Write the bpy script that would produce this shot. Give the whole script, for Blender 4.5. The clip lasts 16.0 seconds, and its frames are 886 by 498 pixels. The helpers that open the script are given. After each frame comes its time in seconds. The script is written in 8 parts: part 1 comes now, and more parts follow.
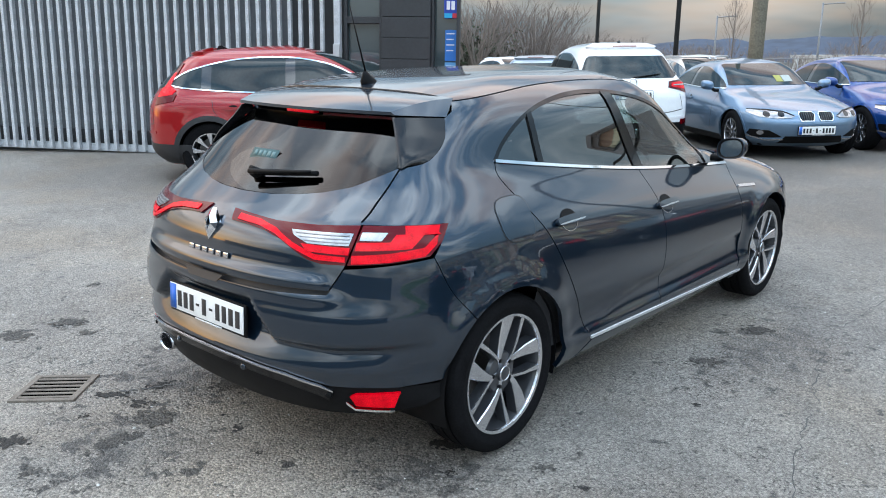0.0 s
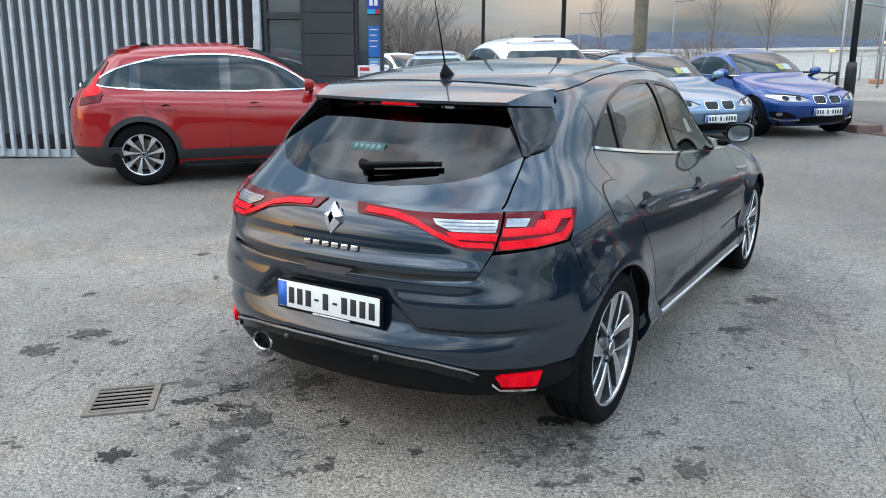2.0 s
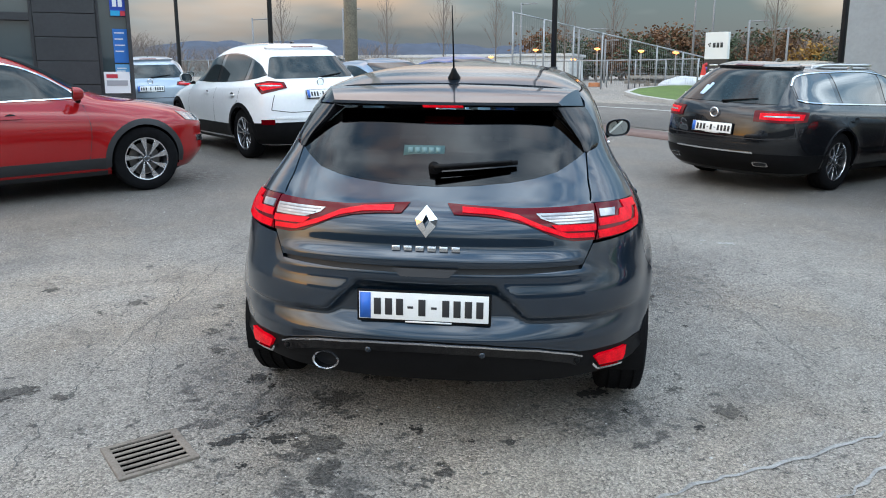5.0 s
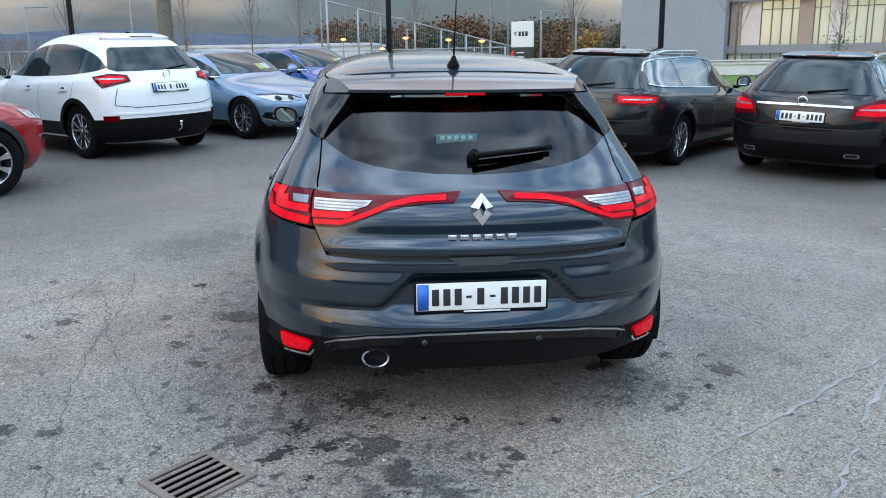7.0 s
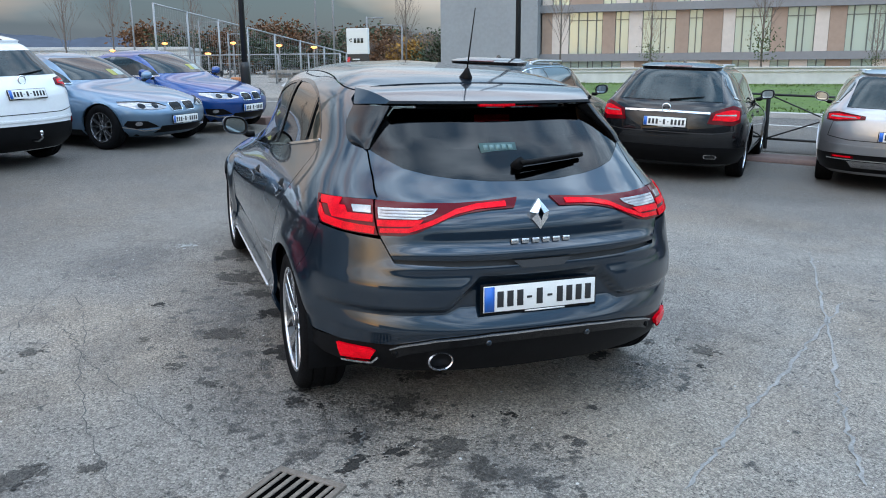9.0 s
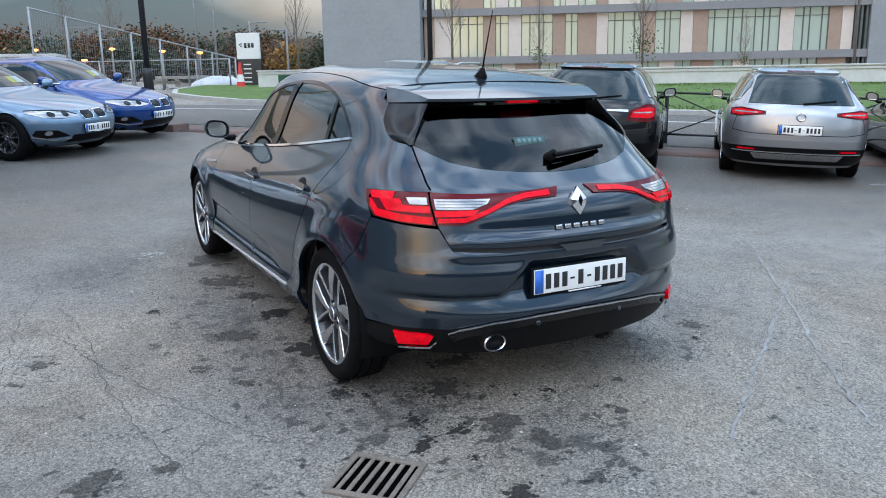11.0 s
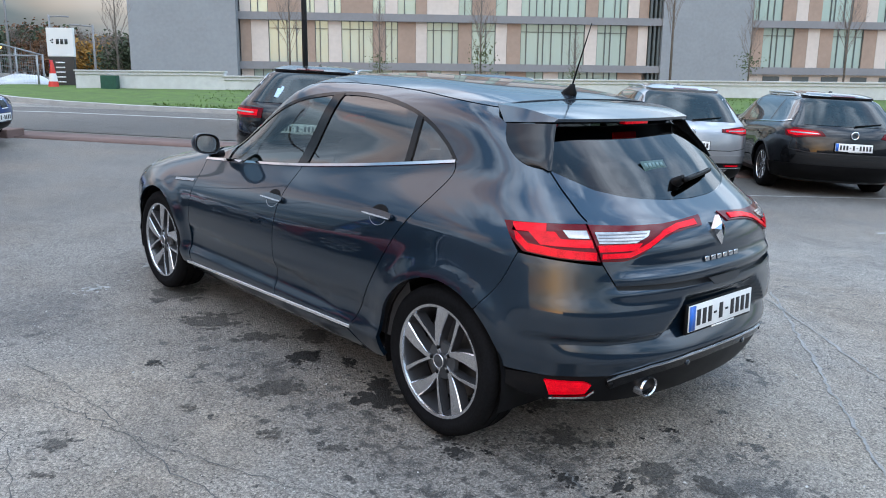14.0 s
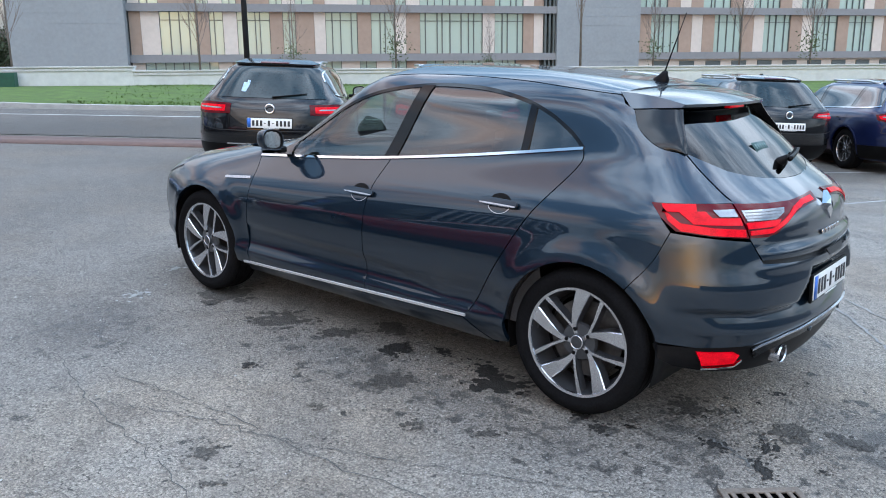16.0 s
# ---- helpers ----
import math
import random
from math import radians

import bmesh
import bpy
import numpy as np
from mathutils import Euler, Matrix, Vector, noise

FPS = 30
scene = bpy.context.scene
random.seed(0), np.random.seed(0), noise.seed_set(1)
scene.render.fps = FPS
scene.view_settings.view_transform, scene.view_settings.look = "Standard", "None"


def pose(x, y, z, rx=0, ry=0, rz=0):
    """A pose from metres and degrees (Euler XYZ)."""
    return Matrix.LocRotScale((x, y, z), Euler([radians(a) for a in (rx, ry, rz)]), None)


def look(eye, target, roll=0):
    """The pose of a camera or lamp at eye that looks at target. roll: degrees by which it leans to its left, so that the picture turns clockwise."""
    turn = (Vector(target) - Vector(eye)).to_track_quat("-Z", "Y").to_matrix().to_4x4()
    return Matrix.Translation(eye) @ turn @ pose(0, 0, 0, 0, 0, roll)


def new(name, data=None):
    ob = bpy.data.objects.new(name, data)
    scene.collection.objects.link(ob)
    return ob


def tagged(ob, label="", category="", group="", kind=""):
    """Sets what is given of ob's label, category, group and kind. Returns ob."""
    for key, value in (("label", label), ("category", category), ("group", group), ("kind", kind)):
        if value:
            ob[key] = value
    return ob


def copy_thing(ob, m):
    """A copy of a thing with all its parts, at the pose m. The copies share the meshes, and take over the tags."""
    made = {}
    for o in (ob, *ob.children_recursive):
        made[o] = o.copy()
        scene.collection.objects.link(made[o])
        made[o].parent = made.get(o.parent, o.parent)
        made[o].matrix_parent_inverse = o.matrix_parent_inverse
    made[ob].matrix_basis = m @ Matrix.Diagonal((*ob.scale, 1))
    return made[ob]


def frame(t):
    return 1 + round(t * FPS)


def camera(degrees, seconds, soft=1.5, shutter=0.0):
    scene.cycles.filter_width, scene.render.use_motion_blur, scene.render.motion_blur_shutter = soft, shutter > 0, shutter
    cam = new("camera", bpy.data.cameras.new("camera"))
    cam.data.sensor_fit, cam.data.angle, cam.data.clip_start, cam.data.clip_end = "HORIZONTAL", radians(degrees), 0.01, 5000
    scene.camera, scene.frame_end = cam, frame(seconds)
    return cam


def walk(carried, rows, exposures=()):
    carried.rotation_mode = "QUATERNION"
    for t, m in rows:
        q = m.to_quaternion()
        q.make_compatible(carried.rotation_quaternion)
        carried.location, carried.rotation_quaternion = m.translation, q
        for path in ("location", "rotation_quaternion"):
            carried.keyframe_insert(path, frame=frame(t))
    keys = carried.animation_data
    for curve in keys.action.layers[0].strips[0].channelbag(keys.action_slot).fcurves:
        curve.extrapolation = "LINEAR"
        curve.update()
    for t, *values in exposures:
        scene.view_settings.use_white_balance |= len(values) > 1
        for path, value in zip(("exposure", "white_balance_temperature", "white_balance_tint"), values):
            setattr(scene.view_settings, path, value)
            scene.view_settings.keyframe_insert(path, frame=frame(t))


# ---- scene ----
cam = camera(58.0, 16.0, soft=1.0)
PATH = [
    (0, (2.598, -2.36, 1.45), (1.312, -0.892, 1.013), 1.0),
    (0.5, (2.442, -2.494, 1.432), (1.212, -0.977, 0.997), 1.2),
    (1, (2.288, -2.671, 1.437), (1.123, -1.103, 1.006), 0.6),
    (1.5, (2.138, -2.873, 1.446), (1.053, -1.254, 0.999), 0.1),
    (2, (1.899, -3.013, 1.422), (0.878, -1.35, 0.981), 0.4),
    (2.5, (1.662, -3.151, 1.419), (0.736, -1.431, 0.99), 0.4),
    (3, (1.417, -3.293, 1.415), (0.599, -1.521, 0.976), 0.3),
    (3.5, (1.165, -3.378, 1.397), (0.473, -1.555, 0.951), 0.7),
    (4, (0.949, -3.466, 1.41), (0.397, -1.593, 0.975), 0.6),
    (4.2, (0.866, -3.518, 1.416), (0.368, -1.629, 0.986), 0.3),
    (6.3, (-0.157, -3.636, 1.38), (-0.086, -1.685, 0.946), -0.3),
    (6.5, (-0.223, -3.612, 1.394), (-0.118, -1.667, 0.938), -0.6),
    (7, (-0.475, -3.603, 1.403), (-0.248, -1.668, 0.952), -0.8),
    (7.5, (-0.744, -3.641, 1.413), (-0.387, -1.723, 0.97), -0.9),
    (8, (-0.953, -3.602, 1.399), (-0.517, -1.699, 0.966), -0.6),
    (8.5, (-1.156, -3.523, 1.424), (-0.641, -1.637, 0.998), -0.4),
    (9, (-1.402, -3.511, 1.439), (-0.739, -1.676, 0.997), -0.4),
    (9.2, (-1.449, -3.527, 1.441), (-0.774, -1.701, 0.984), -0.9),
    (11.3, (-2.173, -3.335, 1.426), (-1.22, -1.63, 0.996), -0.8),
    (11.5, (-2.204, -3.249, 1.436), (-1.241, -1.549, 1.008), -0.6),
    (12, (-2.277, -3.026, 1.437), (-1.26, -1.358, 1.009), 0.2),
    (12.5, (-2.394, -2.801, 1.448), (-1.29, -1.193, 1.007), 0.8),
    (13, (-2.519, -2.605, 1.435), (-1.329, -1.057, 1.005), 1.1),
    (13.5, (-2.698, -2.44, 1.448), (-1.441, -0.941, 1.033), 1.1),
    (14, (-2.937, -2.304, 1.468), (-1.619, -0.861, 1.045), 0.6),
    (14.5, (-3.094, -2.126, 1.454), (-1.753, -0.71, 1.009), -0.5),
    (15, (-3.293, -1.982, 1.476), (-1.907, -0.612, 1.026), -0.6),
    (15.5, (-3.511, -1.845, 1.498), (-2.082, -0.523, 1.045), -1.1),
    (16, (-3.667, -1.638, 1.472), (-2.175, -0.384, 1.025), -0.5),
]
walk(cam, [(t, look(eye, target, roll)) for t, eye, target, roll in PATH],
     exposures=[(0.0, 0.13, 6520, 7.5), (4.2, 0.02, 6640, 7.5), (6.3, -0.06, 6180, 6.5), (9.0, -0.18, 6020, 6.5), (12.5, -0.15, 6090, 9.5), (16.0, -0.07, 5940, 9.3)])

# ---------------------------------------------------------------- light and exposure
SUN_AZ = radians(235)          # low sun behind the overcast, from which the warm glow comes
world = bpy.data.worlds.new("dusk_sky")
scene.world = world
world.use_nodes = True
wn, wl = world.node_tree.nodes, world.node_tree.links
wn.clear()
w_out = wn.new("ShaderNodeOutputWorld")
w_bg = wn.new("ShaderNodeBackground")
w_sky = wn.new("ShaderNodeTexSky")
w_sky.sky_type, w_sky.sun_disc = "NISHITA", False
w_sky.sun_elevation, w_sky.sun_rotation = radians(4.0), SUN_AZ
w_co = wn.new("ShaderNodeTexCoord")
w_map = wn.new("ShaderNodeMapping")
w_map.inputs["Scale"].default_value = (1.0, 1.0, 3.6)
w_n1 = wn.new("ShaderNodeTexNoise")
w_n1.inputs["Scale"].default_value, w_n1.inputs["Detail"].default_value = 2.3, 4.0
w_n1.inputs["Distortion"].default_value = 0.35
w_r1 = wn.new("ShaderNodeValToRGB")      # where the cloud is thin and warm, where it is thick and grey
w_r1.color_ramp.elements[0].position, w_r1.color_ramp.elements[0].color = 0.42, (0.105, 0.18, 0.285, 1)
w_r1.color_ramp.elements[1].position, w_r1.color_ramp.elements[1].color = 0.62, (0.75, 0.86, 0.98, 1)
e = w_r1.color_ramp.elements.new(0.52)
e.color = (0.395, 0.475, 0.575, 1)
w_n2 = wn.new("ShaderNodeTexNoise")
w_n2.inputs["Scale"].default_value, w_n2.inputs["Detail"].default_value = 2.1, 5.0
w_r2 = wn.new("ShaderNodeValToRGB")
w_r2.color_ramp.elements[0].position, w_r2.color_ramp.elements[0].color = 0.47, (0, 0, 0, 1)
w_r2.color_ramp.elements[1].position, w_r2.color_ramp.elements[1].color = 0.60, (1, 1, 1, 1)
w_mixw = wn.new("ShaderNodeMix")
w_mixw.data_type = "RGBA"
w_mixw.inputs["B"].default_value = (0.98, 0.64, 0.47, 1)
w_sep = wn.new("ShaderNodeSeparateXYZ")
w_low = wn.new("ShaderNodeMapRange")     # the warm tint lies in the lower half of the sky
w_low.inputs["From Min"].default_value, w_low.inputs["From Max"].default_value = 2.6, 0.05
w_mul = wn.new("ShaderNodeMath")
w_mul.operation = "MULTIPLY"
w_dot = wn.new("ShaderNodeVectorMath")   # and towards the set sun
w_dot.operation = "DOT_PRODUCT"
w_dot.inputs[1].default_value = (-0.75, 0.66, 0.0)
w_dot2 = wn.new("ShaderNodeVectorMath")
w_dot2.operation = "DOT_PRODUCT"
w_dot2.inputs[1].default_value = (0.59, -0.80, 0.0)
wl.new(w_co.outputs["Generated"], w_dot2.inputs[0])
w_dir = wn.new("ShaderNodeMapRange")
w_dir.inputs["From Min"].default_value, w_dir.inputs["From Max"].default_value = -0.3, 0.8
w_dir.inputs["To Min"].default_value, w_dir.inputs["To Max"].default_value = 0.14, 0.72
w_mul2 = wn.new("ShaderNodeMath")
w_mul2.operation = "MULTIPLY"
w_add = wn.new("ShaderNodeMix")
w_add.data_type, w_add.inputs["Factor"].default_value = "RGBA", 0.93
wl.new(w_co.outputs["Generated"], w_map.inputs["Vector"])
wl.new(w_map.outputs["Vector"], w_n1.inputs["Vector"])
wl.new(w_map.outputs["Vector"], w_n2.inputs["Vector"])
wl.new(w_n1.outputs["Fac"], w_r1.inputs["Fac"])
wl.new(w_n2.outputs["Fac"], w_r2.inputs["Fac"])
wl.new(w_co.outputs["Generated"], w_sep.inputs["Vector"])
wl.new(w_sep.outputs["Z"], w_low.inputs["Value"])
wl.new(w_low.outputs["Result"], w_mul.inputs[0])
wl.new(w_r2.outputs["Color"], w_mul.inputs[1])
wl.new(w_co.outputs["Generated"], w_dot.inputs[0])
wl.new(w_dot.outputs["Value"], w_dir.inputs["Value"])
wl.new(w_mul.outputs["Value"], w_mul2.inputs[0])
wl.new(w_dir.outputs["Result"], w_mul2.inputs[1])
wl.new(w_mul2.outputs["Value"], w_mixw.inputs["Factor"])
wl.new(w_r1.outputs["Color"], w_mixw.inputs["A"])
wl.new(w_sky.outputs["Color"], w_add.inputs["A"])
w_far = wn.new("ShaderNodeMapRange")     # a clear blue-grey band lies along the horizon
w_far.inputs["From Min"].default_value, w_far.inputs["From Max"].default_value = 0.02, 0.09
w_far.inputs["To Min"].default_value, w_far.inputs["To Max"].default_value = 0.55, 0.0
wl.new(w_sep.outputs["Z"], w_far.inputs["Value"])
w_blue = wn.new("ShaderNodeMix")
w_blue.data_type = "RGBA"
w_blue.inputs["B"].default_value = (0.26, 0.37, 0.54, 1)
wl.new(w_far.outputs["Result"], w_blue.inputs["Factor"])
wl.new(w_mixw.outputs["Result"], w_blue.inputs["A"])
wl.new(w_blue.outputs["Result"], w_add.inputs["B"])
wl.new(w_add.outputs["Result"], w_bg.inputs["Color"])
w_up = wn.new("ShaderNodeMapRange")      # an overcast sky is brightest overhead
w_up.inputs["From Min"].default_value, w_up.inputs["From Max"].default_value = 0.05, 0.9
w_up.inputs["To Min"].default_value, w_up.inputs["To Max"].default_value = 0.62, 3.7
wl.new(w_sep.outputs["Z"], w_up.inputs["Value"])
w_east = wn.new("ShaderNodeMapRange")    # the cloud is thinner and brighter on the lit side
w_east.inputs["From Min"].default_value, w_east.inputs["From Max"].default_value = -0.7, 0.6
w_east.inputs["To Min"].default_value, w_east.inputs["To Max"].default_value = 0.96, 1.70
wl.new(w_dot2.outputs["Value"], w_east.inputs["Value"])
w_str = wn.new("ShaderNodeMath")
w_str.operation = "MULTIPLY"
wl.new(w_up.outputs["Result"], w_str.inputs[0])
wl.new(w_east.outputs["Result"], w_str.inputs[1])
wl.new(w_str.outputs["Value"], w_bg.inputs["Strength"])
wl.new(w_bg.outputs["Background"], w_out.inputs["Surface"])

sun = new("sun", bpy.data.lights.new("sun", "SUN"))
sun.data.energy, sun.data.angle, sun.data.color = 0.5, radians(60), (1.0, 0.88, 0.78)
sun.matrix_world = look((-12, -8.5, 12), (0, 0, 0))

# ---------------------------------------------------------------- materials
MATS = {}


def mat(name, color, rough=0.5, metal=0.0, vary=0.0, scale=8.0, bump=0.0, bscale=60.0, coat=0.0, spec=0.5, dirt=None):
    """A principled surface: grain and stains of two sizes in the colour, fine relief, optional clear coat."""
    if name in MATS:
        return MATS[name]
    m = bpy.data.materials.new(name)
    m.use_nodes = True
    nt = m.node_tree
    p = nt.nodes["Principled BSDF"]
    p.inputs["Roughness"].default_value, p.inputs["Metallic"].default_value = rough, metal
    p.inputs["Coat Weight"].default_value, p.inputs["Coat Roughness"].default_value = coat, 0.03
    p.inputs["Specular IOR Level"].default_value = spec
    p.inputs["Base Color"].default_value = (*color, 1)
    if vary or bump:
        co = nt.nodes.new("ShaderNodeTexCoord")
    if vary:
        a, b = nt.nodes.new("ShaderNodeTexNoise"), nt.nodes.new("ShaderNodeTexNoise")
        a.inputs["Scale"].default_value, a.inputs["Detail"].default_value = scale, 6
        b.inputs["Scale"].default_value, b.inputs["Detail"].default_value = scale * 9, 4
        mx = nt.nodes.new("ShaderNodeMath")
        mx.operation = "ADD"
        ramp = nt.nodes.new("ShaderNodeMapRange")
        ramp.inputs["From Min"].default_value, ramp.inputs["From Max"].default_value = 0.7, 1.3
        ramp.inputs["To Min"].default_value, ramp.inputs["To Max"].default_value = 0.0, 1.0
        mix = nt.nodes.new("ShaderNodeMix")
        mix.data_type = "RGBA"
        lo = dirt or tuple(c * (1 - vary) for c in color)
        mix.inputs["A"].default_value = (*lo, 1)
        mix.inputs["B"].default_value = (*[min(1, c * (1 + vary)) for c in color], 1)
        for n in (a, b):
            nt.links.new(co.outputs["Object"], n.inputs["Vector"])
        nt.links.new(a.outputs["Fac"], mx.inputs[0])
        nt.links.new(b.outputs["Fac"], mx.inputs[1])
        nt.links.new(mx.outputs["Value"], ramp.inputs["Value"])
        nt.links.new(ramp.outputs["Result"], mix.inputs["Factor"])
        nt.links.new(mix.outputs["Result"], p.inputs["Base Color"])
        rr = nt.nodes.new("ShaderNodeMapRange")
        rr.inputs["To Min"].default_value, rr.inputs["To Max"].default_value = max(0.02, rough * 0.85), min(1, rough * 1.15)
        nt.links.new(a.outputs["Fac"], rr.inputs["Value"])
        nt.links.new(rr.outputs["Result"], p.inputs["Roughness"])
    if bump:
        c = nt.nodes.new("ShaderNodeTexNoise")
        c.inputs["Scale"].default_value, c.inputs["Detail"].default_value = bscale, 5
        nt.links.new(co.outputs["Object"], c.inputs["Vector"])
        bp = nt.nodes.new("ShaderNodeBump")
        bp.inputs["Strength"].default_value, bp.inputs["Distance"].default_value = bump, 0.01
        nt.links.new(c.outputs["Fac"], bp.inputs["Height"])
        nt.links.new(bp.outputs["Normal"], p.inputs["Normal"])
    MATS[name] = m
    return m


def glass(name, tint, ior=1.5, rough=0.0):
    """A thin pane: tinted see-through with the gloss of glass on top."""
    if name in MATS:
        return MATS[name]
    m = bpy.data.materials.new(name)
    m.use_nodes = True
    nt = m.node_tree
    nt.nodes.clear()
    out = nt.nodes.new("ShaderNodeOutputMaterial")
    tr, gl, mx, fr = (nt.nodes.new(k) for k in ("ShaderNodeBsdfTransparent", "ShaderNodeBsdfGlossy", "ShaderNodeMixShader", "ShaderNodeLayerWeight"))
    tr.inputs["Color"].default_value = (*tint, 1)
    gl.inputs["Roughness"].default_value = rough
    fr.inputs["Blend"].default_value = 0.5
    r0 = ((ior - 1) / (ior + 1)) ** 2           # gloss of both faces alike, rising towards grazing sight
    pw, sc = nt.nodes.new("ShaderNodeMath"), nt.nodes.new("ShaderNodeMapRange")
    pw.operation, pw.inputs[1].default_value = "POWER", 4.0
    sc.inputs["To Min"].default_value = r0
    nt.links.new(fr.outputs["Facing"], pw.inputs[0])
    nt.links.new(pw.outputs["Value"], sc.inputs["Value"])
    nt.links.new(sc.outputs["Result"], mx.inputs["Fac"])
    nt.links.new(tr.outputs["BSDF"], mx.inputs[1])
    nt.links.new(gl.outputs["BSDF"], mx.inputs[2])
    nt.links.new(mx.outputs["Shader"], out.inputs["Surface"])
    MATS[name] = m
    return m


def paint(name, color, metal=0.4, rough=0.32, coat_ior=1.6):
    """Clear-coated car paint with fine metal flakes and a little road film."""
    m = mat(name, color, rough=rough, metal=metal, coat=1.0, vary=0.03, scale=2.5)
    m.node_tree.nodes["Principled BSDF"].inputs["Coat IOR"].default_value = coat_ior
    m.node_tree.nodes["Principled BSDF"].inputs["Specular IOR Level"].default_value = 0.12
    return m


BLACK = mat("black_plastic", (0.0065, 0.0065, 0.0072), rough=0.42, vary=0.25, scale=10, spec=0.10)
GLOSSBLACK = mat("gloss_black_trim", (0.008, 0.008, 0.009), rough=0.08, coat=1.0)
RUBBER = mat("tyre_rubber", (0.008, 0.008, 0.0088), rough=0.8, vary=0.35, scale=12, bump=0.25, bscale=220, spec=0.06)
CHROME = mat("chrome", (0.85, 0.86, 0.88), rough=0.06, metal=1.0)
SATIN = mat("satin_chrome", (0.62, 0.63, 0.66), rough=0.22, metal=1.0)
ALLOY = mat("machined_alloy", (0.72, 0.73, 0.76), rough=0.24, metal=1.0, vary=0.08, scale=20)
ALLOYDARK = mat("dark_alloy_paint", (0.035, 0.037, 0.042), rough=0.3, coat=0.6)
REDLAMP = mat("red_lamp_lens", (0.80, 0.0, 0.010), rough=0.20, coat=0.3, spec=0.05, vary=0.35, scale=26)
DARKRED = mat("deep_red_lamp_lens", (0.10, 0.0, 0.003), rough=0.10, coat=0.35, spec=0.1)
CLEARLAMP = mat("clear_lamp_lens", (0.36, 0.35, 0.355), rough=0.14, metal=0.6, coat=0.8, vary=0.25, scale=40)
PLATE = mat("plate_white", (0.80, 0.80, 0.78), rough=0.35, vary=0.05, scale=20)
PLATEBLUE = mat("plate_blue", (0.03, 0.14, 0.55), rough=0.35)
INK = mat("black_ink", (0.02, 0.02, 0.022), rough=0.5)
INTERIOR = mat("dark_cabin_fabric", (0.03, 0.03, 0.033), rough=0.85, vary=0.3, scale=15)
GLASS_DARK = glass("privacy_glass", (0.026, 0.036, 0.042), 1.50)
GLASS_SIDE = glass("side_privacy_glass", (0.12, 0.135, 0.14), 2.6)
PANELBLACK = mat("smooth_black_panel", (0.005, 0.005, 0.006), rough=0.12, spec=0.4)
GLASS_CLEAR = glass("green_tinted_glass", (0.56, 0.67, 0.64), 2.5)
DARKGLASS = mat("dark_car_glass", (0.012, 0.021, 0.024), rough=0.03, spec=0.42, vary=0.3, scale=3)
PALEGLASS = mat("sky_lit_car_glass", (0.012, 0.015, 0.016), rough=0.02, coat=1.0, spec=0.6)
PALEGLASS.node_tree.nodes["Principled BSDF"].inputs["Coat IOR"].default_value = 1.9

# ---------------------------------------------------------------- mesh helpers


def part(name, bm, material, parent=None, label="", smooth=True):
    me = bpy.data.meshes.new(name)
    for f in bm.faces:
        f.smooth = smooth
    bm.normal_update()
    bm.to_mesh(me)
    bm.free()
    for m in material if isinstance(material, (list, tuple)) else (material,):
        me.materials.append(m)
    ob = new(name, me)
    if parent:
        ob.parent = parent
    if label:
        ob["label"] = label
    return ob


def sharpen(bm, angle=35):
    bm.normal_update()
    for e_ in bm.edges:
        e_.smooth = len(e_.link_faces) == 2 and e_.calc_face_angle(0) < radians(angle)
    return bm


def box(bm, c, s, rot=None, bevel=0.0, mi=0):
    """A box of size s at c, its edges bevelled, joined into bm."""
    t = bmesh.new()
    bmesh.ops.create_cube(t, size=1.0)
    for v in t.verts:
        v.co = Vector((v.co.x * s[0], v.co.y * s[1], v.co.z * s[2]))
    if bevel:
        bmesh.ops.bevel(t, geom=list(t.edges), offset=bevel, segments=2, profile=0.5, affect="EDGES")
    m = Matrix.Translation(c) @ (rot.to_4x4() if rot else Matrix())
    return merge(bm, t, m, mi)


def merge(bm, t, m=None, mi=0):
    """Joins t, moved by m, into bm."""
    m = m or Matrix()
    flip = m.determinant() < 0
    vs = [bm.verts.new(m @ v.co) for v in t.verts]
    t.verts.index_update()
    for f in t.faces:
        loop = [vs[v.index] for v in f.verts]
        try:
            nf = bm.faces.new(loop[::-1] if flip else loop)
            nf.material_index = mi
        except ValueError:
            pass
    t.free()
    return bm


def tube(bm, pts, r, seg=8, closed_ends=True, r2=None):
    """A round bar along pts, its radius running from r to r2."""
    pts = [Vector(p) for p in pts]
    rings = []
    for i, p in enumerate(pts):
        d = (pts[min(i + 1, len(pts) - 1)] - pts[max(i - 1, 0)]).normalized()
        a = d.cross(Vector((0, 0, 1)) if abs(d.z) < 0.9 else Vector((1, 0, 0))).normalized()
        b = d.cross(a)
        rr = r + ((r2 if r2 is not None else r) - r) * i / max(1, len(pts) - 1)
        rings.append([bm.verts.new(p + rr * (math.cos(k * 2 * math.pi / seg) * a + math.sin(k * 2 * math.pi / seg) * b)) for k in range(seg)])
    for q, w in zip(rings, rings[1:]):
        for k in range(seg):
            bm.faces.new((q[k], q[(k + 1) % seg], w[(k + 1) % seg], w[k]))
    if closed_ends:
        bm.faces.new(rings[0][::-1])
        bm.faces.new(rings[-1])
    return bm


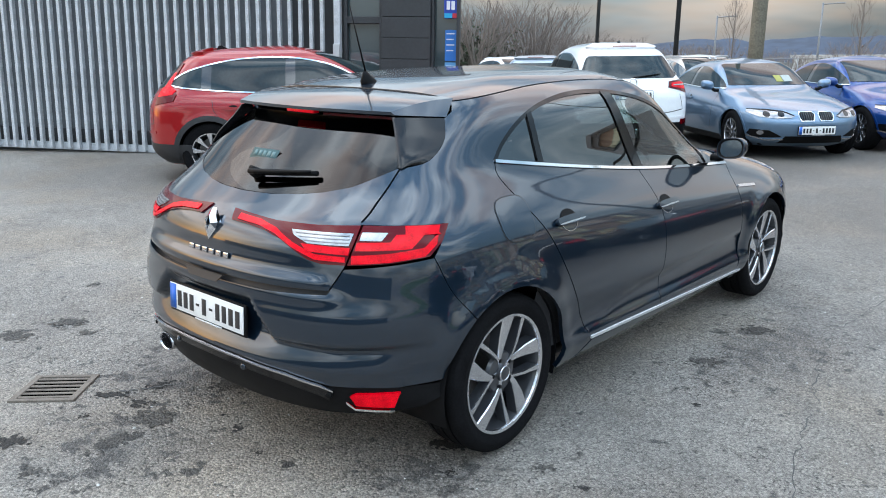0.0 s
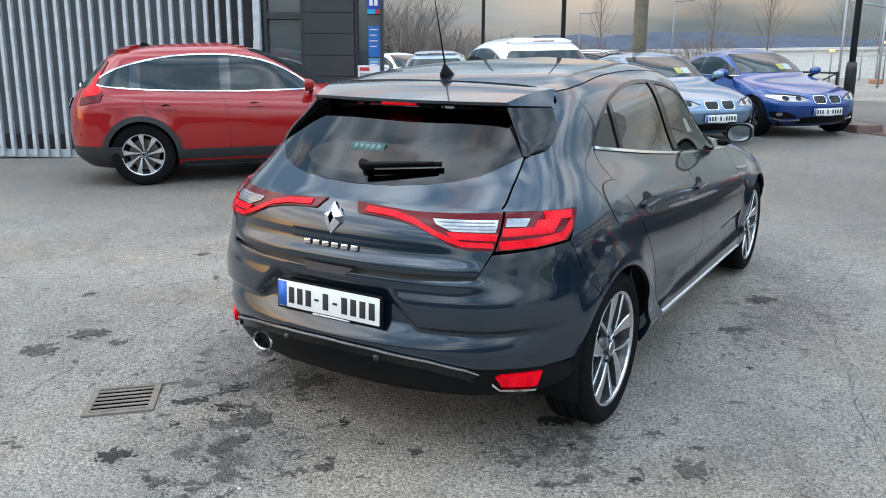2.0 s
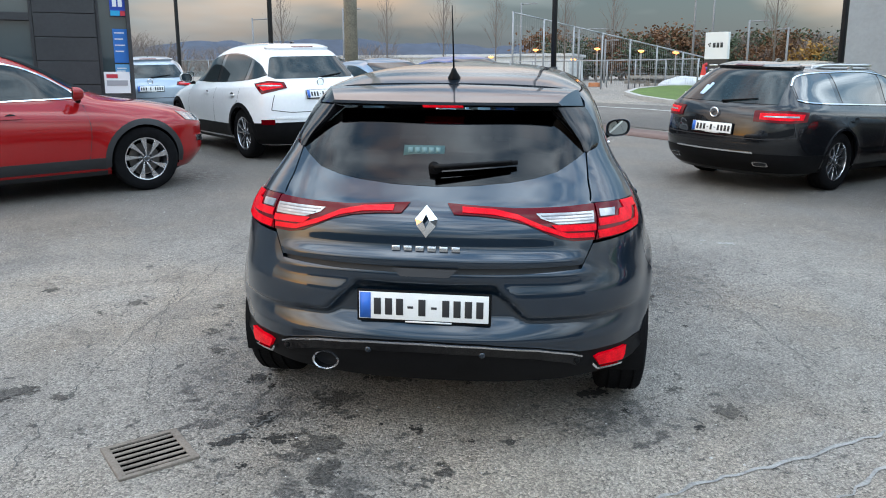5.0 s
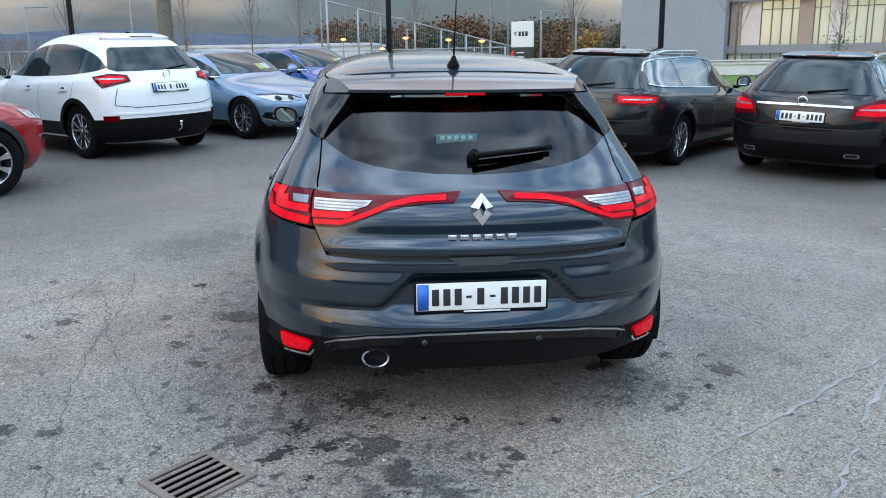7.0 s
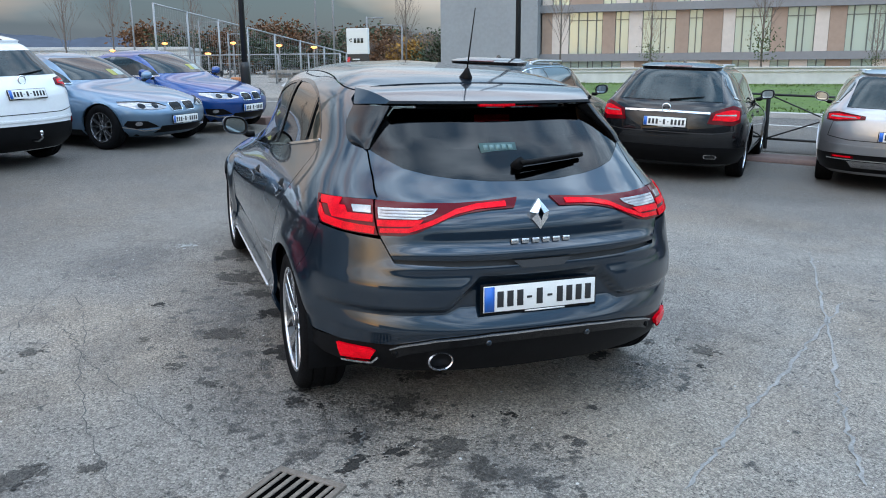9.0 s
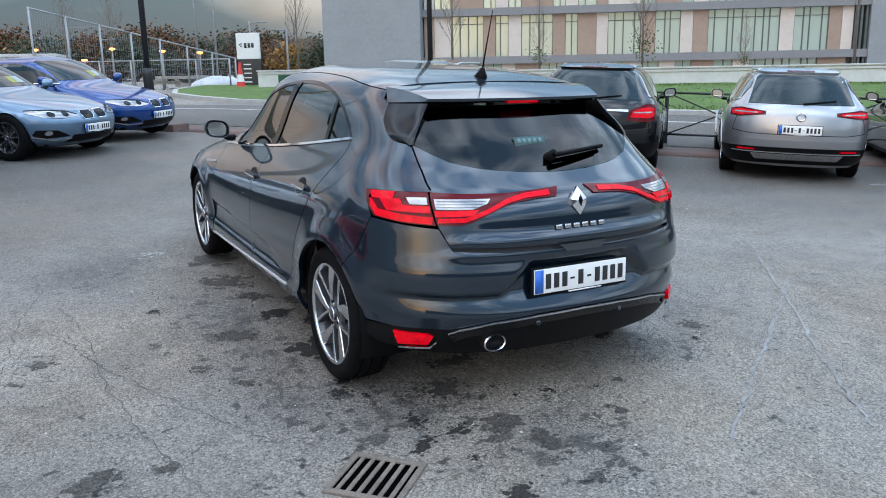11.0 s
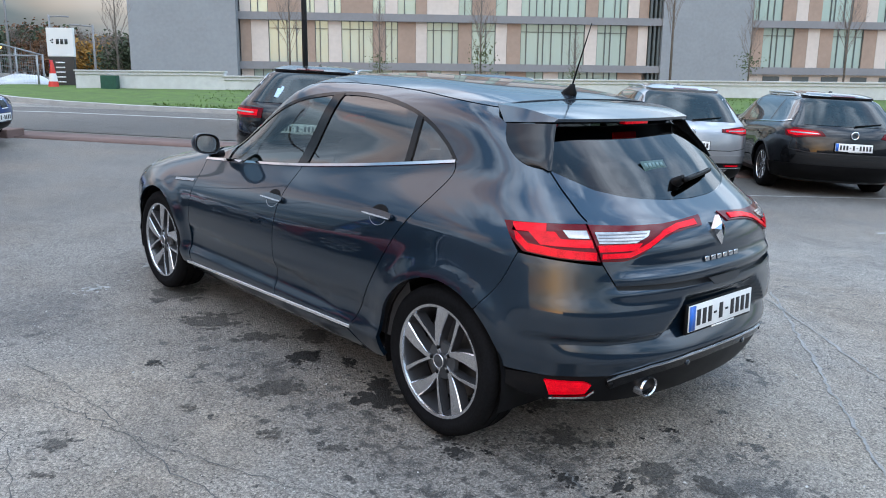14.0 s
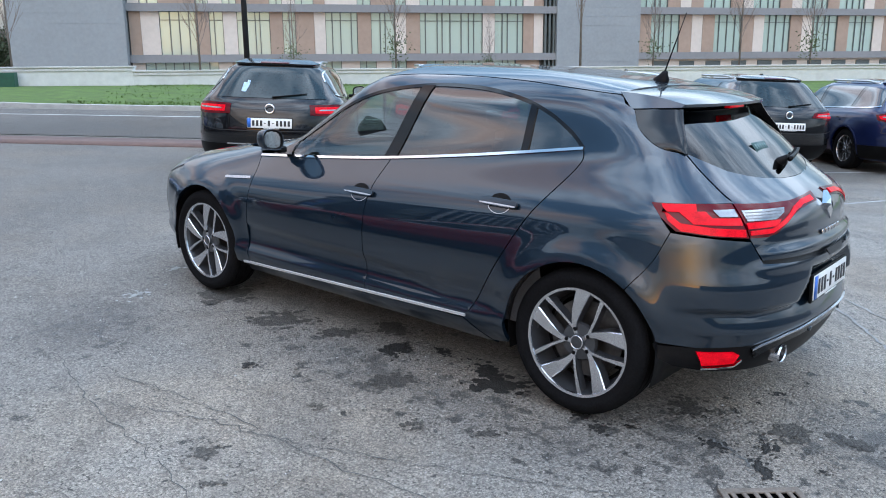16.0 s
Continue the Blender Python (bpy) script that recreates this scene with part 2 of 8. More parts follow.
def lathe(bm, profile, seg=48, axis="X", mi=0):
    """Turns (along, radius) pairs round the axis."""
    rings = []
    for a, r in profile:
        ring = []
        for k in range(seg):
            t = 2 * math.pi * k / seg
            ring.append(bm.verts.new((a, r * math.cos(t), r * math.sin(t)) if axis == "X" else (r * math.cos(t), r * math.sin(t), a)))
        rings.append(ring)
    for q, w in zip(rings, rings[1:]):
        for k in range(seg):
            bm.faces.new((q[k], q[(k + 1) % seg], w[(k + 1) % seg], w[k])).material_index = mi
    return bm


def prism(bm, poly, h0, h1, frame_=None, mi=0):
    """A straight prism over a polygon of (x, y), from h0 to h1."""
    m = frame_ or Matrix()
    lo = [bm.verts.new(m @ Vector((x, y, h0))) for x, y in poly]
    hi = [bm.verts.new(m @ Vector((x, y, h1))) for x, y in poly]
    fs = [bm.faces.new(lo[::-1]), bm.faces.new(hi)]
    for i in range(len(poly)):
        j = (i + 1) % len(poly)
        fs.append(bm.faces.new((lo[i], lo[j], hi[j], hi[i])))
    for f in fs:
        f.material_index = mi
    return bm


def smooth_path(pts, n=6):
    """A Catmull-Rom curve through pts."""
    p = [np.array(q, float) for q in pts]
    p = [2 * p[0] - p[1]] + p + [2 * p[-1] - p[-2]]
    out = []
    for a, b, c, d in zip(p, p[1:], p[2:], p[3:]):
        for k in range(n):
            t = k / n
            out.append(tuple(0.5 * (2 * b + (c - a) * t + (2 * a - 5 * b + 4 * c - d) * t * t + (3 * b - a - 3 * c + d) * t ** 3)))
    out.append(tuple(p[-2]))
    return out


# ---------------------------------------------------------------- the lie of the land
ROAD_N = Vector((0.682, 0.731))     # across the road, away from the yard
ROAD_U = Vector((0.731, -0.682))    # along the road


def lot_height(x, y):
    return 0.005 + 0.032 * y + (0.008 * x if x < 0 else -0.030 * x)


def ground_height(x, y):
    """A yard that rises gently to the road and the verge, and flat land beyond them."""
    n = x * ROAD_N.x + y * ROAD_N.y
    k = min(max((n - 10.5) / 13.5, 0.0), 1.0)
    if n > 10.5:
        x, y = x - (n - 10.5) * ROAD_N.x, y - (n - 10.5) * ROAD_N.y
    x, y = min(max(x, -14), 13), min(max(y, -12), 16)
    return lot_height(x, y) * (1 - k) + 0.93 * k


def on_ground(x, y, heading, lift=0.0):
    """The pose of a thing that stands at x, y on the yard, its own y axis along the heading (degrees from x)."""
    z = ground_height(x, y)
    h = Vector((math.cos(radians(heading)), math.sin(radians(heading)), 0))
    d = 0.9
    fy = (ground_height(x + d * h.x, y + d * h.y) - ground_height(x - d * h.x, y - d * h.y)) / (2 * d)
    r = Vector((h.y, -h.x, 0))
    fx = (ground_height(x + d * r.x, y + d * r.y) - ground_height(x - d * r.x, y - d * r.y)) / (2 * d)
    ya = Vector((h.x, h.y, fy)).normalized()
    xa = Vector((r.x, r.y, fx))
    za = xa.cross(ya).normalized()
    xa = ya.cross(za)
    m = Matrix((xa, ya, za)).transposed().to_4x4()
    m.translation = (x, y, z + lift)
    return m

# ---------------------------------------------------------------- car bodies


def spline(tab):
    """A smooth curve through (z, value) pairs that doesn't overshoot."""
    x = np.array([a for a, _ in tab], float)
    y = np.array([b for _, b in tab], float)
    h, d = np.diff(x), np.diff(y) / np.diff(x)
    m = np.zeros(len(x))
    for i in range(1, len(x) - 1):
        if d[i - 1] * d[i] > 0:
            w1, w2 = 2 * h[i] + h[i - 1], h[i] + 2 * h[i - 1]
            m[i] = (w1 + w2) / (w1 / d[i - 1] + w2 / d[i])
    m[0], m[-1] = d[0], d[-1]

    def at(q):
        q = np.clip(np.asarray(q, float), x[0], x[-1])
        i = np.clip(np.searchsorted(x, q) - 1, 0, len(x) - 2)
        t = (q - x[i]) / h[i]
        return ((1 + 2 * t) * (1 - t) ** 2 * y[i] + t * (1 - t) ** 2 * h[i] * m[i] + t * t * (3 - 2 * t) * y[i + 1] + t * t * (t - 1) * h[i] * m[i + 1])
    return at


def soften(curve, tab, s):
    """The curve with its kinks evened out over a height s, but for its two ends."""
    if not s:
        return curve
    z = np.linspace(tab[0][0], tab[-1][0], 1400)
    v = np.asarray(curve(z), float)
    k = np.exp(-0.5 * (np.arange(-160, 161) * (z[1] - z[0]) / s) ** 2)
    even = np.convolve(np.pad(v, 160, mode="edge"), k / k.sum(), mode="valid")
    keep = ramp(0.42, 0.50, z) * ramp(1.30, 1.22, z)
    v = v * (1 - keep) + even * keep
    return lambda q: np.interp(q, z, v)


def ramp(a, b, q):
    t = np.clip((np.asarray(q, float) - a) / (b - a), 0, 1)
    return t * t * (3 - 2 * t)


class Form:
    """A car's skin: every level z is a rounded outline from rear(z) to front(z), half_width(z) wide; the belt line may rise to the back."""

    def __init__(self, width, rear, front, yc, top, wheelbase, hub, arch, belt=0.0, belt_z=0.95, taper=0.03, n=2.3, m_rear=(8, 12), m_front=(5, 7), flare=0.014, soft=0.0):
        self.w, self.r, self.f = soften(spline(width), width, soft), soften(spline(rear), rear, soft), spline(front)
        self.yc, self.top, self.belt, self.belt_z, self.taper = yc, top, belt, belt_z, taper
        self.n, self.mr, self.mf = n, m_rear, m_front
        self.wheelbase, self.hub, self.arch = wheelbase, hub, arch
        self.z0, self.flare = width[0][0], flare

    def width(self, y, z):
        b = self.belt_z
        k = ramp(b - 0.38, b - 0.1, z) * (1 - ramp(b + 0.15, b + 0.36, z))
        w = self.w(z + k * self.belt * (y - 1.2))
        back = np.clip(1.2 - y, 0, 2.2)
        w = w * (1 - self.taper * ramp(b, b + 0.2, z) * back ** 2)
        for yw in (0.0, self.wheelbase):       # flared arches
            d = np.hypot(y - yw, z - self.hub)
            w = w + self.flare * np.exp(-((d - self.arch - 0.01) / 0.065) ** 2) * ramp(1.15, 0.7, z) * (0.25 + 0.75 * ramp(0.22, 0.46, z))
        return np.maximum(w, 1e-3)

    def value(self, x, y, z):
        k = ramp(self.belt_z - 0.05, self.belt_z + 0.2, z)
        back = y < self.yc
        ext = np.where(back, self.yc - self.r(z), self.f(z) - self.yc)
        m = np.where(back, self.mr[0] + (self.mr[1] - self.mr[0]) * k, self.mf[0] + (self.mf[1] - self.mf[0]) * k)
        v = (np.abs(x) / self.width(y, z)) ** self.n + (np.abs(y - self.yc) / np.maximum(ext, 1e-3)) ** m - 1
        return np.where(z > self.top, v + 40 * (z - self.top) + 1, v)

    def shoot(self, o, d, far):
        """From points o inside, along d, to the skin."""
        o, d = np.asarray(o, float), np.asarray(d, float)
        lo, hi = np.zeros(len(o)), np.full(len(o), float(far))
        for _ in range(44):
            mid = (lo + hi) / 2
            p = o + mid[:, None] * d
            inside = self.value(p[:, 0], p[:, 1], p[:, 2]) < 0
            lo, hi = np.where(inside, mid, lo), np.where(inside, hi, mid)
        return o + ((lo + hi) / 2)[:, None] * d

    def normal(self, p):
        g = np.zeros_like(p)
        for i in range(3):
            q = np.zeros(3)
            q[i] = 1e-3
            a, b = p + q, p - q
            g[:, i] = self.value(a[:, 0], a[:, 1], a[:, 2]) - self.value(b[:, 0], b[:, 1], b[:, 2])
        return g / np.maximum(np.linalg.norm(g, axis=1), 1e-9)[:, None]

    def place(self, kind, uv):
        """Points of the skin: side takes (y, z), rear and front (x, z), roof (x, y), wrap (degrees from straight back, z)."""
        u, v = np.array([q[0] for q in uv], float), np.array([q[1] for q in uv], float)
        one, nil = np.ones(len(u)), np.zeros(len(u))
        if kind == "side":
            return self.shoot(np.c_[nil, u, v], np.c_[one, nil, nil], 1.3)
        if kind in ("rear", "front"):
            s = -1 if kind == "rear" else 1
            return self.shoot(np.c_[u, self.yc * one, v], np.c_[nil, s * one, nil], 4.0)
        if kind == "roof":
            return self.shoot(np.c_[u, v, 0.72 * one], np.c_[nil, nil, one], 1.2)
        a = np.radians(u)
        return self.shoot(np.c_[nil, 0.25 * one, v], np.c_[np.sin(a), -np.cos(a), nil], 2.5)


def wrap_of(x, y):
    """The angle, from straight back, under which a point is seen from the wrap's axis."""
    return math.degrees(math.atan2(x, 0.25 - y))


def patch(form, kind, poly, step=0.03, off=0.0, rim=0.012, mirror=False, ustep=None):
    """A panel of the skin: the outline poly cut into a fine net, laid on the skin and turned in at its edges."""
    bm = bmesh.new()
    clean = []
    for q in poly:
        if not clean or math.hypot(q[0] - clean[-1][0], q[1] - clean[-1][1]) > 1e-4:
            clean.append(q)
    bm.faces.new([bm.verts.new((q[0], q[1], 0)) for q in clean])
    for axis, st in ((0, ustep or step), (1, step)):
        lo, hi = min(q[axis] for q in clean), max(q[axis] for q in clean)
        for k in range(math.floor(lo / st) + 1, math.ceil(hi / st)):
            no = (1, 0, 0) if axis == 0 else (0, 1, 0)
            co = (k * st, 0, 0) if axis == 0 else (0, k * st, 0)
            bmesh.ops.bisect_plane(bm, geom=list(bm.verts) + list(bm.edges) + list(bm.faces), dist=1e-5, plane_co=co, plane_no=no)
    bm.verts.ensure_lookup_table()
    p = form.place(kind, [(v.co.x, v.co.y) for v in bm.verts])
    nrm = form.normal(p)
    p = p + off * nrm
    for v, q in zip(bm.verts, p):
        v.co = q
    bm.verts.index_update()
    edge = [e_ for e_ in bm.edges if len(e_.link_faces) == 1]
    if rim:
        twin = {}
        for e_ in edge:
            for v in e_.verts:
                if v not in twin:
                    twin[v] = bm.verts.new(v.co - rim * Vector(nrm[v.index]))
        for e_ in edge:
            a, b = e_.link_loops[0].vert, e_.link_loops[0].link_loop_next.vert
            e_.smooth = False
            bm.faces.new((b, a, twin[a], twin[b]))
    # outward faces
    f0 = bm.faces[:][0]
    f0.normal_update()
    c = np.array([f0.calc_center_median()])
    if Vector(form.normal(c)[0]).dot(f0.normal) < 0:
        bmesh.ops.reverse_faces(bm, faces=list(bm.faces))
    if mirror:
        for v in bm.verts:
            v.co.x = -v.co.x
        bmesh.ops.reverse_faces(bm, faces=list(bm.faces))
    return bm


def ribbon(pts, width):
    """A thin outline of a line: polygon round pts, width wide."""
    p = [np.array(q, float) for q in pts]
    a, b = [], []
    for i, q in enumerate(p):
        d = p[min(i + 1, len(p) - 1)] - p[max(i - 1, 0)]
        d = d / max(1e-9, np.hypot(*d))
        nn = np.array((-d[1], d[0])) * width / 2
        a.append(tuple(q + nn))
        b.append(tuple(q - nn))
    return a + b[::-1]


def arc(cy, cz, r, a0, a1, n=18):
    return [(cy + r * math.cos(radians(a0 + (a1 - a0) * k / n)), cz + r * math.sin(radians(a0 + (a1 - a0) * k / n))) for k in range(n + 1)]


def shell(form, off=0.0, nz=52, ns=160, arch=True, holes=()):
    """The whole skin in one mesh, open at the wheel arches and at the holes (polygons seen from the side, or from behind)."""
    bm = bmesh.new()
    zs = np.unique(np.r_[np.linspace(form.z0, form.top * 0.93, nz), form.top * (0.93 + 0.07 * np.sin(np.linspace(0, 1, 14) * math.pi / 2))])
    zs[-1] = form.top - 0.001
    rows = []
    nq = ns // 4
    for z in zs:
        k = float(ramp(form.belt_z - 0.05, form.belt_z + 0.2, z))
        quarter = {}
        for sg, mm, ext in ((-1, form.mr, form.yc - form.r(z)), (1, form.mf, form.f(z) - form.yc)):
            m = mm[0] + (mm[1] - mm[0]) * k
            th = np.linspace(0, math.pi / 2, 900)
            th = np.r_[th[:1], np.geomspace(1e-7, th[1], 60), th[2:]]
            y = form.yc + sg * max(float(ext), 1e-3) * np.sin(th) ** (2 / m)
            x = form.width(y, z) * np.maximum(np.cos(th), 0) ** (2 / form.n)
            x[-1] = 0
            dx, dy = np.diff(x), np.diff(y)
            turn = np.r_[0, np.abs(np.diff(np.unwrap(np.arctan2(dy, dx))))]
            s_ = np.r_[0, np.cumsum(np.hypot(dx, dy) + 0.3 * np.minimum(turn, 0.3))]
            at = np.linspace(0, s_[-1], nq + 1)
            quarter[sg] = np.c_[np.interp(at, s_, x), np.interp(at, s_, y)]
        f_, b_ = quarter[1], quarter[-1]
        ring = np.r_[f_[:-1], (f_ * (-1, 1))[:0:-1], (b_ * (-1, 1))[:-1], b_[:0:-1]]
        p = np.c_[ring, np.full(len(ring), z)]
        if off:
            p = p + off * form.normal(p)
        rows.append([bm.verts.new(q) for q in p])
    ns = len(rows[0])
    for a, b in zip(rows, rows[1:]):
        for k in range(ns):
            bm.faces.new((a[k], a[(k + 1) % ns], b[(k + 1) % ns], b[k]))
    bm.faces.new(rows[-1])
    bm.faces.new(rows[0][::-1])
    gone = []
    for f in bm.faces:
        c = f.calc_center_median()
        if arch and abs(c.x) > 0.55 and any(math.hypot(c.y - yw, c.z - form.hub) < form.arch for yw in (0, form.wheelbase)):
            gone.append(f)
        elif len(f.verts) == 4 and any((abs(c.x) > 0.4 if k == "side" else c.y < form.yc if k == "rear" else c.y > form.yc) and inside((c.y, c.z) if k == "side" else (c.x, c.z), poly) for k, poly in holes):
            gone.append(f)
    bmesh.ops.delete(bm, geom=gone, context="FACES")
    if arch:                                   # draw the ragged edge onto the round of the arch
        near, yz = [], []
        for v in bm.verts:
            if v.is_boundary and abs(v.co.x) > 0.55 and v.co.z > form.z0 + 0.02:
                for yw in (0, form.wheelbase):
                    d = math.hypot(v.co.y - yw, v.co.z - form.hub)
                    if abs(d - form.arch) < 0.09:
                        near.append(v)
                        yz.append((yw + (v.co.y - yw) * form.arch / d, max(form.z0, form.hub + (v.co.z - form.hub) * form.arch / d)))
        if near:
            for v, q in zip(near, form.place("side", yz)):
                v.co = (math.copysign(q[0] + off, v.co.x), q[1], q[2])
    return bm


def inside(q, poly):
    x, y = q
    hit = False
    for (a, b), (c, d) in zip(poly, poly[1:] + poly[:1]):
        if (b > y) != (d > y) and x < (c - a) * (y - b) / (d - b) + a:
            hit = not hit
    return hit


def wheel(parent, x, y, r, width, rim_r, spokes, right, spoke_style="twin", tyre_name="wheel"):
    """A tyre with tread grooves under the car, its alloy rim, spokes, brake disc and hub cap as parts of it."""
    bm = bmesh.new()
    w = width / 2
    prof = [(-w * 0.82, rim_r - 0.012), (-w * 0.98, rim_r + 0.03), (-w, (rim_r + r) / 2), (-w * 0.93, r - 0.018), (-w * 0.8, r - 0.004)]
    for g in (-0.5, 0.0, 0.5):
        prof += [(w * (g - 0.05), r), (w * (g - 0.045), r - 0.007), (w * (g + 0.045), r - 0.007), (w * (g + 0.05), r)]
    prof += [(w * 0.8, r - 0.004), (w * 0.93, r - 0.018), (w, (rim_r + r) / 2), (w * 0.98, rim_r + 0.03), (w * 0.82, rim_r - 0.012)]
    lathe(bm, prof, 56)
    tyre = part(tyre_name, sharpen(bm, 50), RUBBER, parent)
    s = 1 if right else -1
    tyre.matrix_local = Matrix.Translation((x, y, r)) @ Matrix.Diagonal((s, 1, 1, 1))
    if not right:
        tyre.matrix_local = Matrix.Translation((x, y, r)) @ pose(0, 0, 0, 0, 0, 180)
    bm = bmesh.new()
    lathe(bm, [(w * 0.84, rim_r + 0.004), (w * 0.90, rim_r + 0.002), (w * 0.88, rim_r - 0.009), (w * 0.80, rim_r - 0.012), (w * 0.55, rim_r - 0.022), (-w * 0.7, rim_r - 0.04)], 56)
    for f in bm.faces:
        f.material_index = 1 if f.calc_center_median().x < w * 0.72 else 0
    rim = part("rim", sharpen(bm, 40), (ALLOY, ALLOYDARK), tyre)
    face = w * 0.78
    bm = bmesh.new()
    half = math.pi / spokes
    for k in range(spokes):
        a = 2 * math.pi * (k + 0.25) / spokes
        if spoke_style == "twin":      # a broad blade and a thin arm that part from one root
            a = 2 * math.pi * k / spokes + radians(36)
            for bends, secs in ((((0.030, 6), (0.060, 4), (0.095, -5), (0.150, -14), (rim_r - 0.004, -22)), (.008, .009, .014, .023, .034)),
                                (((0.030, -6), (0.060, 4), (0.090, 13), (0.135, 19), (rim_r - 0.004, 26)), (.007, .0065, .006, .0065, .011))):
                line = [Vector((0, math.cos(a + radians(g)) * q, math.sin(a + radians(g)) * q)) for q, g in bends]
                rings = []
                for i, (c, hw) in enumerate(zip(line, secs)):
                    t = Vector((1, 0, 0)).cross((line[min(i + 1, 4)] - line[max(i - 1, 0)]).normalized())
                    fx = face - 0.016 * (1 - c.length / rim_r) ** 2 + 0.006 * c.length / rim_r
                    rings.append([bm.verts.new(c + t * hw * sg_ + Vector((fx + dx, 0, 0))) for sg_, dx in ((-1.25, -0.045), (-1.05, -0.004), (-0.9, 0.0), (0.9, 0.0), (1.05, -0.004), (1.25, -0.045))])
                for q, ww in zip(rings, rings[1:]):
                    for j in range(5):
                        bm.faces.new((q[j], q[j + 1], ww[j + 1], ww[j])).material_index = 0 if j in (1, 2, 3) else 1
                bm.faces.new(rings[-1])
            arms = ()
        elif spoke_style == "blade":
            arms = ((0.0, ((0, .016), (.5, .026), (1, .036))),)
        elif spoke_style == "swirl":
            arms = ((0.75, ((0, .008), (.35, .012), (.75, .027), (1, .036))),)
        elif spoke_style == "split":
            arms = ((-half * 0.42, ((0, .010), (.5, .012), (1, .014))), (half * 0.42, ((0, .010), (.5, .012), (1, .014))))
        else:
            arms = ((0.0, ((0, .010), (.5, .011), (1, .014))),)
        for da, secs in arms:
            a0, a1 = a + da * (0.35 if spoke_style == "split" else 0.55), a + da
            r0, r1 = 0.034, rim_r - 0.006
            p0 = Vector((0, math.cos(a0) * r0, math.sin(a0) * r0))
            p1 = Vector((0, math.cos(a1) * r1, math.sin(a1) * r1))
            t = Vector((1, 0, 0)).cross((p1 - p0).normalized())
            rings = []
            for q, hw in secs:
                c = p0.lerp(p1, q)
                fx = face - 0.014 * (1 - q) ** 2 + 0.006 * q
                rings.append([bm.verts.new(c + t * hw * sg_ + Vector((fx + dx, 0, 0))) for sg_, dx in ((-0.8, -0.04), (-1, -0.005), (-0.85, 0.0), (0.85, 0.0), (1, -0.005), (0.8, -0.04))])
            for q, ww in zip(rings, rings[1:]):
                for j in range(5):
                    f = bm.faces.new((q[j], q[j + 1], ww[j + 1], ww[j]))
                    f.material_index = 0 if j in (1, 2, 3) else 1
            bm.faces.new(rings[-1])
    bmesh.ops.recalc_face_normals(bm, faces=list(bm.faces))
    part("spokes", sharpen(bm, 25), (ALLOY, ALLOYDARK), rim)
    bm = bmesh.new()
    lathe(bm, [(face - 0.03, 0.085), (face - 0.016, 0.078), (face - 0.012, 0.034), (face + 0.002, 0.030), (face + 0.005, 0.024), (face + 0.006, 0.001)], 32)
    part("hub_cap", sharpen(bm, 40), ALLOYDARK, rim)
    bm = bmesh.new()
    lathe(bm, [(face + 0.001, 0.0315), (face + 0.0055, 0.031), (face + 0.0065, 0.027), (face + 0.004, 0.0255)], 28)
    part("cap_ring", bm, SATIN, rim)
    bm = bmesh.new()
    lathe(bm, [(-w * 0.2, rim_r * 0.80), (-w * 0.2, rim_r * 0.98)], 40)
    part("rim_back", bm, BLACK, rim)
    bolt = None
    for k in range(5):
        a = 2 * math.pi * (k + 0.5) / 5
        if bolt is None:
            bm = bmesh.new()
            tube(bm, [(face - 0.022, 0, 0), (face - 0.006, 0, 0)], 0.009, 8)
            bolt = o = part("wheel_bolt", bm, BLACK, rim)
        else:
            o = new("wheel_bolt", bolt.data)
            o.parent = rim
        o.location = (0, 0.056 * math.cos(a), 0.056 * math.sin(a))
    bm = bmesh.new()
    lathe(bm, [(0.0, 0.0001), (0.0, rim_r * 0.72), (-0.02, rim_r * 0.72), (-0.02, 0.0001)], 40)
    part("brake_disc", sharpen(bm), mat("brake_steel", (0.16, 0.15, 0.145), rough=0.4, metal=0.9, vary=0.2), rim)
    return tyre


def number_plate(parent, m, w=0.52, h=0.112, bars=True):
    """A white plate in a black holder, with the blue strip and plain bars for its characters."""
    bm = bmesh.new()
    box(bm, (0, 0.006, 0), (w + 0.018, 0.012, h + 0.018), bevel=0.004)
    holder = part("plate_holder", bm, BLACK, parent)
    holder.matrix_local = m
    bm = bmesh.new()
    box(bm, (0, -0.003, 0.002), (w, 0.005, h), bevel=0.002)
    plate = part("number_plate", bm, PLATE, holder, "white number plate with a blue strip")
    bm = bmesh.new()
    box(bm, (-w / 2 + 0.024, -0.0065, 0.002), (0.042, 0.002, h - 0.006))
    part("blue_strip", bm, PLATEBLUE, plate)
    xs = [-0.185, -0.140, -0.095, -0.052, -0.005, 0.043, 0.090, 0.135, 0.180, 0.225]
    for i, cx in enumerate(xs):
        bm = bmesh.new()
        wide, tall = (0.022, 0.009) if i in (3, 5) else (0.027, 0.064)
        box(bm, (cx * w / 0.52, -0.0065, 0.0), (wide, 0.002, tall), bevel=0.0006)
        part("character_bar", bm, INK, plate)
    bm = bmesh.new()
    box(bm, (0.02, -0.0045, -h / 2 - 0.004), (w * 0.36, 0.002, 0.006))
    part("dealer_strip", bm, PLATE, holder)
    return holder


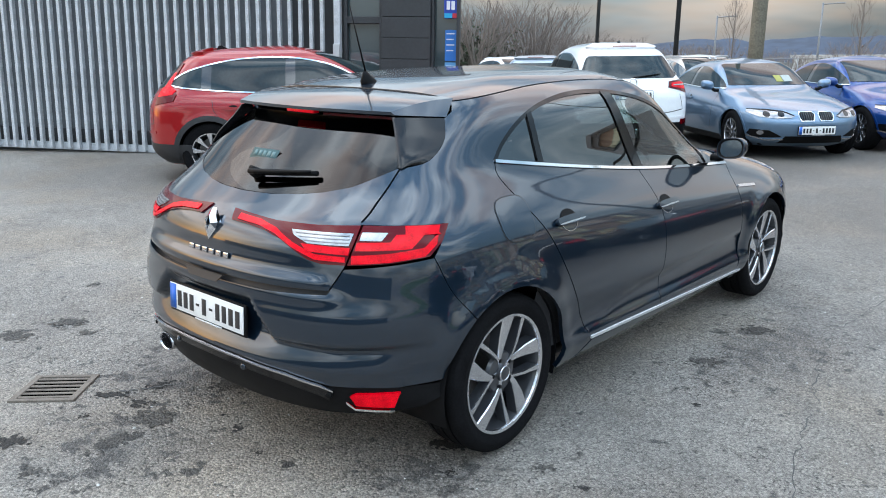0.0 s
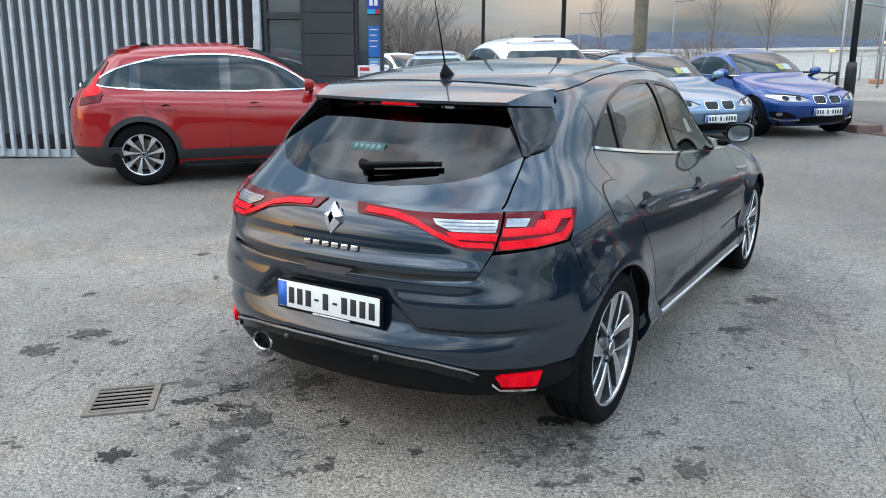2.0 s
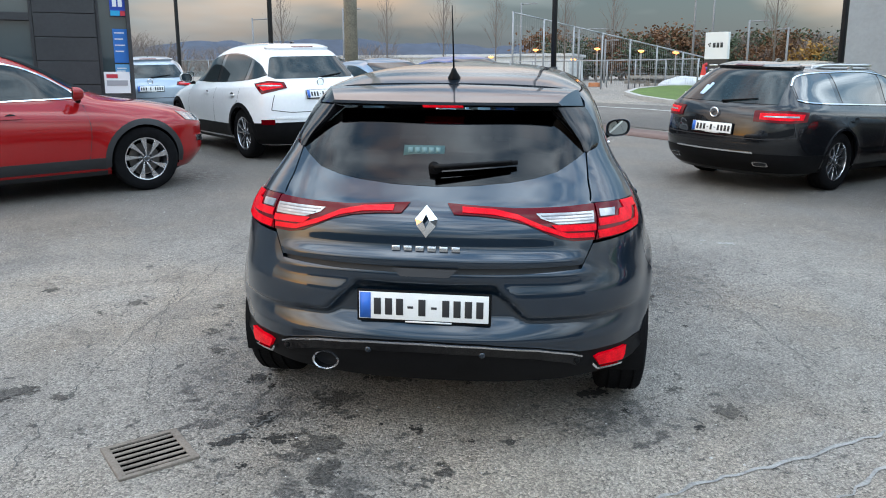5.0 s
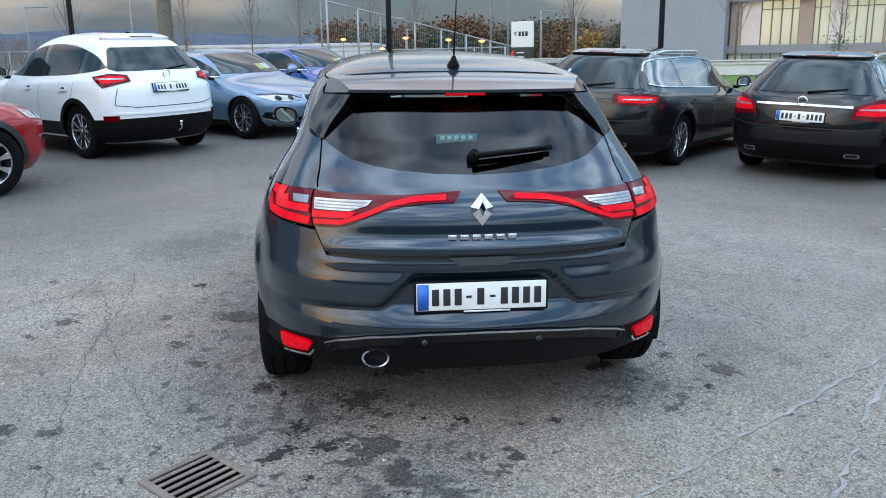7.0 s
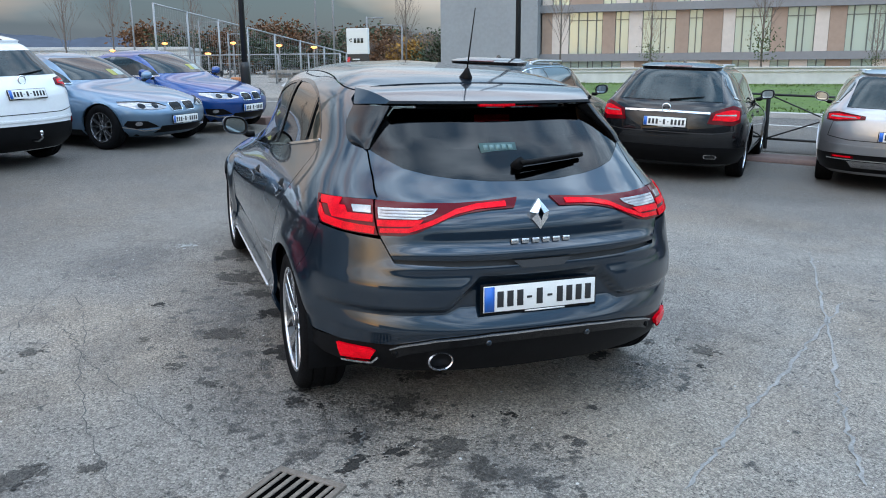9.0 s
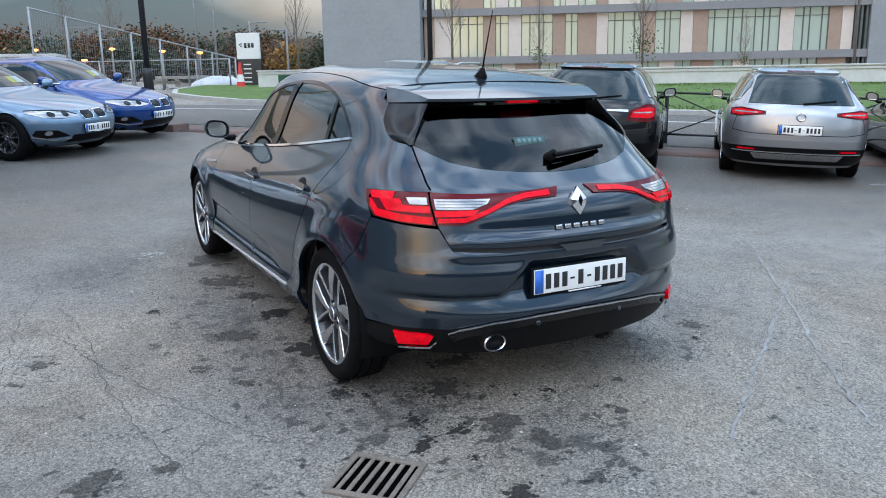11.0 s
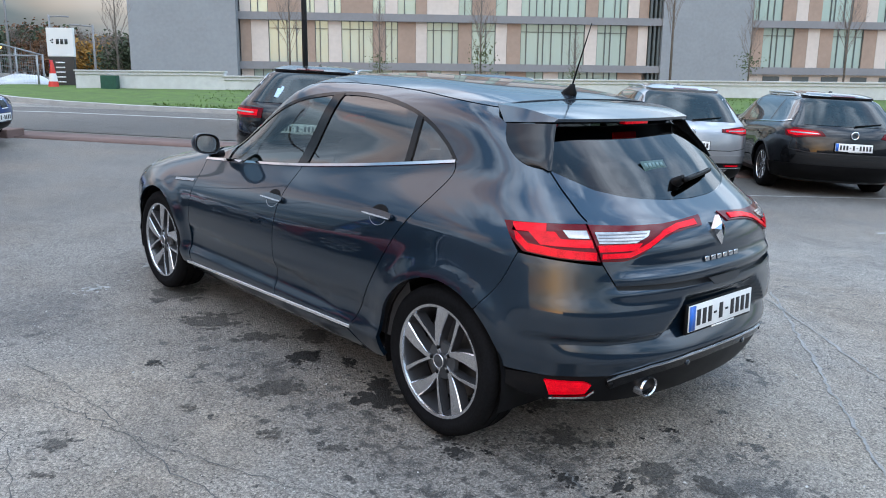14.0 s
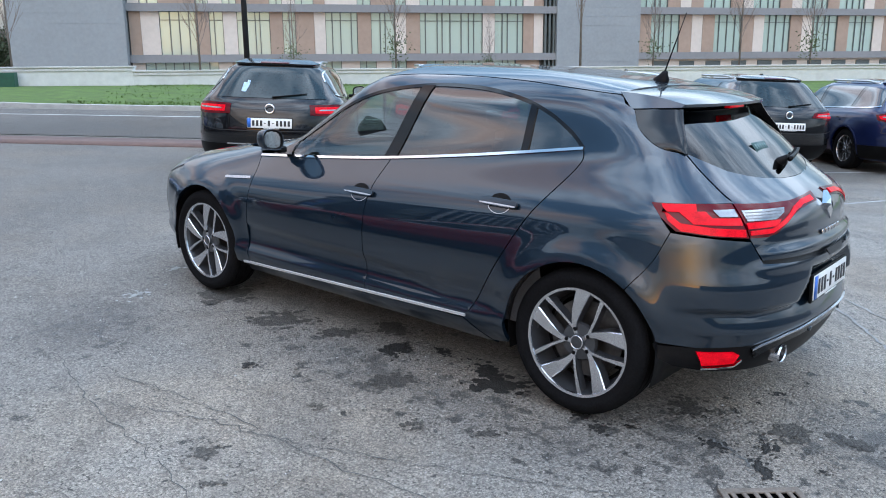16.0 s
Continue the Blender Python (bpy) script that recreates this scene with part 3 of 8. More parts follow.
def mirror_arm(form, parent, colour, y, z, right, s=1.0):
    """A door mirror: painted housing with a flat back, dark rim and mirror glass, on a short black foot."""
    x0 = float(form.place("side", [(y, z)])[0][0])
    sg = 1 if right else -1

    def outline(k, n_=28):
        pts = []
        for j in range(n_):
            t = 2 * math.pi * j / n_
            cx, cz = math.cos(t), math.sin(t)
            px = math.copysign(abs(cx) ** 0.7, cx) * 0.105 * s * k
            pz = math.copysign(abs(cz) ** 0.75, cz) * 0.076 * s * k
            pts.append((px, pz + 0.12 * px * sg))
        return pts
    bm = bmesh.new()
    rings = []
    for yy, k in ((-0.030, 0.93), (-0.034, 0.985), (-0.022, 1.0), (0.015, 0.97), (0.045, 0.86), (0.068, 0.66), (0.082, 0.38), (0.086, 0.10)):
        rings.append([bm.verts.new((a, yy * s, c)) for a, c in outline(k)])
    for q, w in zip(rings, rings[1:]):
        for j in range(len(q)):
            bm.faces.new((q[j], w[j], w[(j + 1) % len(q)], q[(j + 1) % len(q)]))
    bm.faces.new(rings[-1])
    bmesh.ops.recalc_face_normals(bm, faces=list(bm.faces))
    cap = part("door_mirror", bm, colour, parent)
    cap.matrix_local = pose(sg * (x0 + 0.200 * s), y + 0.01, z + 0.075, 0, 0, -8 * sg)
    bm = bmesh.new()
    a_ = [bm.verts.new((a, -0.030 * s, c)) for a, c in outline(0.94)]
    b_ = [bm.verts.new((a, -0.022 * s, c)) for a, c in outline(0.78)]
    for j in range(len(a_)):
        bm.faces.new((a_[j], a_[(j + 1) % len(a_)], b_[(j + 1) % len(a_)], b_[j]))
    part("mirror_rim", bm, BLACK, cap)
    bm = bmesh.new()
    bm.faces.new([bm.verts.new((a, -0.022 * s, c)) for a, c in outline(0.79)])
    bmesh.ops.recalc_face_normals(bm, faces=list(bm.faces))
    part("mirror_glass", bm, mat("mirror_silver", (0.42, 0.45, 0.46), rough=0.02, metal=1.0), cap)
    bm = bmesh.new()
    tube(bm, [(-sg * 0.07 * s, 0.025, -0.055 * s), (-sg * 0.12 * s, 0.025, -0.085 * s), (-sg * 0.175 * s, 0.02, -0.085 * s)], 0.028 * s, 10)
    part("mirror_foot", bm, BLACK, cap)
    return cap


def rounded(y, z, a, b, e=0.5, n_=26):
    """A rounded oblong round (y, z), a and b its half lengths."""
    return [(y + a * math.copysign(abs(math.cos(t)) ** e, math.cos(t)), z + b * math.copysign(abs(math.sin(t)) ** e, math.sin(t))) for t in np.linspace(0, 2 * math.pi, n_, endpoint=False)]


def handle(form, parent, y, z, right, material, strip_of=None):
    """A door handle bar on two feet over the painted shade of a round recess."""
    mir = not right
    bm = patch(form, "side", rounded(y, z, 0.104, 0.016), step=0.03, off=0.019, rim=0.011, mirror=mir)
    for d in (-0.080, 0.080):
        merge(bm, patch(form, "side", rounded(y + d, z, 0.016, 0.011, 0.8, 14), step=0.05, off=0.014, rim=0.014, mirror=mir))
    bar = part("door_handle", sharpen(bm, 60), material, parent)
    # flat black upper half stands for the shade inside the round recess
    shaded_half = [(y + 0.062 * math.cos(t), z + 0.042 * math.sin(t)) for t in np.linspace(0, math.pi, 15)]
    part("recess_shade", patch(form, "side", shaded_half, step=0.03, off=0.0022, rim=0, mirror=mir), BLACK, bar)
    part("recess_lip", patch(form, "side", ribbon([(y + 0.062 * math.cos(t), z - 0.044 * math.sin(t)) for t in np.linspace(0.15, math.pi - 0.15, 13)], 0.003), step=0.05, off=0.002, rim=0.002, mirror=mir), strip_of or material, bar)
    if strip_of:
        part("handle_strip", patch(form, "side", rounded(y, z - 0.009, 0.100, 0.0032), step=0.05, off=0.0205, rim=0.003, mirror=mir), strip_of, bar)
    return bar


def both(form, kind, poly, **kw):
    return [patch(form, kind, poly, **kw), patch(form, kind, poly, mirror=True, **kw)]

# ---------------------------------------------------------------- ground, road and far land


def land_sheet():
    """One sheet of land: close net in the yard, wide net out to the horizon."""
    def axis(lo, hi):
        a = [x * 0.5 for x in range(lo, hi)]
        return [-900, -300, -120, -60, -35] + a + [24, 32, 45, 70, 130, 320, 950]
    xs, ys = axis(-40, 40), axis(-40, 40)
    bm = bmesh.new()
    grid = [[bm.verts.new((x, y, ground_height(x, y))) for x in xs] for y in ys]
    for a, b in zip(grid, grid[1:]):
        for i in range(len(xs) - 1):
            bm.faces.new((a[i], a[i + 1], b[i + 1], b[i]))
    return bm


def asphalt(name, tone, patchy=1.0):
    """Worn asphalt: fine aggregate, large pale dry areas, dark damp blotches and hairline cracks."""
    m = bpy.data.materials.new(name)
    m.use_nodes = True
    nt = m.node_tree
    N, K = nt.nodes.new, nt.links.new
    p = nt.nodes["Principled BSDF"]
    co = N("ShaderNodeTexCoord")

    def noise_(scale, detail=5, rough=0.6, dist=0.0):
        n = N("ShaderNodeTexNoise")
        n.inputs["Scale"].default_value, n.inputs["Detail"].default_value = scale, detail
        n.inputs["Roughness"].default_value, n.inputs["Distortion"].default_value = rough, dist
        K(co.outputs["Object"], n.inputs["Vector"])
        return n

    def band(src, a, b, lo=0.0, hi=1.0):
        r = N("ShaderNodeMapRange")
        r.inputs["From Min"].default_value, r.inputs["From Max"].default_value = a, b
        r.inputs["To Min"].default_value, r.inputs["To Max"].default_value = lo, hi
        K(src, r.inputs["Value"])
        return r.outputs["Result"]

    def mixc(fac, a, b, mode="MIX"):
        x = N("ShaderNodeMix")
        x.data_type, x.blend_type = "RGBA", mode
        if isinstance(fac, float):
            x.inputs["Factor"].default_value = fac
        else:
            K(fac, x.inputs["Factor"])
        for s, v in (("A", a), ("B", b)):
            if isinstance(v, tuple):
                x.inputs[s].default_value = (*v, 1)
            else:
                K(v, x.inputs[s])
        return x.outputs["Result"]
    big, mid, grit = noise_(0.35, 4), noise_(1.6, 6, 0.65), noise_(130, 4, 0.9)
    blot, streak = noise_(1.15, 7, 0.72, 0.8), noise_(4.5, 6, 0.7)
    t = tone
    c = mixc(band(big.outputs["Fac"], 0.35, 0.68), (t * 0.72, t * 0.71, t * 0.695), (t * 1.28, t * 1.25, t * 1.20))
    c = mixc(band(mid.outputs["Fac"], 0.35, 0.7, 0, 0.6), c, (t * 1.28, t * 1.25, t * 1.21))
    def math_(op, a, b):
        x = N("ShaderNodeMath")
        x.operation = op
        for i, v in enumerate((a, b)):
            if isinstance(v, (int, float)):
                x.inputs[i].default_value = v
            else:
                K(v, x.inputs[i])
        return x.outputs["Value"]
    xyz = N("ShaderNodeSeparateXYZ")
    K(co.outputs["Object"], xyz.inputs["Vector"])
    damp = 0.0
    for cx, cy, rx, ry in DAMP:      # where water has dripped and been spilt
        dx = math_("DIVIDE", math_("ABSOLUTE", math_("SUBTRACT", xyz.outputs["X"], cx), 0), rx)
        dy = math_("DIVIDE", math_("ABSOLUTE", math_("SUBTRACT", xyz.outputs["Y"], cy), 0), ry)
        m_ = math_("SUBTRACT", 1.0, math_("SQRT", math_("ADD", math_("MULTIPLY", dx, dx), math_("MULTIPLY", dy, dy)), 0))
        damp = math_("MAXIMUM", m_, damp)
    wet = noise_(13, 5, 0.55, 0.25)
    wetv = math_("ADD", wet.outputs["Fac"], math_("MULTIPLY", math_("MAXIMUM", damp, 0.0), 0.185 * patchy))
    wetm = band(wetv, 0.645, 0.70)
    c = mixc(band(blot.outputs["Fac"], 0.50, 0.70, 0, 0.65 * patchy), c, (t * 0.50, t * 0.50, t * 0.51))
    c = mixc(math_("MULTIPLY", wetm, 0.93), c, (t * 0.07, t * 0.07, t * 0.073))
    # a broad soft darkening fills the same ovals, wider than the wet spots
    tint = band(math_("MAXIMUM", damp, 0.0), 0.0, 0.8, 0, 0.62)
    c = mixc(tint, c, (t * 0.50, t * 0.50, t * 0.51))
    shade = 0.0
    for cx, cy, rx, ry in DARK_BAYS:     # ovals of darker ground under and around the parked cars
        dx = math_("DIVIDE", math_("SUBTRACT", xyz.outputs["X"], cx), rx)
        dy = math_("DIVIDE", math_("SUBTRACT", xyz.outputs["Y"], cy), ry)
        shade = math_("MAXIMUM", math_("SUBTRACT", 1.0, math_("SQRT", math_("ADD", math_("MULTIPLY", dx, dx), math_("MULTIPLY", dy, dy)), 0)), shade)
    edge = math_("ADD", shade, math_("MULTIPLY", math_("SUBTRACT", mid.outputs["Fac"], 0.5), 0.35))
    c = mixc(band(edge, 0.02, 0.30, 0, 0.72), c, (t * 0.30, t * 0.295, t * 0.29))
    far = 0.0
    for cx, cy, rx, ry in DARK_ROWS:      # broad ovals that darken the ground across the parking rows
        dx = math_("DIVIDE", math_("SUBTRACT", xyz.outputs["X"], cx), rx)
        dy = math_("DIVIDE", math_("SUBTRACT", xyz.outputs["Y"], cy), ry)
        far = math_("MAXIMUM", math_("SUBTRACT", 1.0, math_("SQRT", math_("ADD", math_("MULTIPLY", dx, dx), math_("MULTIPLY", dy, dy)), 0)), far)
    far = math_("ADD", far, math_("MULTIPLY", math_("SUBTRACT", mid.outputs["Fac"], 0.5), 0.30))
    c = mixc(band(far, 0.0, 0.42, 0, 0.60), c, (t * 0.42, t * 0.41, t * 0.40))
    brown = noise_(0.55, 5, 0.6)
    c = mixc(band(brown.outputs["Fac"], 0.46, 0.64, 0, 0.55), c, (1.14, 1.0, 0.84), "MULTIPLY")
    pit = N("ShaderNodeTexVoronoi")
    pit.inputs["Scale"].default_value, pit.inputs["Randomness"].default_value = 95, 1.0
    K(co.outputs["Object"], pit.inputs["Vector"])
    patch_ = noise_(6.0, 4, 0.7)
    hole = math_("MULTIPLY", band(pit.outputs["Distance"], 0.62, 0.86), band(patch_.outputs["Fac"], 0.34, 0.60))
    gr = mixc(band(grit.outputs["Fac"], 0.36, 0.66), (0.20, 0.20, 0.20), (1.82, 1.82, 1.82))
    c = mixc(0.85, c, gr, "MULTIPLY")
    c = mixc(math_("MULTIPLY", hole, 0.9), c, (t * 0.09, t * 0.085, t * 0.08))
    stone = N("ShaderNodeMix")
    stone.data_type, stone.blend_type, stone.inputs["Factor"].default_value = "RGBA", "MULTIPLY", 1.0
    bw = N("ShaderNodeRGBToBW")
    K(pit.outputs["Color"], bw.inputs["Color"])
    shade_ = N("ShaderNodeCombineColor")
    for ch in ("Red", "Green", "Blue"):
        K(band(bw.outputs["Val"], 0.15, 0.85, 0.66, 1.34), shade_.inputs[ch])
    K(c, stone.inputs["A"])
    K(shade_.outputs["Color"], stone.inputs["B"])
    c = stone.outputs["Result"]
    spk = noise_(300, 2, 0.6)
    c = mixc(band(spk.outputs["Fac"], 0.62, 0.70, 0, 0.7), c, (t * 2.3, t * 2.25, t * 2.2))
    vo = N("ShaderNodeTexVoronoi")
    vo.feature = "DISTANCE_TO_EDGE"
    vo.inputs["Scale"].default_value = 0.55
    wob = N("ShaderNodeVectorMath")
    wob.operation = "MULTIPLY_ADD"
    wob.inputs[1].default_value = (0.5, 0.5, 0.5)
    K(streak.outputs["Color"], wob.inputs[0])
    K(co.outputs["Object"], wob.inputs[2])
    K(wob.outputs["Vector"], vo.inputs["Vector"])
    crack = band(vo.outputs["Distance"], 0.010, 0.002, 0, 0.25)
    cm = N("ShaderNodeMath")
    cm.operation = "MULTIPLY"
    K(crack, cm.inputs[0])
    K(band(mid.outputs["Fac"], 0.45, 0.6), cm.inputs[1])
    c = mixc(cm.outputs["Value"], c, (t * 0.3, t * 0.3, t * 0.3))
    c = mixc(1.0, c, (1.07, 1.0, 0.91), "MULTIPLY")
    K(c, p.inputs["Base Color"])
    K(band(wetm, 0, 1, 0.66, 0.42), p.inputs["Roughness"])
    p.inputs["Specular IOR Level"].default_value = 0.5
    bp = N("ShaderNodeBump")
    bp.inputs["Strength"].default_value, bp.inputs["Distance"].default_value = 0.9, 0.006
    K(math_("SUBTRACT", grit.outputs["Fac"], math_("MULTIPLY", band(pit.outputs["Distance"], 0.35, 0.8), 0.8)), bp.inputs["Height"])
    K(bp.outputs["Normal"], p.inputs["Normal"])
    MATS[name] = m
    return m


DARK_ROWS = ((0.0, 9.5, 12.0, 7.0), (-6.0, 5.0, 6.5, 4.6), (7.5, 4.6, 6.0, 4.6))
DARK_BAYS = ((-4.6, 6.3, 2.6, 2.6), (-2.2, 8.4, 2.2, 2.4), (-6.0, 4.4, 2.2, 1.8), (4.0, 6.6, 2.6, 1.9), (6.0, 5.0, 2.6, 2.2), (8.2, 3.9, 2.4, 2.0), (10.4, 2.3, 2.4, 2.2), (-1.5, 10.5, 2.4, 2.2))
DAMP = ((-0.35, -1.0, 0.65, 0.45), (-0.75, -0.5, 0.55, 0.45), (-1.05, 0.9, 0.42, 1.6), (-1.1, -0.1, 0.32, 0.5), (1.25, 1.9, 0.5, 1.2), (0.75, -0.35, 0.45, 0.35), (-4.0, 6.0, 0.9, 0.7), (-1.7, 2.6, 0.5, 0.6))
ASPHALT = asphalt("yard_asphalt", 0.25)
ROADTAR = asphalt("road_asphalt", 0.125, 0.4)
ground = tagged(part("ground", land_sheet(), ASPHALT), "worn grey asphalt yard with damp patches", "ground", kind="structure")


def strip(name, n0, n1, u0, u1, lift, material, label, kind="structure", cat="road", depth=0.0, du=2.0):
    """A band that runs along the road, n0 to n1 across and u0 to u1 along, laid on the land."""
    bm = bmesh.new()
    cols = [u0 + du * k for k in range(int((u1 - u0) / du) + 1)]
    wid = [n0 + (n1 - n0) * k / max(1, round((n1 - n0) / 1.0)) for k in range(max(1, round((n1 - n0) / 1.0)) + 1)]
    rows = []
    for n in wid:
        rows.append([])
        for u in cols:
            x, y = n * ROAD_N.x + u * ROAD_U.x, n * ROAD_N.y + u * ROAD_U.y
            rows[-1].append(bm.verts.new((x, y, ground_height(x, y) + lift)))
    for a, b in zip(rows, rows[1:]):
        for i in range(len(cols) - 1):
            bm.faces.new((a[i], a[i + 1], b[i + 1], b[i]))
    if depth:
        geo = bmesh.ops.extrude_face_region(bm, geom=list(bm.faces))
        for v in geo["geom"]:
            if isinstance(v, bmesh.types.BMVert):
                v.co.z -= depth
    bmesh.ops.recalc_face_normals(bm, faces=list(bm.faces))
    if not depth:
        for f in bm.faces:
            f.normal_update()
            if f.normal.z < 0:
                f.normal_flip()
    return tagged(part(name, bm, material), label, cat, kind=kind)


CONCRETE = mat("kerb_concrete", (0.42, 0.41, 0.39), rough=0.8, vary=0.2, scale=5, bump=0.3)
GRASS = mat("verge_turf", (0.080, 0.135, 0.022), rough=0.9, vary=0.45, scale=2.5, bump=0.6, bscale=60)
WHITELINE = mat("worn_road_paint", (0.52, 0.52, 0.50), rough=0.7, vary=0.35, scale=6)
REDPAVE = mat("red_paving", (0.15, 0.095, 0.08), rough=0.8, vary=0.3, scale=3, bump=0.3)
strip("road", 11.0, 15.4, -60, 60, 0.012, ROADTAR, "dark asphalt road past the yard")
strip("pavement", 9.75, 10.75, -8.6, 40, 0.02, REDPAVE, "worn red paved crossing strip at the yard entrance", cat="pavement", depth=0.05)
strip("road_marking", 14.15, 14.25, -11.5, 50, 0.018, WHITELINE, "worn white line along the road", cat="road marking")


def land_patch(name, poly, lift, depth, material, label, cat, step=1.0, rough=0.0, kind="structure"):
    """A raised piece of ground whose outline is given across and along the road."""
    bm = bmesh.new()
    bm.faces.new([bm.verts.new((a, b, 0)) for a, b in poly])
    for ax in (0, 1):
        lo, hi = min(p[ax] for p in poly), max(p[ax] for p in poly)
        for k in range(math.floor(lo / step) + 1, math.ceil(hi / step)):
            no = (1, 0, 0) if ax == 0 else (0, 1, 0)
            bmesh.ops.bisect_plane(bm, geom=list(bm.verts) + list(bm.edges) + list(bm.faces), dist=1e-5, plane_co=tuple(k * step * c for c in no), plane_no=no)
    for v in bm.verts:
        x, y = v.co.x * ROAD_N.x + v.co.y * ROAD_U.x, v.co.x * ROAD_N.y + v.co.y * ROAD_U.y
        v.co = (x, y, ground_height(x, y) + lift + rough * noise.noise((x * 0.6, y * 0.6, 0)))
    bm.normal_update()
    for f in bm.faces:
        if f.normal.z < 0:
            f.normal_flip()
    edge = [e_ for e_ in bm.edges if len(e_.link_faces) == 1]
    twin = {}
    for e_ in edge:
        for v in e_.verts:
            if v not in twin:
                twin[v] = bm.verts.new(v.co - Vector((0, 0, depth)))
    for e_ in edge:
        a, b = e_.link_loops[0].vert, e_.link_loops[0].link_loop_next.vert
        bm.faces.new((b, a, twin[a], twin[b]))
    return tagged(part(name, bm, material, smooth=False), label, cat, kind=kind)


KERB_OUT = [(15.45, 60), (15.45, -6), (15.6, -8.4), (16.1, -10.2), (17.4, -12.2), (19.3, -14.2), (21.6, -15.6), (25.0, -16.4)]
KERB_IN = [(a + (0.17 if a < 16 else 0.12), b + (0 if a < 16 else 0.12)) for a, b in KERB_OUT]
land_patch("kerb", KERB_OUT + KERB_IN[::-1], 0.11, 0.16, CONCRETE, "pale concrete kerb round the grass verge", "kerb")
land_patch("grass_verge", KERB_IN + [(25.0, 60)], 0.10, 0.16, GRASS, "mown green grass verge before the white wall", "grass", rough=0.03)
random.seed(11)
bm = bmesh.new()
for k in range(2600):      # tufts along the kerb and before the wall
    n_, u_ = random.choice((random.uniform(15.7, 16.4), random.uniform(16.2, 22.2), random.uniform(21.6, 22.2))), random.uniform(-8, 12)
    x, y = n_ * ROAD_N.x + u_ * ROAD_U.x, n_ * ROAD_N.y + u_ * ROAD_U.y
    z = ground_height(x, y) + 0.10
    a, hgt = random.uniform(0, 6.3), random.uniform(0.02, 0.06)
    for j in range(3):
        b = a + j * 2.1
        w = Vector((math.cos(b), math.sin(b), 0)) * 0.03
        tip = Vector((x, y, z + hgt)) + w * random.uniform(0.5, 2.0)
        bm.faces.new((bm.verts.new(Vector((x, y, z - 0.03)) - w.cross(Vector((0, 0, 1))) * 0.6), bm.verts.new(Vector((x, y, z - 0.03)) + w.cross(Vector((0, 0, 1))) * 0.6), bm.verts.new(tip)))
tagged(part("grass_tufts", bm, mat("grass_blades", (0.09, 0.145, 0.028), rough=0.8, vary=0.4, scale=1.5), smooth=False), "tufts of green grass on the verge", "grass", kind="stuff")


def upright_box(name, c, size, heading, material, label, cat, kind="structure", base=None, bevel=0.01):
    bm = bmesh.new()
    box(bm, (0, 0, size[2] / 2), size, bevel=bevel)
    ob = tagged(part(name, bm, material, smooth=False), label, cat, kind=kind)
    ob.matrix_world = pose(c[0], c[1], ground_height(c[0], c[1]) if base is None else base, 0, 0, heading)
    return ob


# white boundary wall
WHITEWALL = mat("white_render", (0.62, 0.63, 0.62), rough=0.85, vary=0.10, scale=0.6, bump=0.2)
COPING = mat("pale_coping", (0.55, 0.55, 0.54), rough=0.8, vary=0.12, scale=2)
HEAD_ROAD = -43.0


def along(n, u, z=0.0):
    return (n * ROAD_N.x + u * ROAD_U.x, n * ROAD_N.y + u * ROAD_U.y, z)


for nm, u0, u1, z1 in (("wall_low", -12.7, -7.9, 1.50), ("wall_long", -7.9, 60.0, 1.36)):
    p = along(22.5, (u0 + u1) / 2)
    upright_box(nm, p, (u1 - u0, 0.25, z1 - 0.5), HEAD_ROAD, WHITEWALL, "long white rendered boundary wall behind the verge", "wall", base=0.5)
    upright_box("coping", p, (u1 - u0 + 0.06, 0.34, 0.05), HEAD_ROAD, COPING, "pale stone coping on the white wall", "wall", base=z1)
    # the shadow line below the coping is built as a thin strip
    upright_box("shadow_band", along(22.36, (u0 + u1) / 2), (u1 - u0, 0.03, 0.06), HEAD_ROAD, COPING, "thin strip standing for the shadow under the coping", "trim", base=z1 - 0.10)
upright_box("utility_cabinet", along(22.15, -11.5), (0.50, 0.28, 0.50), HEAD_ROAD, mat("green_cabinet_paint", (0.012, 0.075, 0.05), rough=0.5, vary=0.2), "dark green utility cabinet against the white wall", "cabinet", kind="thing", base=0.88)

# drain grate let into the asphalt
grate = tagged(new("drain_grate"), "rusty steel drain grate let into the asphalt", "grate")
RUSTSTEEL = mat("worn_rusty_steel", (0.185, 0.155, 0.128), rough=0.7, metal=0.2, vary=0.35, scale=14, bump=0.3)
# a flat black plate paints the dark of the pit; no hole is cut
bm = bmesh.new()
box(bm, (0, 0, 0.0125), (0.27, 0.27, 0.003))
part("pit", bm, mat("pit_shade_black", (0.002, 0.002, 0.002), rough=1.0, spec=0.0), grate)
for x0, y0, sx, sy in ((0, 0.136, 0.30, 0.024), (0, -0.136, 0.30, 0.024), (0.134, 0, 0.030, 0.25), (-0.134, 0, 0.030, 0.25)):
    bm = bmesh.new()
    box(bm, (x0, y0, 0.012), (sx, sy, 0.018), bevel=0.003)
    part("grate_frame", bm, RUSTSTEEL, grate, smooth=False)
for k in range(6):
    bm = bmesh.new()
    box(bm, (0, -0.103 + 0.0412 * k, 0.012), (0.24, 0.018, 0.014), bevel=0.003)
    part("bar", bm, RUSTSTEEL, grate, smooth=False)
grate.matrix_world = on_ground(-1.053, -0.92, 43 + 90, -0.010)


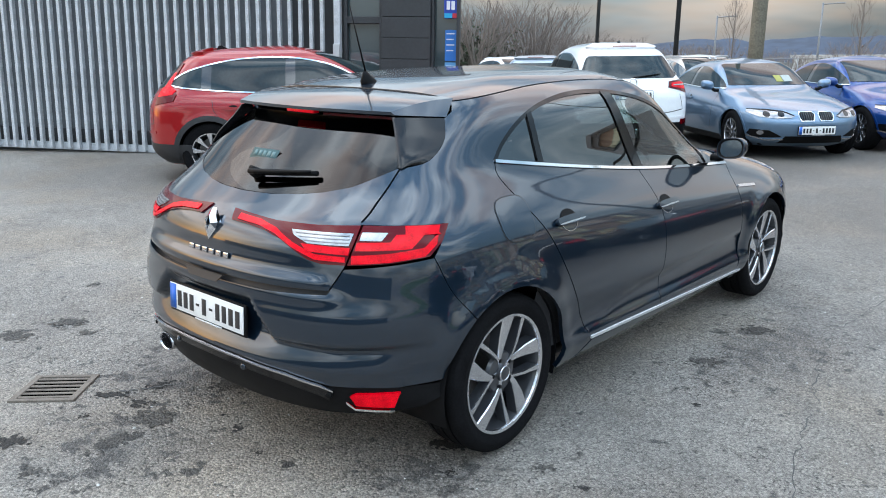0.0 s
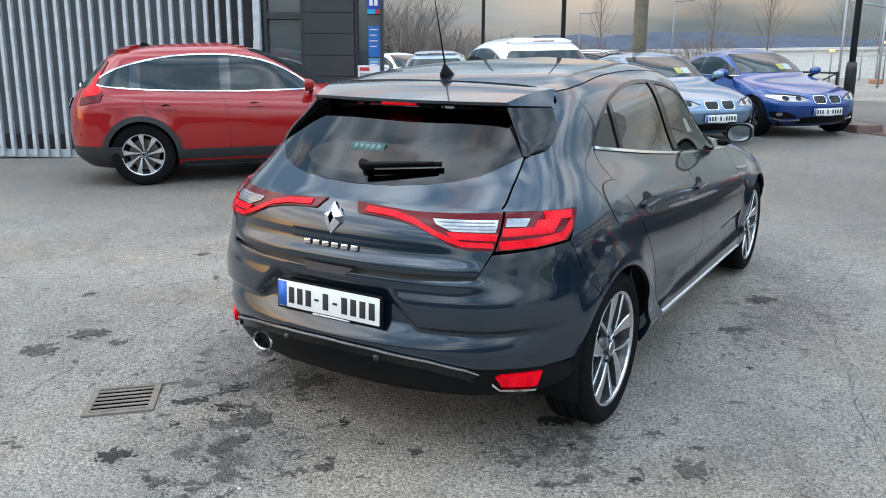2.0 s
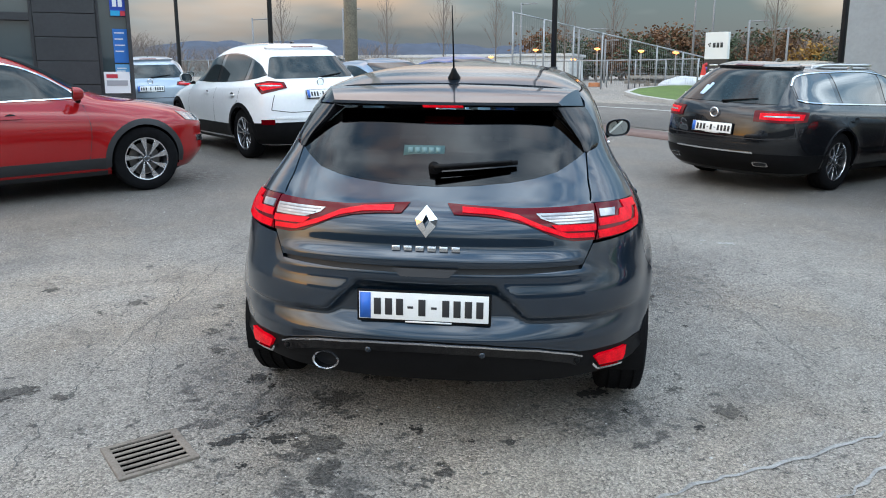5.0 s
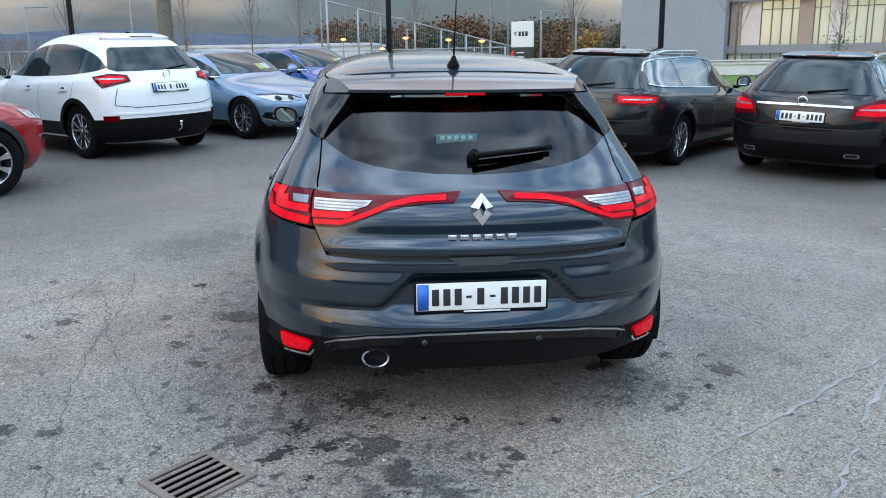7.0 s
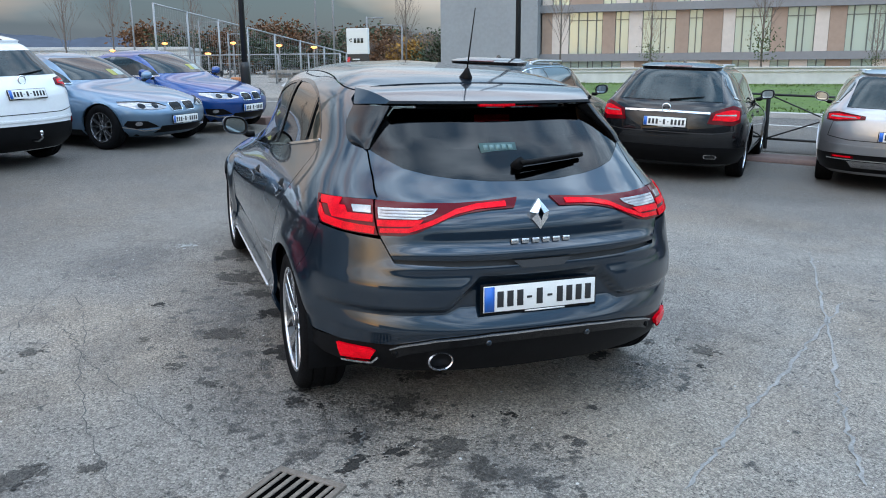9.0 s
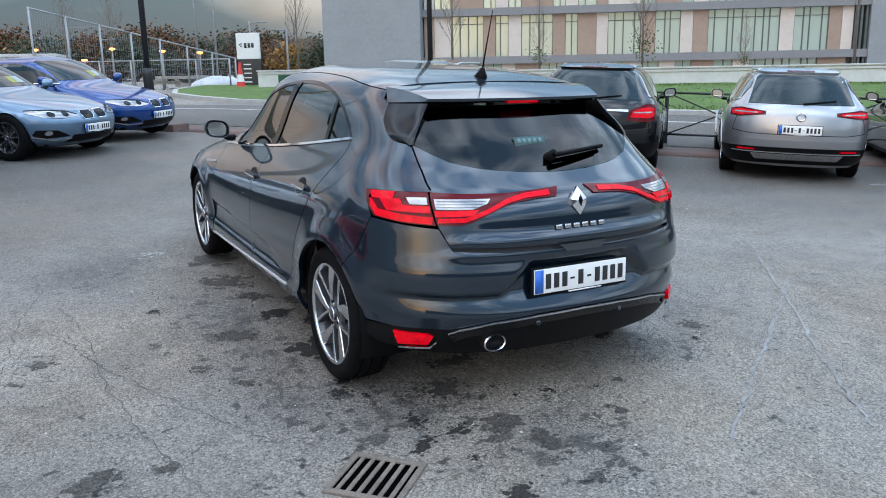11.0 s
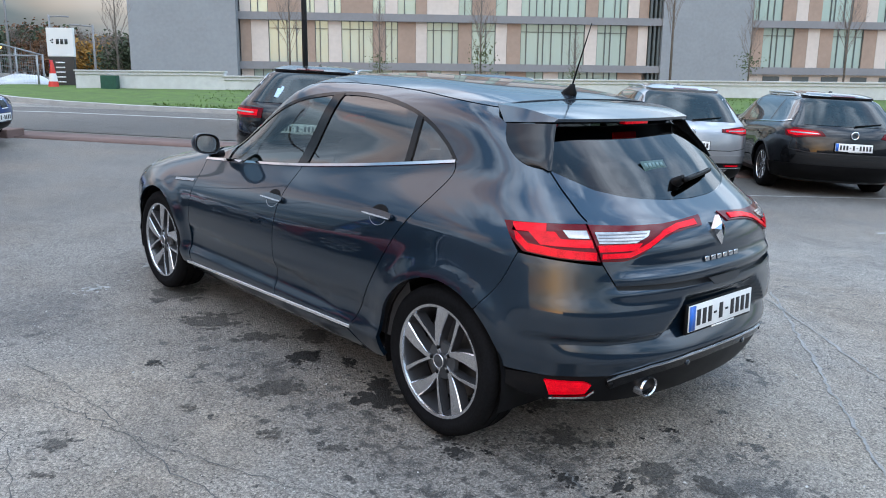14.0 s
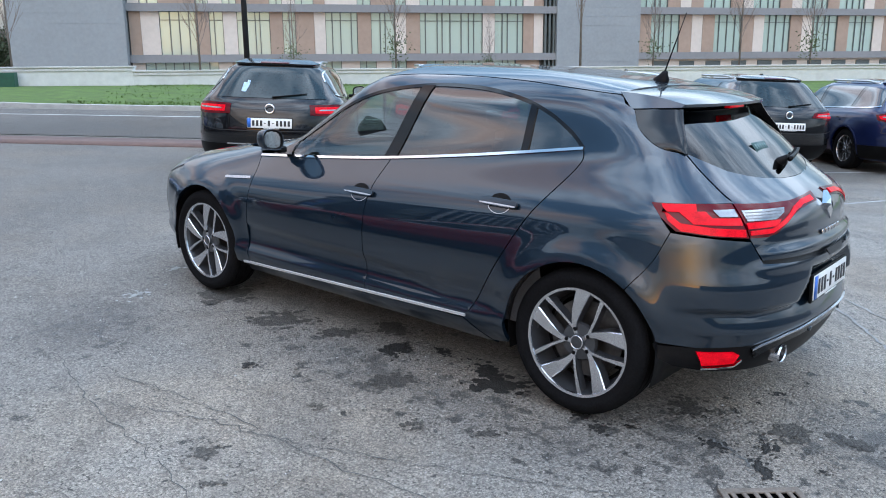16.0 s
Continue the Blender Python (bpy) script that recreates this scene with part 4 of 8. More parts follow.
def crack(pts, w, material):
    """A thin wandering line on the asphalt: a crack filled with dirt, or a pale scuff."""
    rng = random.Random(len(pts) * 7 + int(abs(pts[0][0]) * 100))
    fine = smooth_path(pts, 14)
    bm = bmesh.new()
    prev = None
    for i, q in enumerate(fine):
        a, b = fine[max(0, i - 1)], fine[min(len(fine) - 1, i + 1)]
        d = Vector((b[0] - a[0], b[1] - a[1])).normalized()
        off_ = rng.gauss(0, 0.010)
        ww = w * rng.uniform(0.3, 1.2) * min(1, i / 3 + .2, (len(fine) - i) / 3)
        cur = []
        for s_ in (-1, 1):
            x, y = q[0] - d.y * (off_ + s_ * ww), q[1] + d.x * (off_ + s_ * ww)
            cur.append(bm.verts.new((x, y, ground_height(x, y) + 0.004)))
        if prev:
            bm.faces.new((prev[0], cur[0], cur[1], prev[1]))
        prev = cur
    bm.normal_update()
    for f in bm.faces:
        if f.normal.z < 0:
            f.normal_flip()
    return tagged(part("crack", bm, material), "thin dirty crack or pale scuff line on the asphalt", "crack", kind="structure")


DIRT = mat("crack_dirt", (0.11, 0.108, 0.104), rough=0.95, vary=0.4, scale=9)
crack([(-1.49, -1.22), (-1.60, -0.80), (-1.73, -0.26), (-1.83, 0.51), (-1.84, 1.2), (-1.95, 1.9)], 0.0026, DIRT)
crack([(-0.87, -0.80), (-0.75, -0.69), (-0.66, -0.52)], 0.006, DIRT)
crack([(-2.35, 0.45), (-2.23, 1.08), (-2.15, 1.69), (-2.0, 2.3)], 0.0026, DIRT)
crack([(-2.15, 1.69), (-1.94, 1.18), (-1.78, 0.62), (-1.51, -0.02), (-1.28, -0.5)], 0.0026, DIRT)
crack([(1.90, 0.20), (1.73, 0.81), (1.61, 1.41), (1.44, 2.24), (1.5, 3.4)], 0.0026, DIRT)
# the last two lines are pale scuffs, not cracks
PALE = mat("pale_scuff", (0.27, 0.265, 0.255), rough=0.85, vary=0.4, scale=12)
crack([(3.69, 1.58), (2.74, 0.50), (1.79, -0.57), (1.28, -1.14), (0.96, -1.52)], 0.010, PALE)
crack([(2.75, 0.30), (2.11, -0.13), (1.32, -0.66), (0.74, -1.04), (0.29, -1.36)], 0.010, PALE)


def scuff(x, y, r, n_, seed):
    """A splash of dried white paint on the asphalt: many small flecks."""
    rng = random.Random(seed)
    bm = bmesh.new()
    for _ in range(n_):
        a, d = rng.uniform(0, 6.3), abs(rng.gauss(0, r))
        cx, cy, s = x + d * math.cos(a) * 1.5, y + d * math.sin(a) * 0.8, rng.uniform(0.003, 0.014) * (1 if rng.random() < .8 else 1.7)
        vs = []
        for k in range(7):
            t = 2 * math.pi * k / 7
            q = s * rng.uniform(.5, 1.2)
            px, py = cx + q * math.cos(t), cy + q * math.sin(t)
            vs.append(bm.verts.new((px, py, ground_height(px, py) + 0.004)))
        bm.faces.new(vs)
    return tagged(part("paint_splash", bm, mat("dried_white_splash", (0.42, 0.42, 0.41), rough=0.8, vary=0.3, scale=20), smooth=False), "dried white paint flecks on the asphalt", "stain", kind="stuff")



def bay_line(a, b, w):
    """A worn painted line on the asphalt."""
    bm = bmesh.new()
    n_ = 24
    d = Vector((b[0] - a[0], b[1] - a[1])).normalized()
    rng = random.Random(int(a[0] * 31))
    prev = None
    for k in range(n_ + 1):
        x, y = a[0] + (b[0] - a[0]) * k / n_, a[1] + (b[1] - a[1]) * k / n_
        cur = []
        for s_ in (-1, 1):
            ww = s_ * w * rng.uniform(0.32, 0.5)
            px, py = x - d.y * ww, y + d.x * ww
            cur.append(bm.verts.new((px, py, ground_height(px, py) + 0.004)))
        if prev:
            bm.faces.new((prev[0], cur[0], cur[1], prev[1]))
        prev = cur
    bm.normal_update()
    for f in bm.faces:
        if f.normal.z < 0:
            f.normal_flip()
    return tagged(part("bay_line", bm, mat("faded_bay_paint", (0.36, 0.36, 0.35), rough=0.8, vary=0.5, scale=9)), "worn white parking line on the asphalt", "road marking", kind="structure")


bay_line((7.72, 3.03), (12.6, 0.22), 0.075)
bay_line((6.3, 0.82), (7.5, 0.36), 0.06)
bay_line((9.7, 4.72), (10.7, 4.12), 0.07)
scuff(-1.22, 2.93, 0.06, 60, 4)
scuff(-0.72, 3.28, 0.05, 26, 9)
scuff(1.9, 3.1, 0.09, 36, 12)



def drip_marks(name, spots, material, seed, label):
    """Marks of spilt water and oil: clusters of drops run together, with smaller ones flung round them."""
    rng = random.Random(seed)
    bm = bmesh.new()

    def drop(cx, cy, r_, lift):
        n_ = 10
        ph, sq, turn = rng.uniform(0, 6.3), rng.uniform(0.55, 1.0), rng.uniform(0, 3.1)
        vs = []
        for k in range(n_):
            t = 2 * math.pi * k / n_ + ph
            q = r_ * rng.uniform(0.72, 1.18)
            px, py = q * math.cos(t), q * sq * math.sin(t)
            x, y = cx + px * math.cos(turn) - py * math.sin(turn), cy + px * math.sin(turn) + py * math.cos(turn)
            vs.append(bm.verts.new((x, y, ground_height(x, y) + lift)))
        bm.faces.new(vs)
    for cx, cy, a, b, turn in spots:
        ca, sa = math.cos(radians(turn)), math.sin(radians(turn))
        size = math.sqrt(a * b)
        for k in range(int(min(70, 16 + 420 * size))):
            g = 0.42 if k % 5 else 0.85
            px, py = rng.gauss(0, g) * a, rng.gauss(0, g) * b
            away = math.hypot(px / a, py / b)
            r_ = max(0.0035, size * rng.uniform(0.10, 0.34) * max(0.25, 1.15 - 0.75 * away))
            drop(cx + ca * px - sa * py, cy + sa * px + ca * py, r_, 0.0022 + 0.00002 * (k % 60))
    return tagged(part(name, bm, material, smooth=False), label, "stain", kind="stuff")


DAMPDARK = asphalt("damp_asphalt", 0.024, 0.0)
DAMPPALE = asphalt("half_dried_asphalt", 0.085, 0.0)
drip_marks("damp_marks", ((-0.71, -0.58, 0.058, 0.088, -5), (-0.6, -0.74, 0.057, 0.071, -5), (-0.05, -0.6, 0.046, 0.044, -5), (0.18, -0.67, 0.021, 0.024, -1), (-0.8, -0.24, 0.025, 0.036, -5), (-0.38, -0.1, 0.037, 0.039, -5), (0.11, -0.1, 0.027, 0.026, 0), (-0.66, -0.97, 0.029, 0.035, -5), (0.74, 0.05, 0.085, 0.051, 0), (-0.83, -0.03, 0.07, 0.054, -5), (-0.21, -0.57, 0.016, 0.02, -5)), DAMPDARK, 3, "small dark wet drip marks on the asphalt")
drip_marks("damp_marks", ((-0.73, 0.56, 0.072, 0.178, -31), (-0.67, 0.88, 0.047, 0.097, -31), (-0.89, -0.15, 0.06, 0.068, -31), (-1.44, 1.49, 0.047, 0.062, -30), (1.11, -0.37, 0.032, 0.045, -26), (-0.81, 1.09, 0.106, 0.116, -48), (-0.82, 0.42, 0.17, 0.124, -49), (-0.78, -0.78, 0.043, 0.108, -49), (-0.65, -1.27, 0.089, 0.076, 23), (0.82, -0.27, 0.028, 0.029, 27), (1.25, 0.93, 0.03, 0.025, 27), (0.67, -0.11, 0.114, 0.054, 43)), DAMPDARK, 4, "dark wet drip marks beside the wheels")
drip_marks("dried_marks", ((-0.41, -0.78, 0.126, 0.112, -5), (-0.45, -0.35, 0.119, 0.111, -5), (-0.34, -1, 0.061, 0.146, -5), (-1.72, -0.46, 0.062, 0.067, -5), (-2.09, 0.91, 0.073, 0.075, -6), (-0.26, -0.08, 0.159, 0.065, -5), (-1.11, 0.83, 0.138, 0.114, -31), (-1.39, 0.45, 0.073, 0.057, -31), (-1.24, 0.17, 0.094, 0.041, -31), (-0.6, 1.31, 0.129, 0.152, -30), (-0.85, 2.53, 0.226, 0.244, -29), (-0.92, 1.9, 0.2, 0.17, -48), (-2.21, 0.7, 0.061, 0.027, -49), (-1.53, 0.89, 0.049, 0.045, -49), (-0.84, 1.49, 0.155, 0.087, -48), (-1.97, -0.75, 0.148, 0.081, 23), (1.27, -0.19, 0.09, 0.092, 27), (-2.8, 1.11, 0.077, 0.069, 21), (-2.64, 0.03, 0.064, 0.062, 22), (-1.97, -0.45, 0.134, 0.088, 40), (-0.34, -1.31, 0.064, 0.055, 40), (1.06, 0.01, 0.065, 0.041, 43), (1.07, 1.44, 0.118, 0.061, 44), (1.09, 2.08, 0.131, 0.077, 44)), DAMPPALE, 5, "half-dried damp patches on the asphalt")

rng = random.Random(5)
bm = bmesh.new()
for k in range(5200):      # pale chips of stone strewn over the yard
    cx, cy = rng.uniform(-6, 6.5), rng.uniform(-3.2, 5.5)
    r_ = rng.uniform(0.0015, 0.0045) * (2.0 if rng.random() < 0.06 else 1.0)
    a0 = rng.uniform(0, 6.3)
    cz = ground_height(cx, cy)
    ring = [bm.verts.new((cx + r_ * rng.uniform(.6, 1.3) * math.cos(a0 + 1.57 * j), cy + r_ * rng.uniform(.6, 1.3) * math.sin(a0 + 1.57 * j), cz + 0.001)) for j in range(4)]
    tip = bm.verts.new((cx, cy, cz + 0.001 + r_ * 0.8))
    for j in range(4):
        bm.faces.new((ring[j], ring[(j + 1) % 4], tip))
tagged(part("stone_chips", bm, mat("pale_stone_chip", (0.50, 0.49, 0.47), rough=0.8, vary=0.4, scale=30), smooth=False), "tiny pale stone chips strewn over the asphalt", "gravel", kind="stuff")

# ---------------------------------------------------------------- parked cars


def cut_poly(poly, lo, hi):
    """The part of a polygon between two values of its first coordinate."""
    for lim, sg in ((lo, 1), (hi, -1)):
        out = []
        for a, b in zip(poly, poly[1:] + poly[:1]):
            ia, ib = sg * (a[0] - lim) >= 0, sg * (b[0] - lim) >= 0
            if ia:
                out.append(a)
            if ia != ib:
                t = (lim - a[0]) / (b[0] - a[0])
                out.append((lim, a[1] + t * (b[1] - a[1])))
        poly = out
    return poly


SHAPES = {
    "suv": dict(h=1.685, hw=0.91, wb=2.62, belt_z=1.05, yc=0.9, arch=0.40, r=0.36,
                rear=[(.22, -.70), (.4, -.86), (.6, -.88), (.9, -.86), (1.05, -.80), (1.2, -.69), (1.4, -.50), (1.54, -.36), (1.61, -.15), (1.66, .3), (1.685, .9)],
                front=[(.22, 3.35), (.45, 3.5), (.7, 3.5), (.88, 3.32), (.99, 2.95), (1.07, 2.45), (1.14, 2.25), (1.4, 1.78), (1.55, 1.45), (1.63, 1.2), (1.685, .9)],
                win=smooth_path([(2.02, 1.09), (1.75, 1.29), (1.4, 1.45), (0.9, 1.525), (0.3, 1.50), (-0.22, 1.38), (-0.50, 1.22)], 5) + smooth_path([(-0.47, 1.205), (-0.30, 1.165), (0.3, 1.115), (1.2, 1.085)], 4),
                pillars=(-0.08, 0.02, 0.93, 1.03), rwin=[(-.68, 1.20), (-.62, 1.165), (.62, 1.165), (.68, 1.20), (.56, 1.44), (.52, 1.47), (-.52, 1.47), (-.56, 1.44)]),
    "estate": dict(h=1.48, hw=0.925, wb=2.87, belt_z=0.93, yc=0.9, arch=0.375, r=0.335,
                   rear=[(.2, -.85), (.4, -1.03), (.6, -1.06), (.85, -1.03), (.95, -.98), (1.1, -.83), (1.25, -.66), (1.36, -.52), (1.41, -.32), (1.45, .2), (1.48, .9)],
                   front=[(.2, 3.5), (.42, 3.72), (.62, 3.7), (.76, 3.45), (.86, 2.95), (.94, 2.42), (1.0, 2.22), (1.2, 1.82), (1.35, 1.5), (1.43, 1.25), (1.48, .9)],
                   win=smooth_path([(2.05, .97), (1.75, 1.16), (1.4, 1.295), (.9, 1.355), (.2, 1.350), (-.36, 1.315), (-.55, 1.20)], 5) + smooth_path([(-.61, 1.05), (-.4, 1.02), (.4, .985), (1.2, .96)], 4),
                   pillars=(0.02, 0.10, 1.05, 1.15), rwin=[(-.64, 1.0), (.64, 1.0), (.54, 1.33), (.50, 1.36), (-.50, 1.36), (-.54, 1.33)]),
    "coupe": dict(h=1.39, hw=0.905, wb=2.75, belt_z=0.90, yc=1.05, arch=0.36, r=0.33,
                  rear=[(.2, -.75), (.4, -.93), (.7, -.95), (.88, -.90), (.95, -.78), (1.0, -.45), (1.06, -.2), (1.2, .1), (1.3, .4), (1.36, .75), (1.39, 1.05)],
                  front=[(.16, 3.3), (.3, 3.5), (.5, 3.55), (.64, 3.48), (.74, 3.25), (.83, 2.9), (.9, 2.42), (.96, 2.2), (1.1, 1.95), (1.25, 1.62), (1.34, 1.35), (1.39, 1.05)],
                  win=smooth_path([(2.03, .94), (1.75, 1.09), (1.45, 1.20), (1.1, 1.265), (.7, 1.25), (.35, 1.15), (.06, 1.01)], 5) + smooth_path([(.12, .98), (.6, .96), (1.2, .94)], 4),
                  pillars=(0.80, 0.90), rwin=[(-.55, 1.03), (.55, 1.03), (.46, 1.30), (-.46, 1.30)]),
}
WFRAC = [(.13, .88), (.18, .955), (.28, .99), (.42, 1.0), (.52, .985), (.58, .95), (.63, .895), (.68, .855), (.76, .80), (.85, .735), (.905, .665), (.945, .565), (.972, .43), (.99, .25), (1.0, .0)]


def make_form(kind, wb=None, hw=None, h=None, rear=None, front=None):
    s = SHAPES[kind]
    wb, hw, h = wb or s["wb"], hw or s["hw"], h or s["h"]
    kz = h / s["h"]
    ky = (wb + 0.0) / s["wb"]
    rr = [(z * kz, y + (rear or 0) * (1 if z < 1.0 else 1)) for z, y in s["rear"]]
    ff = [(z * kz, y * ky + (front or 0)) for z, y in s["front"]]
    f = Form([(a * h, b * hw) for a, b in WFRAC], rr, ff, s["yc"], h, wb, s["r"], s["arch"], belt=0.05, belt_z=s["belt_z"] * kz, taper=0.02, m_rear=(9, 14), m_front=(7.5, 6))
    f.kz, f.ky, f.spec = kz, ky, s
    return f


def parked_car(kind, colour, x, y, heading, label, wb=None, hw=None, h=None, rear=None, front=None, lamps=(), spokes=(5, "blade"), cladding=None, rails=None,
               chrome_belt=True, front_lamps=False, plate_z=0.80, spoiler=True, fin=True, extras=None, lower=0.30, chrome_top=False):
    f = make_form(kind, wb, hw, h, rear, front)
    s, kz, ky = f.spec, f.kz, f.ky
    car = tagged(new("car"), label, "car", group="parked cars")
    win = [(q[0] * ky if q[0] > 0 else q[0] + (rear or 0), q[1] * kz) for q in s["win"]]
    rwin = [(a, b * kz) for a, b in s["rwin"]]
    body = part("body", sharpen(shell(f, nz=44, ns=160), 50), colour, car)
    # wheels and wells
    r = s["r"] * (1.0 if kind != "suv" else 1.0)
    hw_ = float(f.width(0.5, 0.5))
    for right in (True, False):
        for yw in (0, f.wheelbase):
            sg = 1 if right else -1
            wheel(car, sg * (hw_ - 0.125), yw, r, 0.22, r * 0.66, spokes[0], right, spokes[1])
            bm = bmesh.new()
            lathe(bm, [(0.42, 0.001), (0.42, f.arch), (min(hw_, *[float(q[0]) for q in f.place("side", [(yw - f.arch, f.hub), (yw + f.arch, f.hub)])]) - 0.015, f.arch)], 28)
            bmesh.ops.delete(bm, geom=[v for v in bm.verts if v.co.z < -0.12], context="VERTS")
            well = part("wheel_well", bm, BLACK, car)
            well.matrix_local = Matrix.Translation((0, yw, r)) @ Matrix.Diagonal((sg, 1, 1, 1))
            bmr = both(f, "side", arc(yw, r, f.arch + (0.050 if cladding else 0.016), -8, 188) + arc(yw, r, f.arch - 0.012, 188, -8), step=0.06, off=0.008, rim=0.03)
            part("arch_trim", bmr[0 if right else 1], cladding or colour, car)
            bmr[1 if right else 0].free()
    # glass
    cuts = sorted(s["pillars"])
    edges = [min(q[0] for q in win)] + [c * ky for c in cuts] + [max(q[0] for q in win)]
    spans = [(edges[i], edges[i + 1]) for i in range(0, len(edges), 2)]
    for sgn, mir in ((1, False), (-1, True)):
        part("window_surround", patch(f, "side", win, step=0.06, off=0.002, mirror=mir), GLOSSBLACK, car)
        for lo, hi in spans:
            q = cut_poly([(cy + (qx - cy) * 0.985, cz + (qz - cz) * 0.95) for (qx, qz) in win for cy, cz in [(0.7, 1.2 * kz if kind == "suv" else 1.12 * kz)]], lo + 0.01, hi - 0.01)
            if len(q) > 2:
                part("side_window", patch(f, "side", q, step=0.06, off=0.006, mirror=mir), PALEGLASS if kind == "estate" else DARKGLASS, car)
        if chrome_belt:
            i = len(smooth_path([(0, 0)] * 7, 5))
            part("chrome_trim", patch(f, "side", ribbon(win[i:] + win[:1], 0.012), step=0.06, off=0.010, mirror=mir), CHROME, car)
            if kind == "suv" or chrome_top:
                part("chrome_trim", patch(f, "side", ribbon(win[:i], 0.014 if kind == "suv" else 0.010), step=0.06, off=0.010, mirror=mir), CHROME, car)
    part("rear_window", patch(f, "rear", rwin, step=0.06, off=0.005), DARKGLASS, car)
    zc = s["belt_z"] * kz
    fz = 0.94 * f.top
    part("windscreen", patch(f, "front", [(-.62, zc + 0.09), (.62, zc + 0.09), (.52, fz - 0.02), (.47, fz), (-.47, fz), (-.52, fz - 0.02)], step=0.06, off=0.005), DARKGLASS, car)
    # panel gaps of doors and tailgate
    dz = zc - 0.03
    for mir in (False, True):
        for path in ([(0.95 * ky, dz), (1.0 * ky, 0.75 * zc), (0.98 * ky, 0.33)], [(2.02 * ky, dz), (2.06 * ky, 0.7 * zc), (2.0 * ky, 0.33)], [(0.05, dz), (0.10, 0.8 * zc), (0.42, 0.55 * zc), (0.47, 0.33)]):
            if kind == "coupe" and path[0][0] < 0.3:
                continue
            part("door_gap", patch(f, "side", ribbon(smooth_path(path, 4), 0.007), step=0.2, off=0.0015, rim=0, mirror=mir), INK, car)
        part("sill", patch(f, "side", [(f.arch + 0.02, f.z0 + 0.004), (f.wheelbase - f.arch - 0.02, f.z0 + 0.004), (f.wheelbase - f.arch - 0.04, lower + (0.08 if cladding else -0.02)), (f.arch + 0.04, lower + (0.08 if cladding else -0.02))], step=0.08, off=0.006, mirror=mir), cladding or BLACK, car)
    for y_, right in ((0.30, True), (1.30, True), (0.30, False), (1.30, False)):
        if kind == "coupe":
            y_ = 1.10 if y_ < 1 else None
        if y_ is not None:
            handle(f, car, y_ * ky, zc - 0.13, right, colour)
    for right in (True, False):
        mirror_arm(f, car, colour, 1.92 * ky, zc + 0.02, right, 0.95)
    # rear: bumper, tailgate, lamps, plate
    low = [(-62, 0.23), (62, 0.23), (62, lower + 0.13), (30, lower + 0.15), (-30, lower + 0.15), (-62, lower + 0.13)]
    part("rear_valance", patch(f, "wrap", low, step=0.05, ustep=4, off=0.006), cladding or BLACK, car)
    part("tailgate_gap", patch(f, "wrap", ribbon([(-38, 0.70 * zc), (-25, 0.665 * zc), (25, 0.665 * zc), (38, 0.70 * zc)], 0.010), step=0.2, ustep=4, off=0.002, rim=0), INK, car)
    for poly, m_ in lamps:
        pair = [patch(f, "wrap", poly, step=0.04, ustep=3, off=0.010, rim=0.02), patch(f, "wrap", [(-a, b) for a, b in poly], step=0.04, ustep=3, off=0.010, rim=0.02)]
        for bm_i, bm in enumerate(pair):
            lamp = part("tail_lamp", bm, DARKRED, car)
            inner = [(cx + (a - cx) * 0.80, cz + (b - cz) * 0.58) for a, b in poly for cx, cz in [(sum(q[0] for q in poly) / len(poly), sum(q[1] for q in poly) / len(poly))]]
            sg = 1 if bm_i == 0 else -1
            part("lamp_core", patch(f, "wrap", [(sg * a, b) for a, b in inner], step=0.04, ustep=3, off=0.0125, rim=0.003), m_, lamp)
            lo_, hi_ = min(q[0] for q in poly), max(q[0] for q in poly)
            if hi_ - lo_ > 18 and not front_lamps:
                zm = sum(q[1] for q in poly) / len(poly)
                part("lamp_band", patch(f, "wrap", [(sg * a, b) for a, b in ((lo_ + 4, zm - .008), (hi_ - 5, zm - .006), (hi_ - 5, zm + .012), (lo_ + 5, zm + .006))], step=0.04, ustep=3, off=0.015, rim=0.003), CLEARLAMP, lamp)
    py = float(f.place("rear", [(0, plate_z)])[0][1])
    if not front_lamps:
        wz_ = min(q[1] for q in rwin)
        bm = bmesh.new()
        tube(bm, [(q[0], q[1] - 0.022, q[2]) for q in f.place("rear", [(0.02 + 0.05 * k, wz_ + 0.012 + 0.006 * k) for k in range(9)])], 0.011, 6, r2=0.006)
        part("rear_wiper", bm, BLACK, car)
        for mir in (1, -1):
            part("tailgate_gap", patch(f, "wrap", [(mir * a, b) for a, b in ((35.4, 0.90 * zc), (35.9, 0.90 * zc), (37.2, 0.80 * zc), (38.2, 0.70 * zc), (37.7, 0.70 * zc), (36.7, 0.80 * zc))], step=0.03, ustep=4, off=0.003, rim=0), INK, car)
        part("bumper_crease", patch(f, "wrap", ribbon([(-40, 0.60 * zc), (-20, 0.585 * zc), (20, 0.585 * zc), (40, 0.60 * zc)], 0.026), step=0.02, ustep=4, off=0.010, rim=0.012), colour, car)
        tilt = math.degrees(math.atan2(float(f.place("rear", [(0, plate_z + 0.05)])[0][1]) - float(f.place("rear", [(0, plate_z - 0.05)])[0][1]), 0.1))
        number_plate(car, pose(0, py - 0.012, plate_z, -tilt, 0, 0))
        bm = bmesh.new()
        lathe(bm, [(0, 0.055), (-0.012, 0.06), (-0.018, 0.05), (-0.012, 0.042)], 28)
        bd = part("badge", bm, CHROME, car)
        by = float(f.place("rear", [(0, plate_z + 0.17 * kz)])[0][1])
        bd.matrix_local = pose(0, by - 0.016, plate_z + 0.17 * kz, -10, 0, 90)
    else:
        fy = float(f.place("front", [(0, 0.42)])[0][1])
        number_plate(car, pose(0, fy + 0.012, 0.42, 0, 0, 180))
